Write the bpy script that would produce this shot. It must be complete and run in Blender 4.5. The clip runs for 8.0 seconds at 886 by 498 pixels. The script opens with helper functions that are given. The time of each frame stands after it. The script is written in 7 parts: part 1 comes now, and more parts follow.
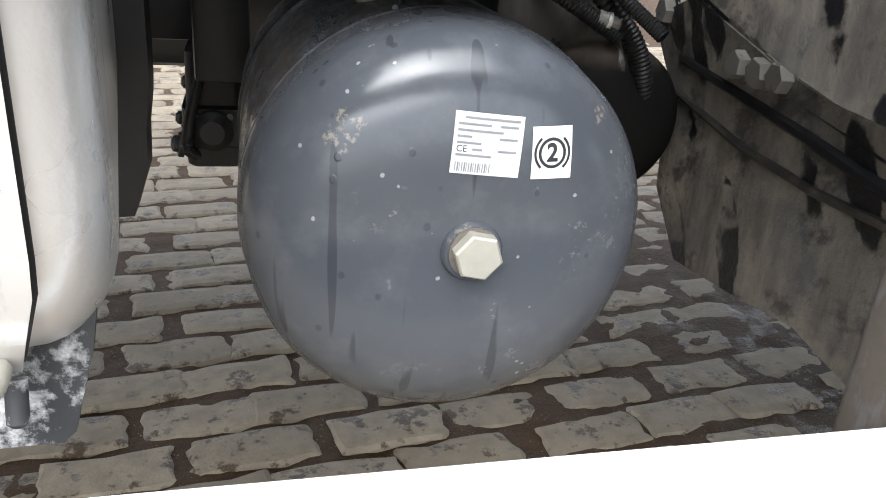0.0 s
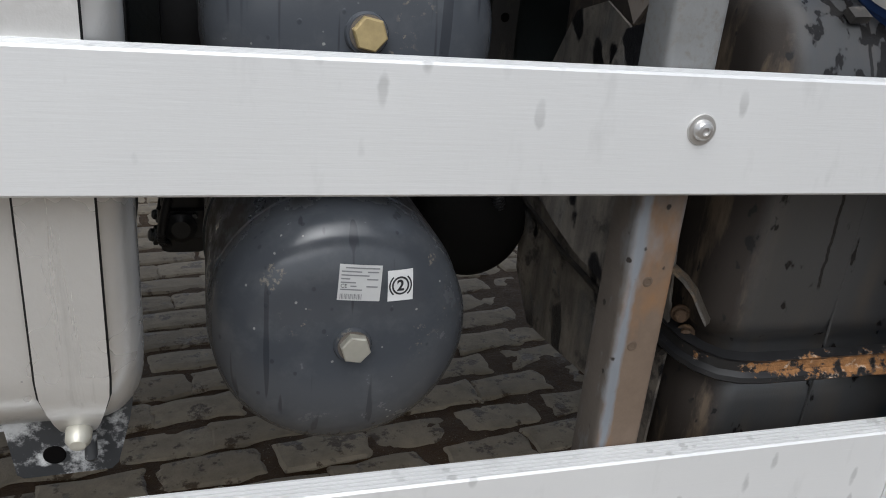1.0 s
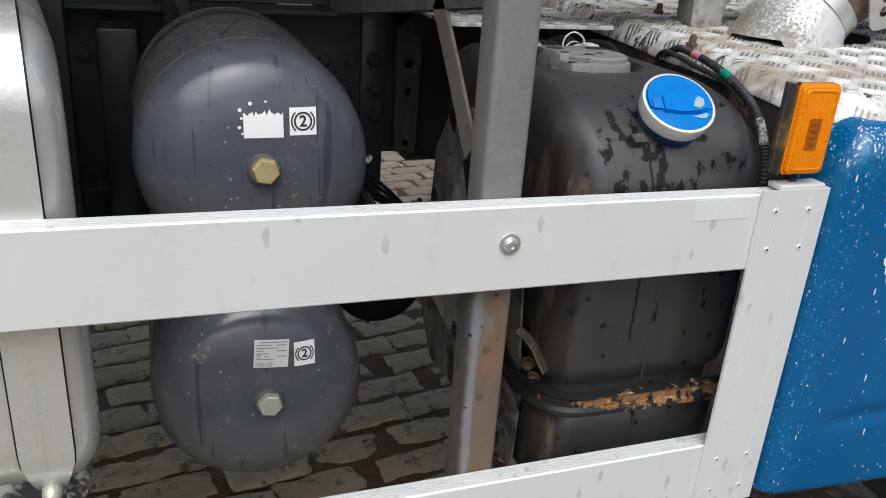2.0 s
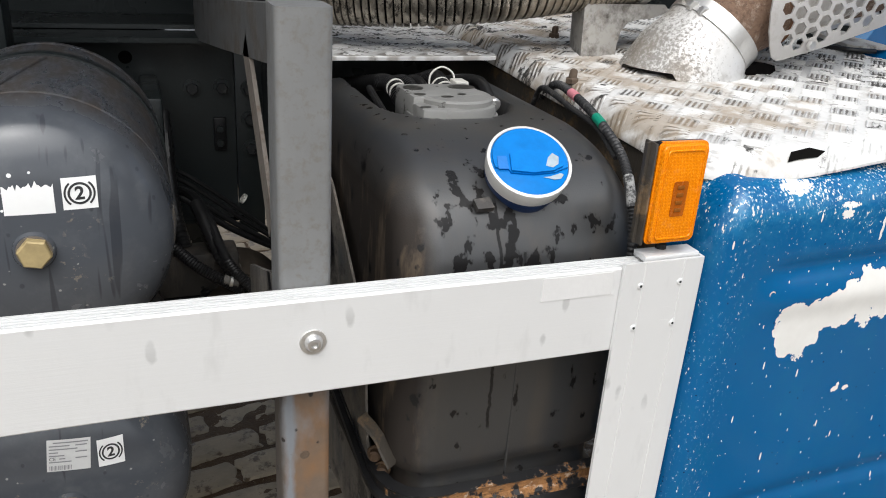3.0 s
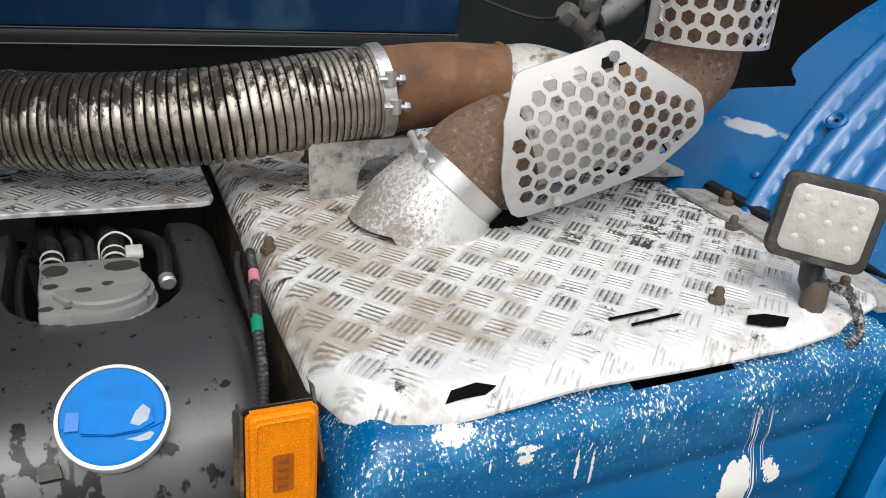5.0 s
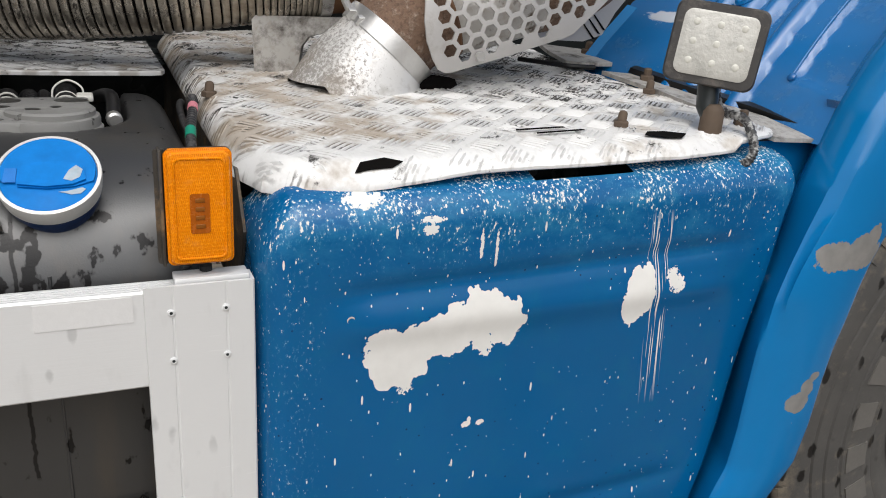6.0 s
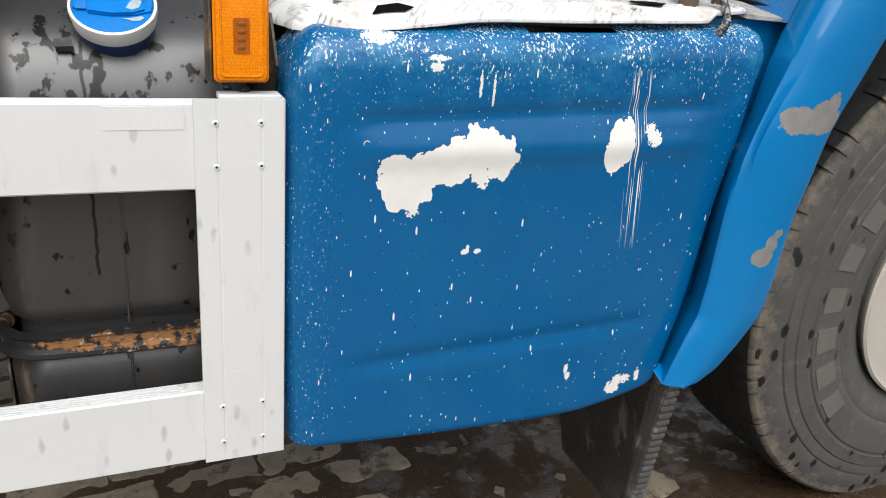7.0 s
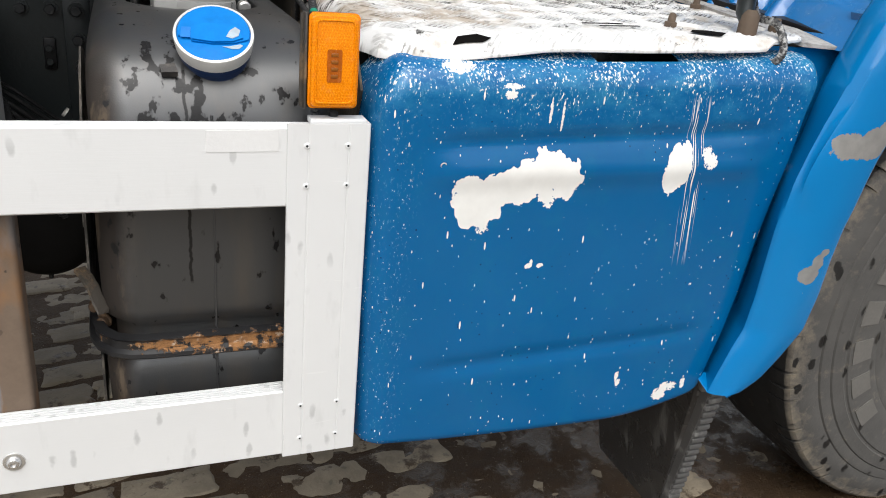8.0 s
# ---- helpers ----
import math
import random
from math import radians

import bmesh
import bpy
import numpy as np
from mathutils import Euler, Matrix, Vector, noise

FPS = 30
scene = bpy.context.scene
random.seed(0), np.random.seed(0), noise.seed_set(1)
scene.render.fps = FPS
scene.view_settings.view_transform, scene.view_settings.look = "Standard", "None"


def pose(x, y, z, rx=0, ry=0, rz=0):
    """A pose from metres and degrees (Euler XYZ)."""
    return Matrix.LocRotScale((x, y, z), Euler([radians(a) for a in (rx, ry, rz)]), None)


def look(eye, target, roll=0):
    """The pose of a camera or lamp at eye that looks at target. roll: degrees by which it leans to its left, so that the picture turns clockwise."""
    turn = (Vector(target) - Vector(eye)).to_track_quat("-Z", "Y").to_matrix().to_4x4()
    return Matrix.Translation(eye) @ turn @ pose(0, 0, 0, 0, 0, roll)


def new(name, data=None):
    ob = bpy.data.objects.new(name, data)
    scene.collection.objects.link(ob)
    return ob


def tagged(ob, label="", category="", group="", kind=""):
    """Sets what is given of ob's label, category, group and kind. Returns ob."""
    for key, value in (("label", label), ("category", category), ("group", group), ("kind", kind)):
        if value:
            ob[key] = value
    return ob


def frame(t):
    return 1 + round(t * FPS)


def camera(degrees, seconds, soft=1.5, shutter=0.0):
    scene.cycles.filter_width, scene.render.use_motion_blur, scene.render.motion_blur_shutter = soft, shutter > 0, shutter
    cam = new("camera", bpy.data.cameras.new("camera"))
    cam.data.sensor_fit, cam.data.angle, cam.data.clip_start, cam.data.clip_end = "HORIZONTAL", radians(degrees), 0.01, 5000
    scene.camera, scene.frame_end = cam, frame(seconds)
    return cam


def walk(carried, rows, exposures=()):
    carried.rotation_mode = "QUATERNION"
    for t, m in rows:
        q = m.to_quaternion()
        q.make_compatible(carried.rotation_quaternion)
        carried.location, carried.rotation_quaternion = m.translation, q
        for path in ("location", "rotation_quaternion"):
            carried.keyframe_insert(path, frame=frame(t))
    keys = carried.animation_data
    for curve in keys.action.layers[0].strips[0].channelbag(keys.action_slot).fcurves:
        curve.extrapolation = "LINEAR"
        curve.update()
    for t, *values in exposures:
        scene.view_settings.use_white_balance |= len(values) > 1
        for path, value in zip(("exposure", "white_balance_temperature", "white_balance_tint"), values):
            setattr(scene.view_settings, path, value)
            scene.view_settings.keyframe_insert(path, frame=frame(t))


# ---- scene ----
cam = camera(58.0, 8.0, 1.0)
PATH = [
    (0, (0.197, -0.267, 0.804), (0.647, 1.512, 0.009), 4.3),
    (0.5, (0.21, -0.392, 0.898), (0.672, 1.387, 0.111), 4.3),
    (1, (0.189, -0.532, 1.008), (0.75, 1.234, 0.256), 5.2),
    (1.2, (0.187, -0.59, 1.054), (0.795, 1.159, 0.302), 5.2),
    (2.3, (0.263, -0.721, 1.204), (0.924, 1.006, 0.444), 4.0),
    (2.5, (0.311, -0.706, 1.201), (0.988, 1.017, 0.443), 4.0),
    (3, (0.425, -0.621, 1.239), (1.123, 1.085, 0.462), 3.9),
    (3.3, (0.498, -0.526, 1.290), (1.199, 1.172, 0.498), 4.2),
    (3.5, (0.533, -0.457, 1.308), (1.277, 1.237, 0.549), 4.7),
    (4, (0.615, -0.386, 1.354), (1.393, 1.290, 0.587), 5.3),
    (4.5, (0.715, -0.432, 1.429), (1.498, 1.223, 0.624), 5.3),
    (4.7, (0.761, -0.465, 1.438), (1.540, 1.191, 0.633), 5.3),
    (5.8, (0.856, -0.673, 1.257), (1.638, 1.037, 0.576), 3.9),
    (6, (0.844, -0.707, 1.214), (1.633, 1.002, 0.537), 3.9),
    (6.5, (0.805, -0.794, 1.154), (1.586, 0.907, 0.45), 4.4),
    (7, (0.791, -0.881, 1.102), (1.547, 0.823, 0.376), 4.7),
    (7.5, (0.769, -0.894, 1.129), (1.498, 0.813, 0.383), 5.0),
    (8, (0.711, -0.897, 1.156), (1.421, 0.808, 0.39), 5.6),
]
walk(cam, [(t, look(eye, target, roll)) for t, eye, target, roll in PATH],
     exposures=[(0.0, 1.74, 6150, 9), (0.5, 0.37, 6180, 9), (1.0, 0.12, 6150, 9), (2.5, 0.38, 6350, 8), (3.0, 0.50, 6400, 9), (3.5, 0.40, 6400, 8), (4.5, 0.36, 6400, 8), (6.0, 0.2, 6500, 10), (7.0, 0.5, 6450, 9), (8.0, 0.6, 6450, 9)])

# ---- world, sun ----
world = bpy.data.worlds.new("overcast_sky")
scene.world = world
world.use_nodes = True
wt = world.node_tree
sky = wt.nodes.new("ShaderNodeTexSky")
sky.sky_type, sky.sun_disc = "NISHITA", False
sky.sun_elevation, sky.sun_rotation = radians(58), radians(200)
sky.air_density, sky.dust_density, sky.ozone_density = 1.0, 4.0, 1.0
grey = wt.nodes.new("ShaderNodeHueSaturation")
grey.inputs["Saturation"].default_value = 0.25
wt.links.new(sky.outputs[0], grey.inputs["Color"])
wt.links.new(grey.outputs[0], wt.nodes["Background"].inputs[0])
wt.nodes["Background"].inputs[1].default_value = 0.15
sun_data = bpy.data.lights.new("sun", "SUN")
sun_data.energy, sun_data.angle, sun_data.color = 1.5, radians(70), (1.0, 0.98, 0.955)
sun = new("sun", sun_data)
sun.matrix_world = look((-2.0, -5.0, 9.0), (0.4, 0.2, 0.0))


# ---- materials ----
def link(nt, a, b):
    nt.links.new(a, b)


def put(nt, socket, value):
    if isinstance(value, bpy.types.NodeSocket):
        nt.links.new(value, socket)
    elif isinstance(value, tuple) and len(value) == 3 and socket.type == "RGBA":
        socket.default_value = (*value, 1.0)
    else:
        socket.default_value = value


def position(nt):
    return nt.nodes.new("ShaderNodeNewGeometry").outputs["Position"]


def stretch(nt, vec, sx, sy, sz):
    n = nt.nodes.new("ShaderNodeVectorMath")
    n.operation = "MULTIPLY"
    put(nt, n.inputs[0], vec)
    n.inputs[1].default_value = (sx, sy, sz)
    return n.outputs[0]


def noise_tex(nt, vec, scale, detail=4.0, rough=0.6):
    n = nt.nodes.new("ShaderNodeTexNoise")
    put(nt, n.inputs["Vector"], vec)
    n.inputs["Scale"].default_value, n.inputs["Detail"].default_value, n.inputs["Roughness"].default_value = scale, detail, rough
    return n.outputs["Fac"]


def cells(nt, vec, scale, feature="F1", jitter=1.0):
    n = nt.nodes.new("ShaderNodeTexVoronoi")
    n.feature = feature
    put(nt, n.inputs["Vector"], vec)
    n.inputs["Scale"].default_value, n.inputs["Randomness"].default_value = scale, jitter
    return n.outputs["Distance"]


def calc(nt, op, a, b=0.0, clamp=False):
    n = nt.nodes.new("ShaderNodeMath")
    n.operation, n.use_clamp = op, clamp
    put(nt, n.inputs[0], a)
    put(nt, n.inputs[1], b)
    return n.outputs[0]


def step(nt, fac, low, high):
    """0 below low, 1 above high; turned round where low is the greater."""
    n = nt.nodes.new("ShaderNodeMapRange")
    put(nt, n.inputs["Value"], fac)
    n.inputs["From Min"].default_value, n.inputs["From Max"].default_value = low, high
    n.clamp = True
    return n.outputs[0]


def blend(nt, fac, a, b):
    n = nt.nodes.new("ShaderNodeMix")
    n.data_type = "RGBA"
    put(nt, n.inputs[0], fac)
    put(nt, n.inputs[6], a)
    put(nt, n.inputs[7], b)
    return n.outputs[2]


def xyz(nt, vec):
    n = nt.nodes.new("ShaderNodeSeparateXYZ")
    put(nt, n.inputs[0], vec)
    return n.outputs


def begin(name):
    m = bpy.data.materials.new(name)
    m.use_nodes = True
    return m, m.node_tree, m.node_tree.nodes["Principled BSDF"]


def finish(nt, shader, color, rough, metal=0.0, bump=None, depth=0.002, strength=0.5):
    put(nt, shader.inputs["Base Color"], color)
    put(nt, shader.inputs["Roughness"], rough)
    put(nt, shader.inputs["Metallic"], metal)
    if bump is not None:
        b = nt.nodes.new("ShaderNodeBump")
        b.inputs["Strength"].default_value, b.inputs["Distance"].default_value = strength, depth
        put(nt, b.inputs["Height"], bump)
        nt.links.new(b.outputs[0], shader.inputs["Normal"])


def tint(c, k):
    return tuple(min(1.0, v * k) for v in c)


def plain(name, color, rough, metal=0.0, vary=0.2, scale=12.0, grain=180.0, depth=0.0006, coat=0.0):
    """A surface of one colour with broad blotches, fine grain and uneven gloss."""
    m, nt, s = begin(name)
    p = position(nt)
    broad, fine = noise_tex(nt, p, scale), noise_tex(nt, p, grain, 3.0)
    c = blend(nt, broad, tint(color, 1 - vary), tint(color, 1 + vary))
    c = blend(nt, calc(nt, "MULTIPLY", step(nt, fine, 0.35, 0.7), 0.35), c, tint(color, 1 - vary))
    r = calc(nt, "ADD", calc(nt, "MULTIPLY", calc(nt, "SUBTRACT", broad, 0.5), 0.4), rough, True)
    finish(nt, s, c, r, metal, fine, depth)
    s.inputs["Coat Weight"].default_value = coat
    return m


def marked(name, color, rough, metal, mark, amount, scale, squash=(1, 1, 1), mark_rough=0.8, mark_metal=0.0, edge=0.05, vary=0.15, grain=150.0, depth=0.0008, under=None):
    """A surface with patches of a second colour where a noise passes a limit: dirt, rust, salt, soot."""
    m, nt, s = begin(name)
    p = position(nt)
    broad, fine = noise_tex(nt, p, scale * 0.4), noise_tex(nt, p, grain, 3.0)
    c = blend(nt, broad, tint(color, 1 - vary), tint(color, 1 + vary))
    spots = step(nt, noise_tex(nt, stretch(nt, p, *squash), scale, 8.0, 0.68), amount, amount + edge)
    if under:
        c = blend(nt, step(nt, noise_tex(nt, p, scale * 2.3, 6.0), 0.5, 0.7), c, under)
    c = blend(nt, spots, c, blend(nt, fine, tint(mark, 0.7), tint(mark, 1.25)))
    r = calc(nt, "ADD", calc(nt, "MULTIPLY", spots, mark_rough - rough), calc(nt, "ADD", calc(nt, "MULTIPLY", calc(nt, "SUBTRACT", broad, 0.5), 0.3), rough), True)
    mt = calc(nt, "ADD", calc(nt, "MULTIPLY", spots, mark_metal - metal), metal)
    finish(nt, s, c, r, mt, calc(nt, "ADD", fine, spots), depth)
    return m


def rail_material():
    """White-grey anodised aluminium with leaf-shaped smears and faint scratches."""
    m, nt, s = begin("rail_aluminium")
    p = position(nt)
    warp = calc(nt, "MULTIPLY", noise_tex(nt, p, 60.0, 2.0), 0.30)
    leaf = step(nt, calc(nt, "ADD", cells(nt, stretch(nt, p, 1.0, 1.0, 0.36), 44.0), warp), 0.36, 0.27)
    leaf = calc(nt, "MULTIPLY", leaf, step(nt, noise_tex(nt, p, 7.0, 2.0), 0.42, 0.55))
    smear = noise_tex(nt, stretch(nt, p, 1.0, 1.0, 0.35), 26.0, 4.0)
    scratch = step(nt, noise_tex(nt, stretch(nt, p, 0.12, 1.0, 1.6), 90.0, 2.0), 0.70, 0.73)
    c = blend(nt, noise_tex(nt, p, 4.0), (0.652, 0.655, 0.652), (0.742, 0.745, 0.740))
    c = blend(nt, calc(nt, "MULTIPLY", step(nt, smear, 0.58, 0.70), 0.22), c, (0.42, 0.42, 0.41))
    c = blend(nt, calc(nt, "MULTIPLY", leaf, 0.62), c, (0.42, 0.42, 0.415))
    c = blend(nt, calc(nt, "MULTIPLY", scratch, 0.2), c, (0.86, 0.86, 0.85))
    finish(nt, s, c, blend(nt, leaf, (0.48, 0.48, 0.48), (0.6, 0.6, 0.6)), 0.25, calc(nt, "ADD", noise_tex(nt, stretch(nt, p, 0.05, 1, 1), 400.0), noise_tex(nt, p, 25.0)), 0.0003)
    return m


def wet_plastic():
    """Black moulded plastic, grey with weather, with darker wet blots and runs."""
    m, nt, s = begin("black_plastic")
    p = position(nt)
    blot = noise_tex(nt, stretch(nt, p, 1.0, 1.0, 0.6), 58.0, 3.0, 0.5)
    px, py, pz = xyz(nt, p)
    reach = 0.0
    for v, at, k in ((px, 0.785, 9.0), (py, 0.075, 9.0), (pz, 0.94, 9.0)):
        d = calc(nt, "MULTIPLY", calc(nt, "SUBTRACT", v, at), k)
        reach = calc(nt, "ADD", reach, calc(nt, "MULTIPLY", d, d))
    spill = calc(nt, "MULTIPLY", step(nt, reach, 1.2, 0.1), 0.12)
    wet = step(nt, calc(nt, "ADD", blot, spill), 0.645, 0.690)
    drip = calc(nt, "SUBTRACT", px, calc(nt, "ADD", 0.764, calc(nt, "MULTIPLY", noise_tex(nt, stretch(nt, p, 0.0, 0.0, 1.0), 26.0, 3.0), 0.014)))
    drip = calc(nt, "MULTIPLY", step(nt, calc(nt, "ABSOLUTE", drip), 0.0024, 0.0014), calc(nt, "MULTIPLY", step(nt, pz, 0.70, 0.705), step(nt, py, 0.10, 0.09)))
    wet = calc(nt, "MAXIMUM", wet, calc(nt, "MULTIPLY", drip, 0.9))
    fade = noise_tex(nt, p, 6.0)
    c = blend(nt, fade, (0.0190, 0.0195, 0.0203), (0.033, 0.0335, 0.0343))
    c = blend(nt, step(nt, noise_tex(nt, stretch(nt, p, 1, 1, 0.15), 30.0), 0.50, 0.75), c, (0.042, 0.036, 0.030))
    side = calc(nt, "MULTIPLY", step(nt, calc(nt, "ADD", px, calc(nt, "MULTIPLY", noise_tex(nt, p, 30.0, 5.0), 0.012)), 0.712, 0.690), step(nt, pz, 1.0, 0.95))
    mud = calc(nt, "MULTIPLY", step(nt, noise_tex(nt, stretch(nt, p, 1, 1, 0.22), 34.0, 6.0, 0.65), 0.52, 0.66), calc(nt, "MULTIPLY", step(nt, px, 0.704, 0.680), step(nt, pz, 0.99, 0.93)))
    c = blend(nt, calc(nt, "MULTIPLY", side, 0.75), c, (0.030, 0.023, 0.018))
    c = blend(nt, mud, c, (0.100, 0.076, 0.054))
    c = blend(nt, wet, c, (0.010, 0.0095, 0.0095))
    r = calc(nt, "ADD", calc(nt, "SUBTRACT", 0.38, calc(nt, "MULTIPLY", wet, 0.14)), calc(nt, "MULTIPLY", side, 0.4))
    finish(nt, s, c, r, 0.0, noise_tex(nt, p, 500.0, 2.0), 0.0003)
    put(nt, s.inputs["Specular IOR Level"], calc(nt, "SUBTRACT", 1.0, calc(nt, "MULTIPLY", calc(nt, "MAXIMUM", wet, side), 0.75)))
    return m


def tank_paint():
    """Grey paint with stone chips, drips, small drops and, on the barrel behind the domed end, brown road dirt darkened
    for shade.
    """
    m, nt, s = begin("tank_paint")
    p = position(nt)
    px, py, pz = xyz(nt, p)
    c = blend(nt, noise_tex(nt, p, 7.0), (0.056, 0.062, 0.072), (0.082, 0.089, 0.101))
    run = step(nt, noise_tex(nt, stretch(nt, p, 1.0, 0.4, 0.05), 60.0, 2.0), 0.65, 0.68)
    dust = step(nt, noise_tex(nt, p, 22.0, 6.0, 0.65), 0.50, 0.72)
    c = blend(nt, calc(nt, "MULTIPLY", dust, 0.35), c, (0.14, 0.145, 0.15))
    c = blend(nt, calc(nt, "MULTIPLY", run, 0.6), c, (0.026, 0.029, 0.036))
    chip = calc(nt, "MULTIPLY", step(nt, calc(nt, "ADD", cells(nt, p, 62.0), calc(nt, "MULTIPLY", noise_tex(nt, p, 300.0), 0.16)), 0.175, 0.14), step(nt, noise_tex(nt, p, 9.0), 0.47, 0.52))
    c = blend(nt, calc(nt, "MULTIPLY", chip, 0.75), c, (0.33, 0.34, 0.32))
    crust = calc(nt, "MULTIPLY", step(nt, noise_tex(nt, p, 120.0, 4.0, 0.65), 0.58, 0.64), step(nt, noise_tex(nt, p, 12.0, 3.0), 0.62, 0.68))
    patch = 0.0
    for x, z, r in ((0.244, 0.676, 0.010), (0.252, 0.685, 0.009), (0.246, 0.686, 0.006), (0.408, 0.688, 0.006)):
        ex, ez = calc(nt, "DIVIDE", calc(nt, "SUBTRACT", px, x), r), calc(nt, "DIVIDE", calc(nt, "SUBTRACT", pz, z), r)
        patch = calc(nt, "MAXIMUM", patch, calc(nt, "SUBTRACT", 1.0, calc(nt, "ADD", calc(nt, "MULTIPLY", ex, ex), calc(nt, "MULTIPLY", ez, ez))))
    crust = calc(nt, "MAXIMUM", crust, calc(nt, "MULTIPLY", step(nt, patch, 0.0, 0.3), step(nt, noise_tex(nt, p, 170.0, 5.0, 0.7), 0.52, 0.60)))
    c = blend(nt, calc(nt, "MULTIPLY", crust, 0.8), c, blend(nt, noise_tex(nt, p, 55.0), (0.14, 0.105, 0.07), (0.30, 0.29, 0.25)))
    drop = step(nt, cells(nt, stretch(nt, p, 1, 1, 0.8), 42.0), 0.11, 0.07)
    c = blend(nt, calc(nt, "MULTIPLY", drop, 0.5), c, (0.03, 0.034, 0.042))
    # road dirt, thick on the barrel, thinning over the shoulder of the dome; its dark tones also paint the shade under
    # the chassis
    behind = step(nt, calc(nt, "ADD", py, calc(nt, "MULTIPLY", noise_tex(nt, p, 18.0, 6.0, 0.7), 0.05)), 0.250, 0.290)
    grime_shade = calc(nt, "MULTIPLY", behind, step(nt, noise_tex(nt, stretch(nt, p, 1.0, 0.35, 1.0), 30.0, 6.0, 0.7), 0.38, 0.60))
    c = blend(nt, calc(nt, "MULTIPLY", grime_shade, 0.85), c, blend(nt, noise_tex(nt, p, 45.0, 4.0), (0.020, 0.016, 0.013), (0.075, 0.058, 0.044)))
    r = calc(nt, "ADD", blend(nt, noise_tex(nt, p, 15.0), (0.13, 0.13, 0.13), (0.24, 0.24, 0.24)), calc(nt, "MULTIPLY", calc(nt, "MAXIMUM", grime_shade, calc(nt, "MULTIPLY", dust, 0.25)), 0.5))
    finish(nt, s, c, r, 0.0, calc(nt, "ADD", calc(nt, "MULTIPLY", drop, 1.0), calc(nt, "MULTIPLY", noise_tex(nt, p, 260.0), 0.35)), 0.0004)
    return m


def peeled_blue():
    """Blue lacquer with white primer where it has peeled, chips along the top edge, and long scratches."""
    m, nt, s = begin("peeled_blue_lacquer")
    p = position(nt)
    px, _, pz = xyz(nt, p)
    ragged = calc(nt, "MULTIPLY", calc(nt, "SUBTRACT", noise_tex(nt, stretch(nt, p, 1.0, 1.0, 0.7), 55.0, 4.0, 0.5), 0.5), 2.2)
    ragged = calc(nt, "ADD", ragged, calc(nt, "MULTIPLY", calc(nt, "SUBTRACT", noise_tex(nt, p, 170.0, 1.0), 0.5), 0.6))
    tiny = calc(nt, "ADD", calc(nt, "MULTIPLY", calc(nt, "SUBTRACT", noise_tex(nt, p, 300.0, 3.0), 0.5), 3.2), calc(nt, "MULTIPLY", calc(nt, "SUBTRACT", noise_tex(nt, p, 120.0, 3.0), 0.5), 2.6))
    peel = 0.0
    # peeled places, large and small: x, z, half width, half height
    for places, frayed in ((((1.110, 0.832, 0.030, 0.034), (1.108, 0.808, 0.020, 0.022), (1.133, 0.812, 0.022, 0.034), (1.145, 0.838, 0.034, 0.026), (1.178, 0.848, 0.034, 0.032), (1.212, 0.858, 0.040, 0.040), (1.240, 0.852, 0.030, 0.034), (1.413, 0.858, 0.020, 0.040), (1.426, 0.868, 0.016, 0.034)), ragged), (((1.128, 0.796, 0.012, 0.018), (1.221, 0.824, 0.010, 0.014), (1.464, 0.882, 0.010, 0.013), (1.470, 0.872, 0.013, 0.012), (1.474, 0.484, 0.014, 0.014), (1.488, 0.496, 0.018, 0.010), (1.516, 0.500, 0.005, 0.012), (1.205, 0.727, 0.0055, 0.0045), (1.209, 0.731, 0.003, 0.006), (1.223, 0.727, 0.0055, 0.004), (1.386, 0.528, 0.004, 0.010), (1.390, 0.517, 0.005, 0.007), (1.082, 0.992, 0.022, 0.008), (1.149, 0.962, 0.009, 0.007), (1.152, 0.972, 0.014, 0.004), (1.207, 0.942, 0.0024, 0.018), (1.225, 0.936, 0.0020, 0.023)), tiny)):
        mask = -1.0
        for x, z, a, b in places:
            dx = calc(nt, "DIVIDE", calc(nt, "SUBTRACT", px, x), a)
            dz = calc(nt, "DIVIDE", calc(nt, "SUBTRACT", pz, z), b)
            d = calc(nt, "ADD", calc(nt, "MULTIPLY", dx, dx), calc(nt, "MULTIPLY", dz, dz))
            mask = calc(nt, "MAXIMUM", mask, calc(nt, "SUBTRACT", 1.0, d))
        peel = calc(nt, "MAXIMUM", peel, step(nt, calc(nt, "ADD", mask, calc(nt, "MULTIPLY", frayed, step(nt, mask, -0.2, 0.1))), 0.20, 0.23))
    # chips, thick near the top bend, few below
    high = step(nt, pz, 0.885, 0.985)
    patchy = calc(nt, "ADD", 0.50, calc(nt, "MULTIPLY", step(nt, noise_tex(nt, p, 15.0, 5.0), 0.40, 0.62), 0.50))
    side = calc(nt, "MULTIPLY", step(nt, px, 1.055, 1.025), 0.42)
    thick = calc(nt, "MAXIMUM", calc(nt, "MULTIPLY", high, patchy), side)
    fleck = noise_tex(nt, stretch(nt, p, 1.0, 1.0, 0.55), 290.0, 4.0, 0.62)
    worn = calc(nt, "ADD", fleck, calc(nt, "MULTIPLY", thick, 0.216))
    chip = step(nt, worn, 0.765, 0.785)
    halo = calc(nt, "MULTIPLY", step(nt, worn, 0.66, 0.76), thick)
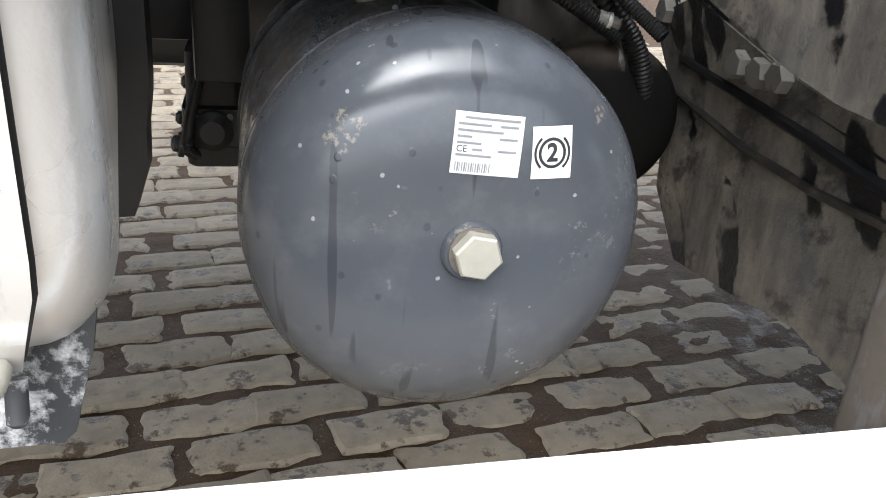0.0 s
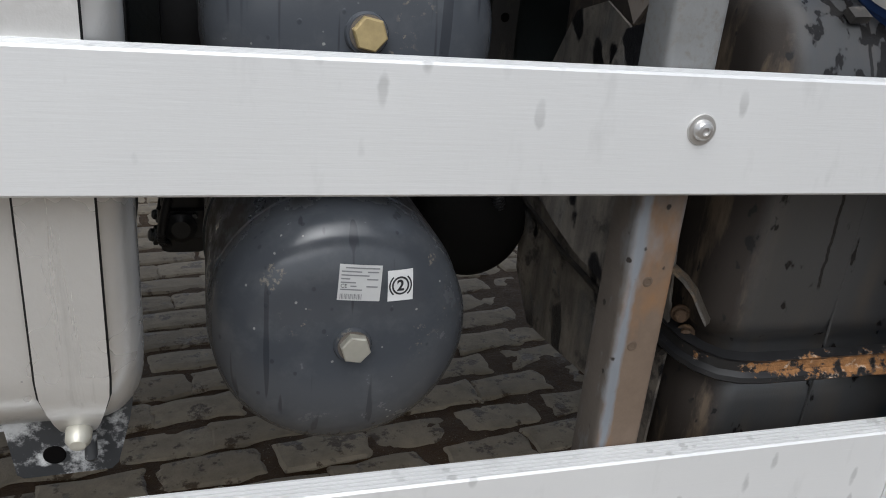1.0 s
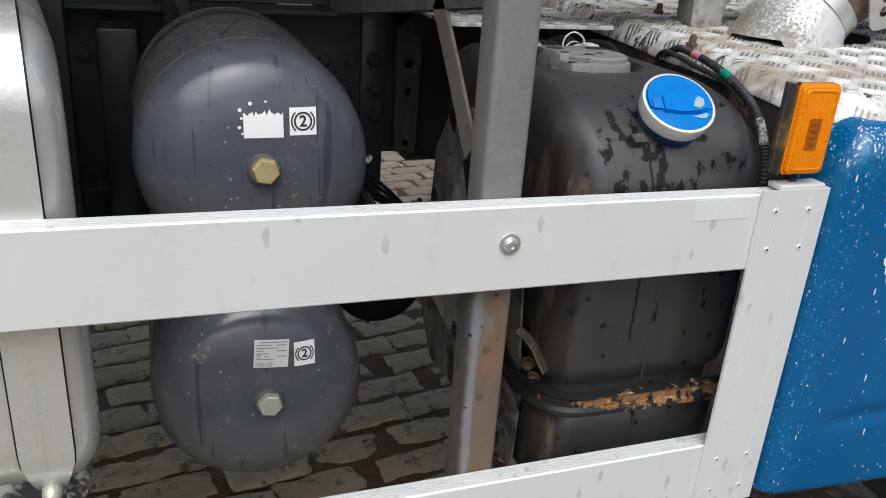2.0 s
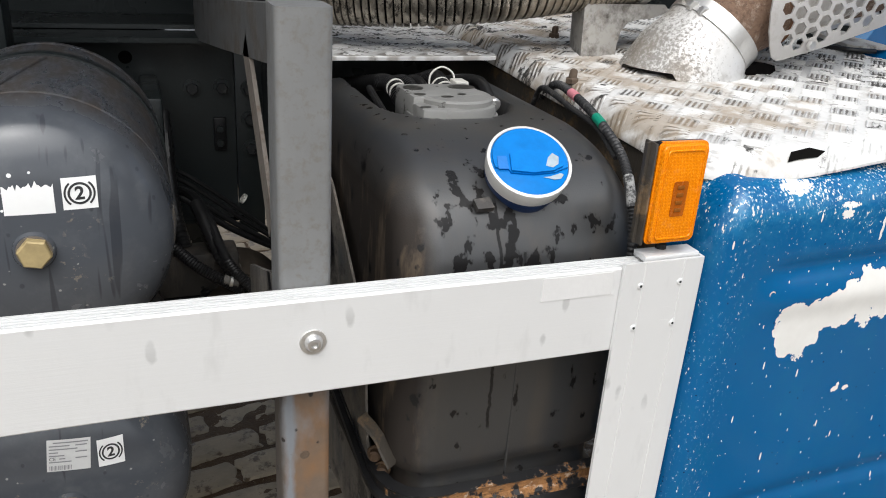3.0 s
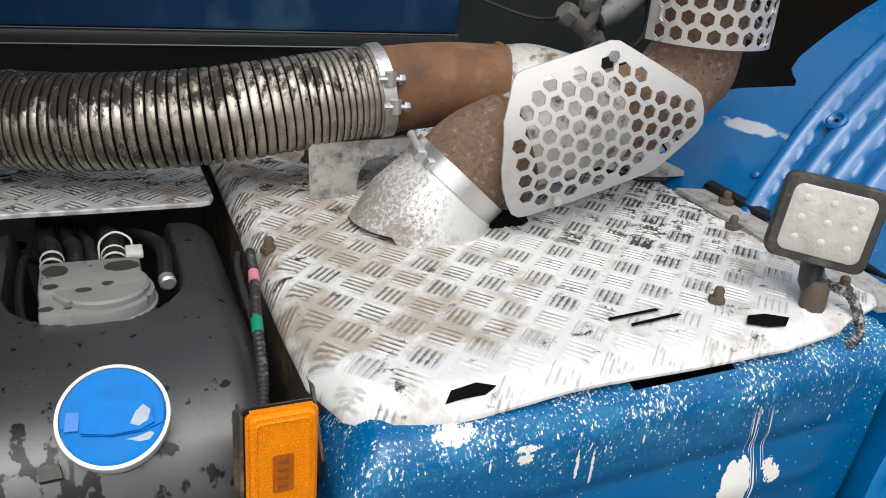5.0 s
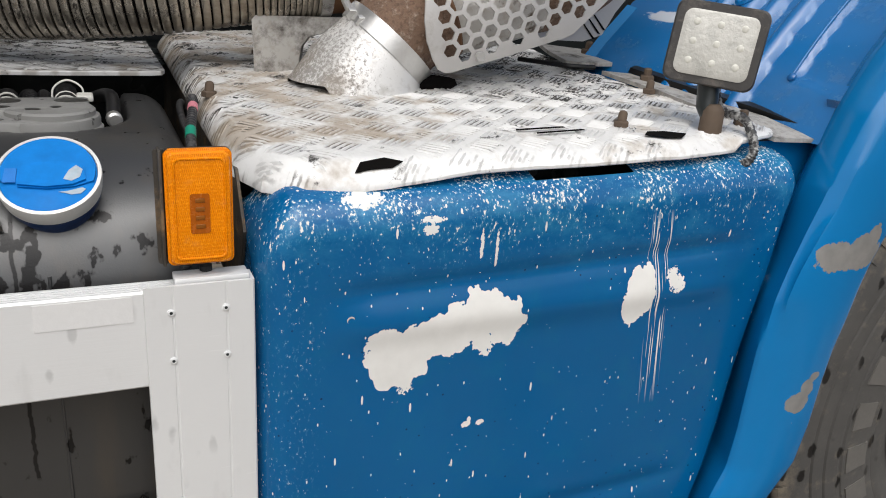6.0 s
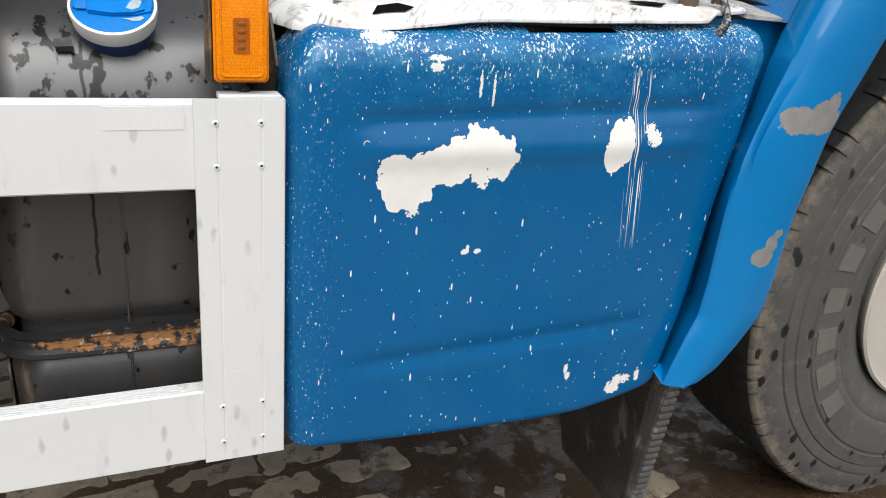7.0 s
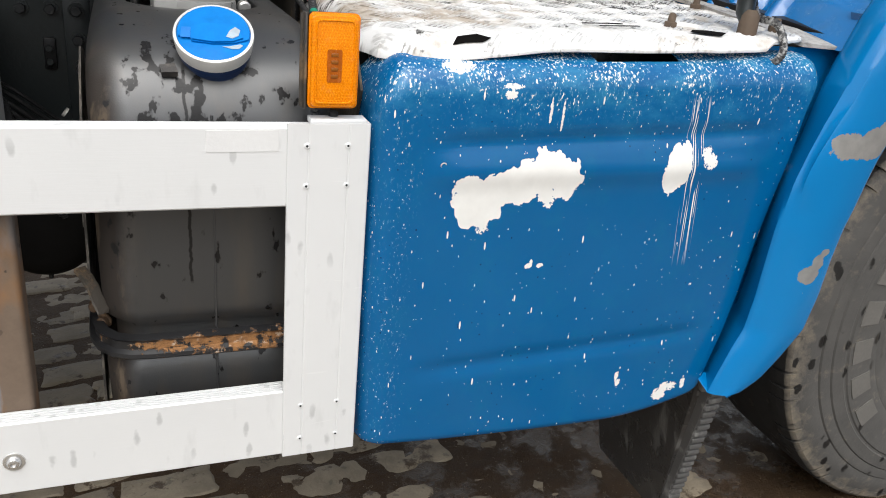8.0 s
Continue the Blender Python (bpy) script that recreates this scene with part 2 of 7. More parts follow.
    for rate, size, limit, thin in ((62.0, 0.080, 0.40, 0.22), (105.0, 0.085, 0.47, 0.40), (210.0, 0.10, 0.49, 0.55)):
        tall = cells(nt, stretch(nt, p, 1.0, 1.0, thin), rate)
        gate = noise_tex(nt, p, 0.37 * rate, 1.0)
        gate = calc(nt, "ADD", gate, calc(nt, "MULTIPLY", high, 0.14)) if rate > 200 else gate
        chip = calc(nt, "MAXIMUM", chip, calc(nt, "MULTIPLY", calc(nt, "LESS_THAN", tall, size), calc(nt, "GREATER_THAN", gate, limit + (0.12 if rate > 200 else 0.0))))
    # scratches through one place
    lean = calc(nt, "ADD", px, calc(nt, "MULTIPLY", pz, 0.085))
    across = calc(nt, "ABSOLUTE", calc(nt, "SUBTRACT", lean, 1.5180))
    band = calc(nt, "MULTIPLY", step(nt, across, 0.0150, 0.0125), calc(nt, "MULTIPLY", step(nt, pz, 0.71, 0.78), step(nt, pz, 0.965, 0.94)))
    joined = nt.nodes.new("ShaderNodeCombineXYZ")
    put(nt, joined.inputs[0], lean)
    put(nt, joined.inputs[2], calc(nt, "MULTIPLY", pz, 0.02))
    thin = step(nt, noise_tex(nt, joined.outputs[0], 330.0, 1.0), 0.56, 0.58)
    chip = calc(nt, "MAXIMUM", chip, calc(nt, "MULTIPLY", band, thin))
    blue = blend(nt, noise_tex(nt, p, 5.0), (0.0006, 0.077, 0.214), (0.0012, 0.099, 0.266))
    blue = blend(nt, calc(nt, "MULTIPLY", step(nt, noise_tex(nt, p, 30.0), 0.5, 0.75), 0.3), blue, (0.003, 0.118, 0.235))
    primer = blend(nt, noise_tex(nt, p, 40.0), (0.60, 0.59, 0.56), (0.74, 0.73, 0.70))
    haze = calc(nt, "MULTIPLY", step(nt, noise_tex(nt, stretch(nt, p, 1.0, 1.0, 0.2), 9.0, 5.0), 0.55, 0.75), 0.22)
    blue = blend(nt, haze, blue, (0.012, 0.150, 0.265))
    speck = calc(nt, "MULTIPLY", step(nt, cells(nt, p, 70.0), 0.10, 0.07), step(nt, noise_tex(nt, p, 17.0, 1.0), 0.52, 0.55))
    blue = blend(nt, speck, blue, (0.004, 0.03, 0.09))
    # a paler sky sheen painted along the top bend, broken up by noise
    top_sheen = calc(nt, "MULTIPLY", high, step(nt, noise_tex(nt, stretch(nt, p, 0.6, 1.0, 1.0), 21.0, 7.0, 0.7), 0.46, 0.72))
    blue = blend(nt, calc(nt, "MULTIPLY", top_sheen, 0.55), blue, (0.05, 0.29, 0.47))
    blue = blend(nt, calc(nt, "MULTIPLY", halo, 0.5), blue, (0.15, 0.39, 0.55))
    off = calc(nt, "MAXIMUM", peel, chip)
    finish(nt, s, blend(nt, off, blue, primer), calc(nt, "ADD", 0.20, calc(nt, "MULTIPLY", off, 0.5)), 0.0, calc(nt, "SUBTRACT", calc(nt, "MULTIPLY", noise_tex(nt, p, 90.0), 0.1), off), 0.0004, 0.6)
    s.inputs["Specular IOR Level"].default_value = 0.36
    s.inputs["Coat Weight"].default_value = 0.12
    s.inputs["Coat Roughness"].default_value = 0.08
    return m


def worn_blue():
    """Lighter blue lacquer with grey patches where it is worn through."""
    m, nt, s = begin("worn_blue_lacquer")
    p = position(nt)
    px, py, pz = xyz(nt, p)
    mask = 0.0
    for x, z, a, b in ((1.675, 0.904, 0.044, 0.022), (1.715, 0.908, 0.032, 0.026), (1.728, 0.928, 0.014, 0.018), (1.661, 0.703, 0.021, 0.017), (1.674, 0.722, 0.013, 0.017), (1.684, 0.738, 0.010, 0.007)):
        dx = calc(nt, "DIVIDE", calc(nt, "SUBTRACT", px, x), a)
        dz = calc(nt, "DIVIDE", calc(nt, "SUBTRACT", pz, z), b)
        mask = calc(nt, "MAXIMUM", mask, calc(nt, "SUBTRACT", 1.0, calc(nt, "ADD", calc(nt, "MULTIPLY", dx, dx), calc(nt, "MULTIPLY", dz, dz))))
    off = step(nt, calc(nt, "ADD", mask, calc(nt, "MULTIPLY", calc(nt, "SUBTRACT", noise_tex(nt, p, 75.0, 6.0, 0.65), 0.5), calc(nt, "MULTIPLY", step(nt, mask, 0.0, 0.05), 2.4))), 0.12, 0.16)
    off = calc(nt, "MULTIPLY", off, step(nt, py, -0.035, -0.045))
    off = calc(nt, "MAXIMUM", off, calc(nt, "MULTIPLY", step(nt, cells(nt, stretch(nt, p, 1, 1, 0.5), 80.0), 0.07, 0.05), step(nt, noise_tex(nt, p, 14.0), 0.58, 0.62)))
    blue = blend(nt, noise_tex(nt, p, 4.0), (0.0010, 0.135, 0.352), (0.0020, 0.165, 0.420))
    finish(nt, s, blend(nt, off, blue, blend(nt, noise_tex(nt, p, 50.0), (0.14, 0.14, 0.135), (0.26, 0.25, 0.235))), calc(nt, "ADD", 0.18, calc(nt, "MULTIPLY", off, 0.5)), 0.0, noise_tex(nt, p, 120.0), 0.0002)
    s.inputs["Specular IOR Level"].default_value = 0.38
    s.inputs["Coat Weight"].default_value = 0.15
    s.inputs["Coat Roughness"].default_value = 0.10
    return m


def chequer_material(name, low, dark, ox, oy, pitch, between, sooty=0.0):
    """Bright tread plate with brown dirt and painted shade between the raised bars, and black soot; ox, oy and pitch
    give the pattern.
    """
    m, nt, s = begin(name)
    p = position(nt)
    px, py, _ = xyz(nt, p)
    c = blend(nt, noise_tex(nt, p, 9.0), tint((0.72, 0.715, 0.70), low), tint((0.76, 0.755, 0.74), 0.45 + 0.65 * low))
    c = blend(nt, calc(nt, "MULTIPLY", step(nt, noise_tex(nt, stretch(nt, p, 1.0, 0.3, 1.0), 120.0, 3.0), 0.5, 0.7), 0.25), c, (0.45, 0.44, 0.42))
    far, local, whole = 0.0, [], 0.0
    ct, st = math.cos(radians(42.5)) / pitch, math.sin(radians(42.5)) / pitch
    rx, ry = calc(nt, "SUBTRACT", px, ox), calc(nt, "SUBTRACT", py, oy)
    for k, l in ((ct, st), (-st, ct)):
        g = calc(nt, "ADD", calc(nt, "ADD", calc(nt, "MULTIPLY", rx, k), calc(nt, "MULTIPLY", ry, l)), 100.5)
        f = calc(nt, "SUBTRACT", calc(nt, "FRACT", g), 0.5)
        local.append(f)
        whole = calc(nt, "ADD", whole, calc(nt, "FLOOR", g))
        far = calc(nt, "MAXIMUM", far, calc(nt, "ABSOLUTE", f))
    caught = calc(nt, "MULTIPLY", step(nt, calc(nt, "ADD", far, calc(nt, "MULTIPLY", noise_tex(nt, p, 90.0, 4.0), 0.25)), 0.53, 0.43), calc(nt, "MULTIPLY", step(nt, noise_tex(nt, p, 11.0, 4.0), 0.30, 0.52), step(nt, py, 0.03, 0.06)))
    # mud lies in whole squares at the tank's end; elsewhere only the grooves between the bars are dark, part grime,
    # part painted shade
    foul = calc(nt, "MULTIPLY", step(nt, calc(nt, "ADD", px, calc(nt, "MULTIPLY", noise_tex(nt, p, 9.0, 3.0), 0.3)), 1.46, 1.24), step(nt, py, 0.05, 0.12))
    c = blend(nt, calc(nt, "MULTIPLY", calc(nt, "MULTIPLY", caught, between), calc(nt, "ADD", calc(nt, "MULTIPLY", foul, 0.50), 0.10)), c, (0.17, 0.135, 0.095))
    odd = calc(nt, "MODULO", whole, 2.0)
    cross = calc(nt, "ADD", calc(nt, "MULTIPLY", local[0], odd), calc(nt, "MULTIPLY", local[1], calc(nt, "SUBTRACT", 1.0, odd)))
    length = calc(nt, "ADD", calc(nt, "MULTIPLY", local[1], odd), calc(nt, "MULTIPLY", local[0], calc(nt, "SUBTRACT", 1.0, odd)))
    groove = calc(nt, "ABSOLUTE", calc(nt, "SUBTRACT", calc(nt, "FRACT", calc(nt, "ADD", calc(nt, "DIVIDE", cross, 0.175), 10.0)), 0.5))
    groove = step(nt, calc(nt, "ADD", groove, calc(nt, "MULTIPLY", calc(nt, "SUBTRACT", noise_tex(nt, p, 140.0, 3.0), 0.5), 0.6)), 0.26, 0.10)
    groove = calc(nt, "MULTIPLY", groove, calc(nt, "MULTIPLY", step(nt, calc(nt, "ABSOLUTE", length), 0.40, 0.30), step(nt, calc(nt, "ABSOLUTE", cross), 0.42, 0.38)))
    if sooty:
        groove = calc(nt, "MULTIPLY", groove, step(nt, py, 0.489, 0.494))
    worn = step(nt, calc(nt, "ADD", noise_tex(nt, p, 13.0, 5.0), calc(nt, "MULTIPLY", step(nt, py, 0.05, 0.22), 0.26)), 0.46, 0.66)
    c = blend(nt, calc(nt, "MULTIPLY", calc(nt, "MULTIPLY", groove, worn), between), c, (0.060, 0.055, 0.048))
    dirt = step(nt, calc(nt, "ADD", noise_tex(nt, p, 16.0, 6.0), calc(nt, "MULTIPLY", calc(nt, "MULTIPLY", step(nt, px, 0.95, 0.97), calc(nt, "MULTIPLY", step(nt, px, 1.34, 1.10), step(nt, py, 0.06, 0.14))), 0.155)), 0.61 - dark, 0.77 - dark)
    c = blend(nt, calc(nt, "MULTIPLY", dirt, 0.72), c, (0.25, 0.19, 0.125))
    soot = step(nt, calc(nt, "ADD", noise_tex(nt, stretch(nt, p, 1.0, 1.6, 1.0), 26.0, 7.0, 0.7), calc(nt, "MULTIPLY", step(nt, py, 0.50 if sooty else 0.30, 0.64 if sooty else 0.60), 0.07 + sooty)), 0.615, 0.675)
    streak = step(nt, calc(nt, "ADD", noise_tex(nt, stretch(nt, p, 1.0, 0.6, 1.0), 17.0, 5.0, 0.6), calc(nt, "MULTIPLY", calc(nt, "MULTIPLY", step(nt, px, 1.24, 1.46), step(nt, py, 0.10, 0.24)), 0.17)), 0.57, 0.68)
    held = calc(nt, "ADD", calc(nt, "MULTIPLY", step(nt, calc(nt, "ABSOLUTE", cross), 0.50, 0.36), 0.35), calc(nt, "MULTIPLY", groove, 0.75))
    smut = step(nt, calc(nt, "ADD", noise_tex(nt, p, 75.0, 6.0, 0.7), calc(nt, "MULTIPLY", held, 0.30)), 0.60, 0.70)
    soot = calc(nt, "MAXIMUM", soot, calc(nt, "MULTIPLY", streak, smut))
    c = blend(nt, soot, c, (0.035, 0.033, 0.03))
    r = calc(nt, "ADD", 0.50, calc(nt, "MULTIPLY", calc(nt, "MAXIMUM", soot, dirt), 0.3))
    mt = calc(nt, "MULTIPLY", calc(nt, "SUBTRACT", 1.0, calc(nt, "MAXIMUM", soot, dirt)), 0.15)
    finish(nt, s, c, r, mt, noise_tex(nt, p, 220.0), 0.0005)
    return m


def paver_material():
    """Wet tan-grey concrete blocks, each a little different, with smears of mud and darker wet blots."""
    m, nt, s = begin("wet_paver")
    p = position(nt)
    info = nt.nodes.new("ShaderNodeObjectInfo")
    isle = nt.nodes.new("ShaderNodeNewGeometry").outputs["Random Per Island"]
    own = calc(nt, "FRACT", calc(nt, "ADD", info.outputs["Random"], isle))
    c = blend(nt, own, (0.215, 0.175, 0.122), (0.325, 0.272, 0.198))
    c = blend(nt, calc(nt, "MULTIPLY", step(nt, noise_tex(nt, p, 22.0, 6.0), 0.40, 0.66), 0.6), c, (0.150, 0.122, 0.088))
    c = blend(nt, calc(nt, "MULTIPLY", noise_tex(nt, p, 240.0, 2.0), 0.45), c, (0.15, 0.132, 0.105))
    mud = step(nt, noise_tex(nt, p, 15.0, 8.0, 0.70), 0.545, 0.60)
    c = blend(nt, mud, c, (0.068, 0.047, 0.029))
    wet = step(nt, noise_tex(nt, p, 33.0, 3.0), 0.64, 0.67)
    c = blend(nt, calc(nt, "MULTIPLY", wet, 0.6), c, (0.10, 0.085, 0.065))
    finish(nt, s, c, calc(nt, "SUBTRACT", 0.6, calc(nt, "MULTIPLY", calc(nt, "MAXIMUM", mud, wet), 0.3)), 0.0, calc(nt, "ADD", noise_tex(nt, p, 160.0), noise_tex(nt, p, 40.0, 5.0)), 0.0025)
    s.inputs["Specular IOR Level"].default_value = 0.3
    return m


def mud_material():
    """Dark brown wet mud with grit and a film of water here and there."""
    m, nt, s = begin("wet_mud")
    p = position(nt)
    px, py, _ = xyz(nt, p)
    dx, dy = calc(nt, "SUBTRACT", px, 2.2), calc(nt, "SUBTRACT", py, 0.5)
    away = calc(nt, "SQRT", calc(nt, "ADD", calc(nt, "MULTIPLY", dx, dx), calc(nt, "MULTIPLY", dy, dy)))
    away = calc(nt, "ADD", away, calc(nt, "MULTIPLY", calc(nt, "SUBTRACT", noise_tex(nt, p, 2.2, 4.0), 0.5), 0.9))
    soaked = step(nt, away, 1.30, 0.95)
    film = calc(nt, "MULTIPLY", step(nt, noise_tex(nt, p, 9.0, 7.0, 0.65), 0.50, 0.58), soaked)
    c = blend(nt, noise_tex(nt, p, 34.0, 7.0, 0.7), (0.024, 0.013, 0.006), (0.085, 0.050, 0.024))
    c = blend(nt, calc(nt, "MULTIPLY", soaked, 0.7), c, blend(nt, noise_tex(nt, p, 26.0, 6.0), (0.012, 0.0075, 0.004), (0.060, 0.036, 0.019)))
    grit = step(nt, cells(nt, p, 150.0), 0.26, 0.14)
    c = blend(nt, calc(nt, "MULTIPLY", grit, step(nt, noise_tex(nt, p, 40.0), 0.5, 0.6)), c, (0.20, 0.165, 0.12))
    finish(nt, s, c, calc(nt, "SUBTRACT", 0.58, calc(nt, "MULTIPLY", film, 0.48)), 0.0, calc(nt, "ADD", calc(nt, "MULTIPLY", noise_tex(nt, p, 260.0, 3.0), 0.5), noise_tex(nt, p, 45.0, 6.0, 0.7)), 0.016)
    put(nt, s.inputs["Specular IOR Level"], calc(nt, "ADD", 0.15, calc(nt, "MULTIPLY", film, 0.4)))
    return m


def amber_material():
    m, nt, s = begin("amber_lens")
    p = position(nt)
    ribs = calc(nt, "MULTIPLY", calc(nt, "SINE", calc(nt, "MULTIPLY", xyz(nt, p)[2], 900.0)), calc(nt, "SINE", calc(nt, "MULTIPLY", xyz(nt, p)[0], 3600.0)))
    c = blend(nt, noise_tex(nt, p, 60.0), (0.60, 0.150, 0.0), (0.86, 0.265, 0.001))
    c = blend(nt, calc(nt, "MULTIPLY", step(nt, ribs, -0.1, -0.7), 0.45), c, (0.46, 0.085, 0.0))
    c = blend(nt, calc(nt, "MULTIPLY", step(nt, noise_tex(nt, p, 90.0, 5.0), 0.58, 0.72), 0.15), c, (0.62, 0.36, 0.14))
    c = blend(nt, calc(nt, "MULTIPLY", step(nt, noise_tex(nt, p, 520.0, 3.0), 0.50, 0.66), 0.5), c, (0.95, 0.38, 0.02))
    finish(nt, s, c, 0.22, 0.0, ribs, 0.0003, 0.4)
    s.inputs["Specular IOR Level"].default_value = 0.25
    return m


def caked_material():
    """Grey-brown dried mud on black sheet: streaks that run down, dark wet splats."""
    m, nt, s = begin("mud_caked_sheet")
    p = position(nt)
    c = blend(nt, step(nt, noise_tex(nt, stretch(nt, p, 1.0, 1.0, 0.22), 34.0, 6.0, 0.65), 0.35, 0.68), (0.060, 0.054, 0.048), (0.155, 0.139, 0.118))
    c = blend(nt, step(nt, noise_tex(nt, p, 9.0, 6.0, 0.65), 0.49, 0.68), c, (0.205, 0.180, 0.149))
    c = blend(nt, calc(nt, "MULTIPLY", step(nt, noise_tex(nt, p, 14.0, 5.0), 0.52, 0.72), 0.8), c, (0.060, 0.066, 0.070))
    skew = nt.nodes.new("ShaderNodeMapping")
    skew.inputs["Rotation"].default_value = (radians(28), 0, 0)
    put(nt, skew.inputs["Vector"], p)
    splat = cells(nt, stretch(nt, skew.outputs[0], 0.4, 1.0, 0.34), 20.0)
    splat = step(nt, calc(nt, "ADD", splat, calc(nt, "MULTIPLY", noise_tex(nt, p, 60.0, 4.0), 0.28)), 0.51, 0.47)
    splat = calc(nt, "MULTIPLY", splat, step(nt, noise_tex(nt, p, 11.0, 2.0), 0.37, 0.41))
    soak = step(nt, noise_tex(nt, stretch(nt, skew.outputs[0], 1.0, 0.7, 1.0), 17.0, 7.0, 0.68), 0.54, 0.62)
    c = blend(nt, calc(nt, "MULTIPLY", soak, 0.75), c, (0.016, 0.015, 0.015))
    c = blend(nt, splat, c, (0.008, 0.008, 0.009))
    fine = noise_tex(nt, p, 130.0, 5.0, 0.7)
    finish(nt, s, c, calc(nt, "SUBTRACT", 0.85, calc(nt, "MULTIPLY", splat, 0.5)), 0.0, calc(nt, "ADD", fine, noise_tex(nt, p, 24.0, 5.0)), 0.004)
    return m


def rusty_post_material():
    """Grey paint, with a blue-grey highlight painted along the rounded corner, brown rust bleeding over the face, dark
    pits.
    """
    m, nt, s = begin("rusting_grey_steel")
    p = position(nt)
    px, py, pz = xyz(nt, p)
    paint = blend(nt, noise_tex(nt, p, 14.0, 5.0), (0.135, 0.148, 0.165), (0.205, 0.218, 0.235))
    rust = blend(nt, noise_tex(nt, p, 28.0, 7.0, 0.7), (0.085, 0.059, 0.041), (0.180, 0.130, 0.092))
    rust = blend(nt, step(nt, noise_tex(nt, stretch(nt, p, 1, 1, 0.5), 16.0, 4.0), 0.53, 0.70), rust, (0.20, 0.105, 0.046))
    far = calc(nt, "ABSOLUTE", calc(nt, "SUBTRACT", px, 0.5425))
    over = step(nt, calc(nt, "ADD", far, calc(nt, "MULTIPLY", calc(nt, "SUBTRACT", noise_tex(nt, stretch(nt, p, 1, 1, 0.4), 40.0, 6.0), 0.5), 0.016)), 0.0020, 0.0062)
    over = calc(nt, "MULTIPLY", over, step(nt, noise_tex(nt, stretch(nt, p, 1, 1, 0.5), 12.0, 5.0), 0.22, 0.42))
    rust = blend(nt, step(nt, px, 0.5395, 0.5365), rust, blend(nt, noise_tex(nt, p, 24.0, 6.0, 0.7), (0.052, 0.043, 0.036), (0.120, 0.100, 0.082)))
    c = blend(nt, over, paint, rust)
    pit = calc(nt, "MULTIPLY", step(nt, calc(nt, "ADD", cells(nt, p, 48.0), calc(nt, "MULTIPLY", noise_tex(nt, p, 160.0), 0.2)), 0.25, 0.20), step(nt, noise_tex(nt, p, 15.0, 2.0), 0.46, 0.5))
    c = blend(nt, pit, c, (0.018, 0.014, 0.011))
    finish(nt, s, c, calc(nt, "ADD", 0.42, calc(nt, "MULTIPLY", over, 0.4)), 0.0, calc(nt, "SUBTRACT", calc(nt, "MULTIPLY", noise_tex(nt, p, 170.0, 4.0), over), pit), 0.0012)
    return m


def strap_material():
    """Black paint with a thick orange crust of rust along its upper half."""
    m, nt, s = begin("crusted_strap")
    p = position(nt)
    px, py, pz = xyz(nt, p)
    crust = noise_tex(nt, p, 46.0, 7.0, 0.7)
    place = calc(nt, "ADD", calc(nt, "MULTIPLY", step(nt, px, 0.690, 0.735), 0.16), calc(nt, "MULTIPLY", step(nt, pz, 0.614, 0.628), 0.12))
    place = calc(nt, "SUBTRACT", place, calc(nt, "MULTIPLY", step(nt, pz, 0.628, 0.636), 0.22))
    rust = step(nt, calc(nt, "ADD", crust, place), 0.665, 0.71)
    tone = blend(nt, noise_tex(nt, p, 120.0, 4.0), (0.085, 0.038, 0.016), (0.36, 0.17, 0.055))
    tone = blend(nt, step(nt, noise_tex(nt, p, 70.0, 4.0), 0.58, 0.68), tone, (0.46, 0.36, 0.27))
    c = blend(nt, rust, blend(nt, noise_tex(nt, p, 30.0), (0.006, 0.006, 0.0065), (0.016, 0.016, 0.017)), tone)
    finish(nt, s, c, calc(nt, "ADD", 0.33, calc(nt, "MULTIPLY", rust, 0.5)), 0.0, calc(nt, "ADD", calc(nt, "MULTIPLY", rust, 0.6), calc(nt, "MULTIPLY", rust, noise_tex(nt, p, 200.0, 4.0))), 0.006)
    return m


def hose_material():
    """Bright stainless ribs, brown soot caked on the upper half and towards the engine."""
    m, nt, s = begin("sooty_steel_hose")
    p = position(nt)
    px, py, pz = xyz(nt, p)
    c = blend(nt, noise_tex(nt, p, 12.0, 4.0), (0.58, 0.54, 0.47), (0.42, 0.375, 0.31))
    film = step(nt, noise_tex(nt, stretch(nt, p, 0.6, 1.0, 1.0), 20.0, 7.0, 0.7), 0.42, 0.66)
    c = blend(nt, calc(nt, "MULTIPLY", film, 0.75), c, (0.19, 0.150, 0.105))
    reach = calc(nt, "ADD", calc(nt, "MULTIPLY", step(nt, calc(nt, "SUBTRACT", pz, calc(nt, "MULTIPLY", px, 0.10)), 1.072, 1.108), calc(nt, "ADD", 0.115, calc(nt, "MULTIPLY", step(nt, px, 1.12, 0.85), 0.06))), calc(nt, "MULTIPLY", step(nt, px, 1.00, 0.70), 0.07))
    soot = step(nt, calc(nt, "ADD", noise_tex(nt, stretch(nt, p, 1.5, 1.0, 0.8), 34.0, 8.0, 0.76), reach), 0.575, 0.665)
    c = blend(nt, soot, c, blend(nt, noise_tex(nt, p, 90.0, 3.0), (0.004, 0.003, 0.002), (0.028, 0.020, 0.012)))
    gap = calc(nt, "MAXIMUM", soot, calc(nt, "MULTIPLY", film, 0.4))
    finish(nt, s, c, calc(nt, "ADD", 0.27, calc(nt, "MULTIPLY", gap, 0.5)), calc(nt, "SUBTRACT", 0.92, calc(nt, "MULTIPLY", soot, 0.92)), calc(nt, "ADD", calc(nt, "MULTIPLY", soot, 0.6), noise_tex(nt, p, 140.0, 4.0)), 0.0008)
    return m


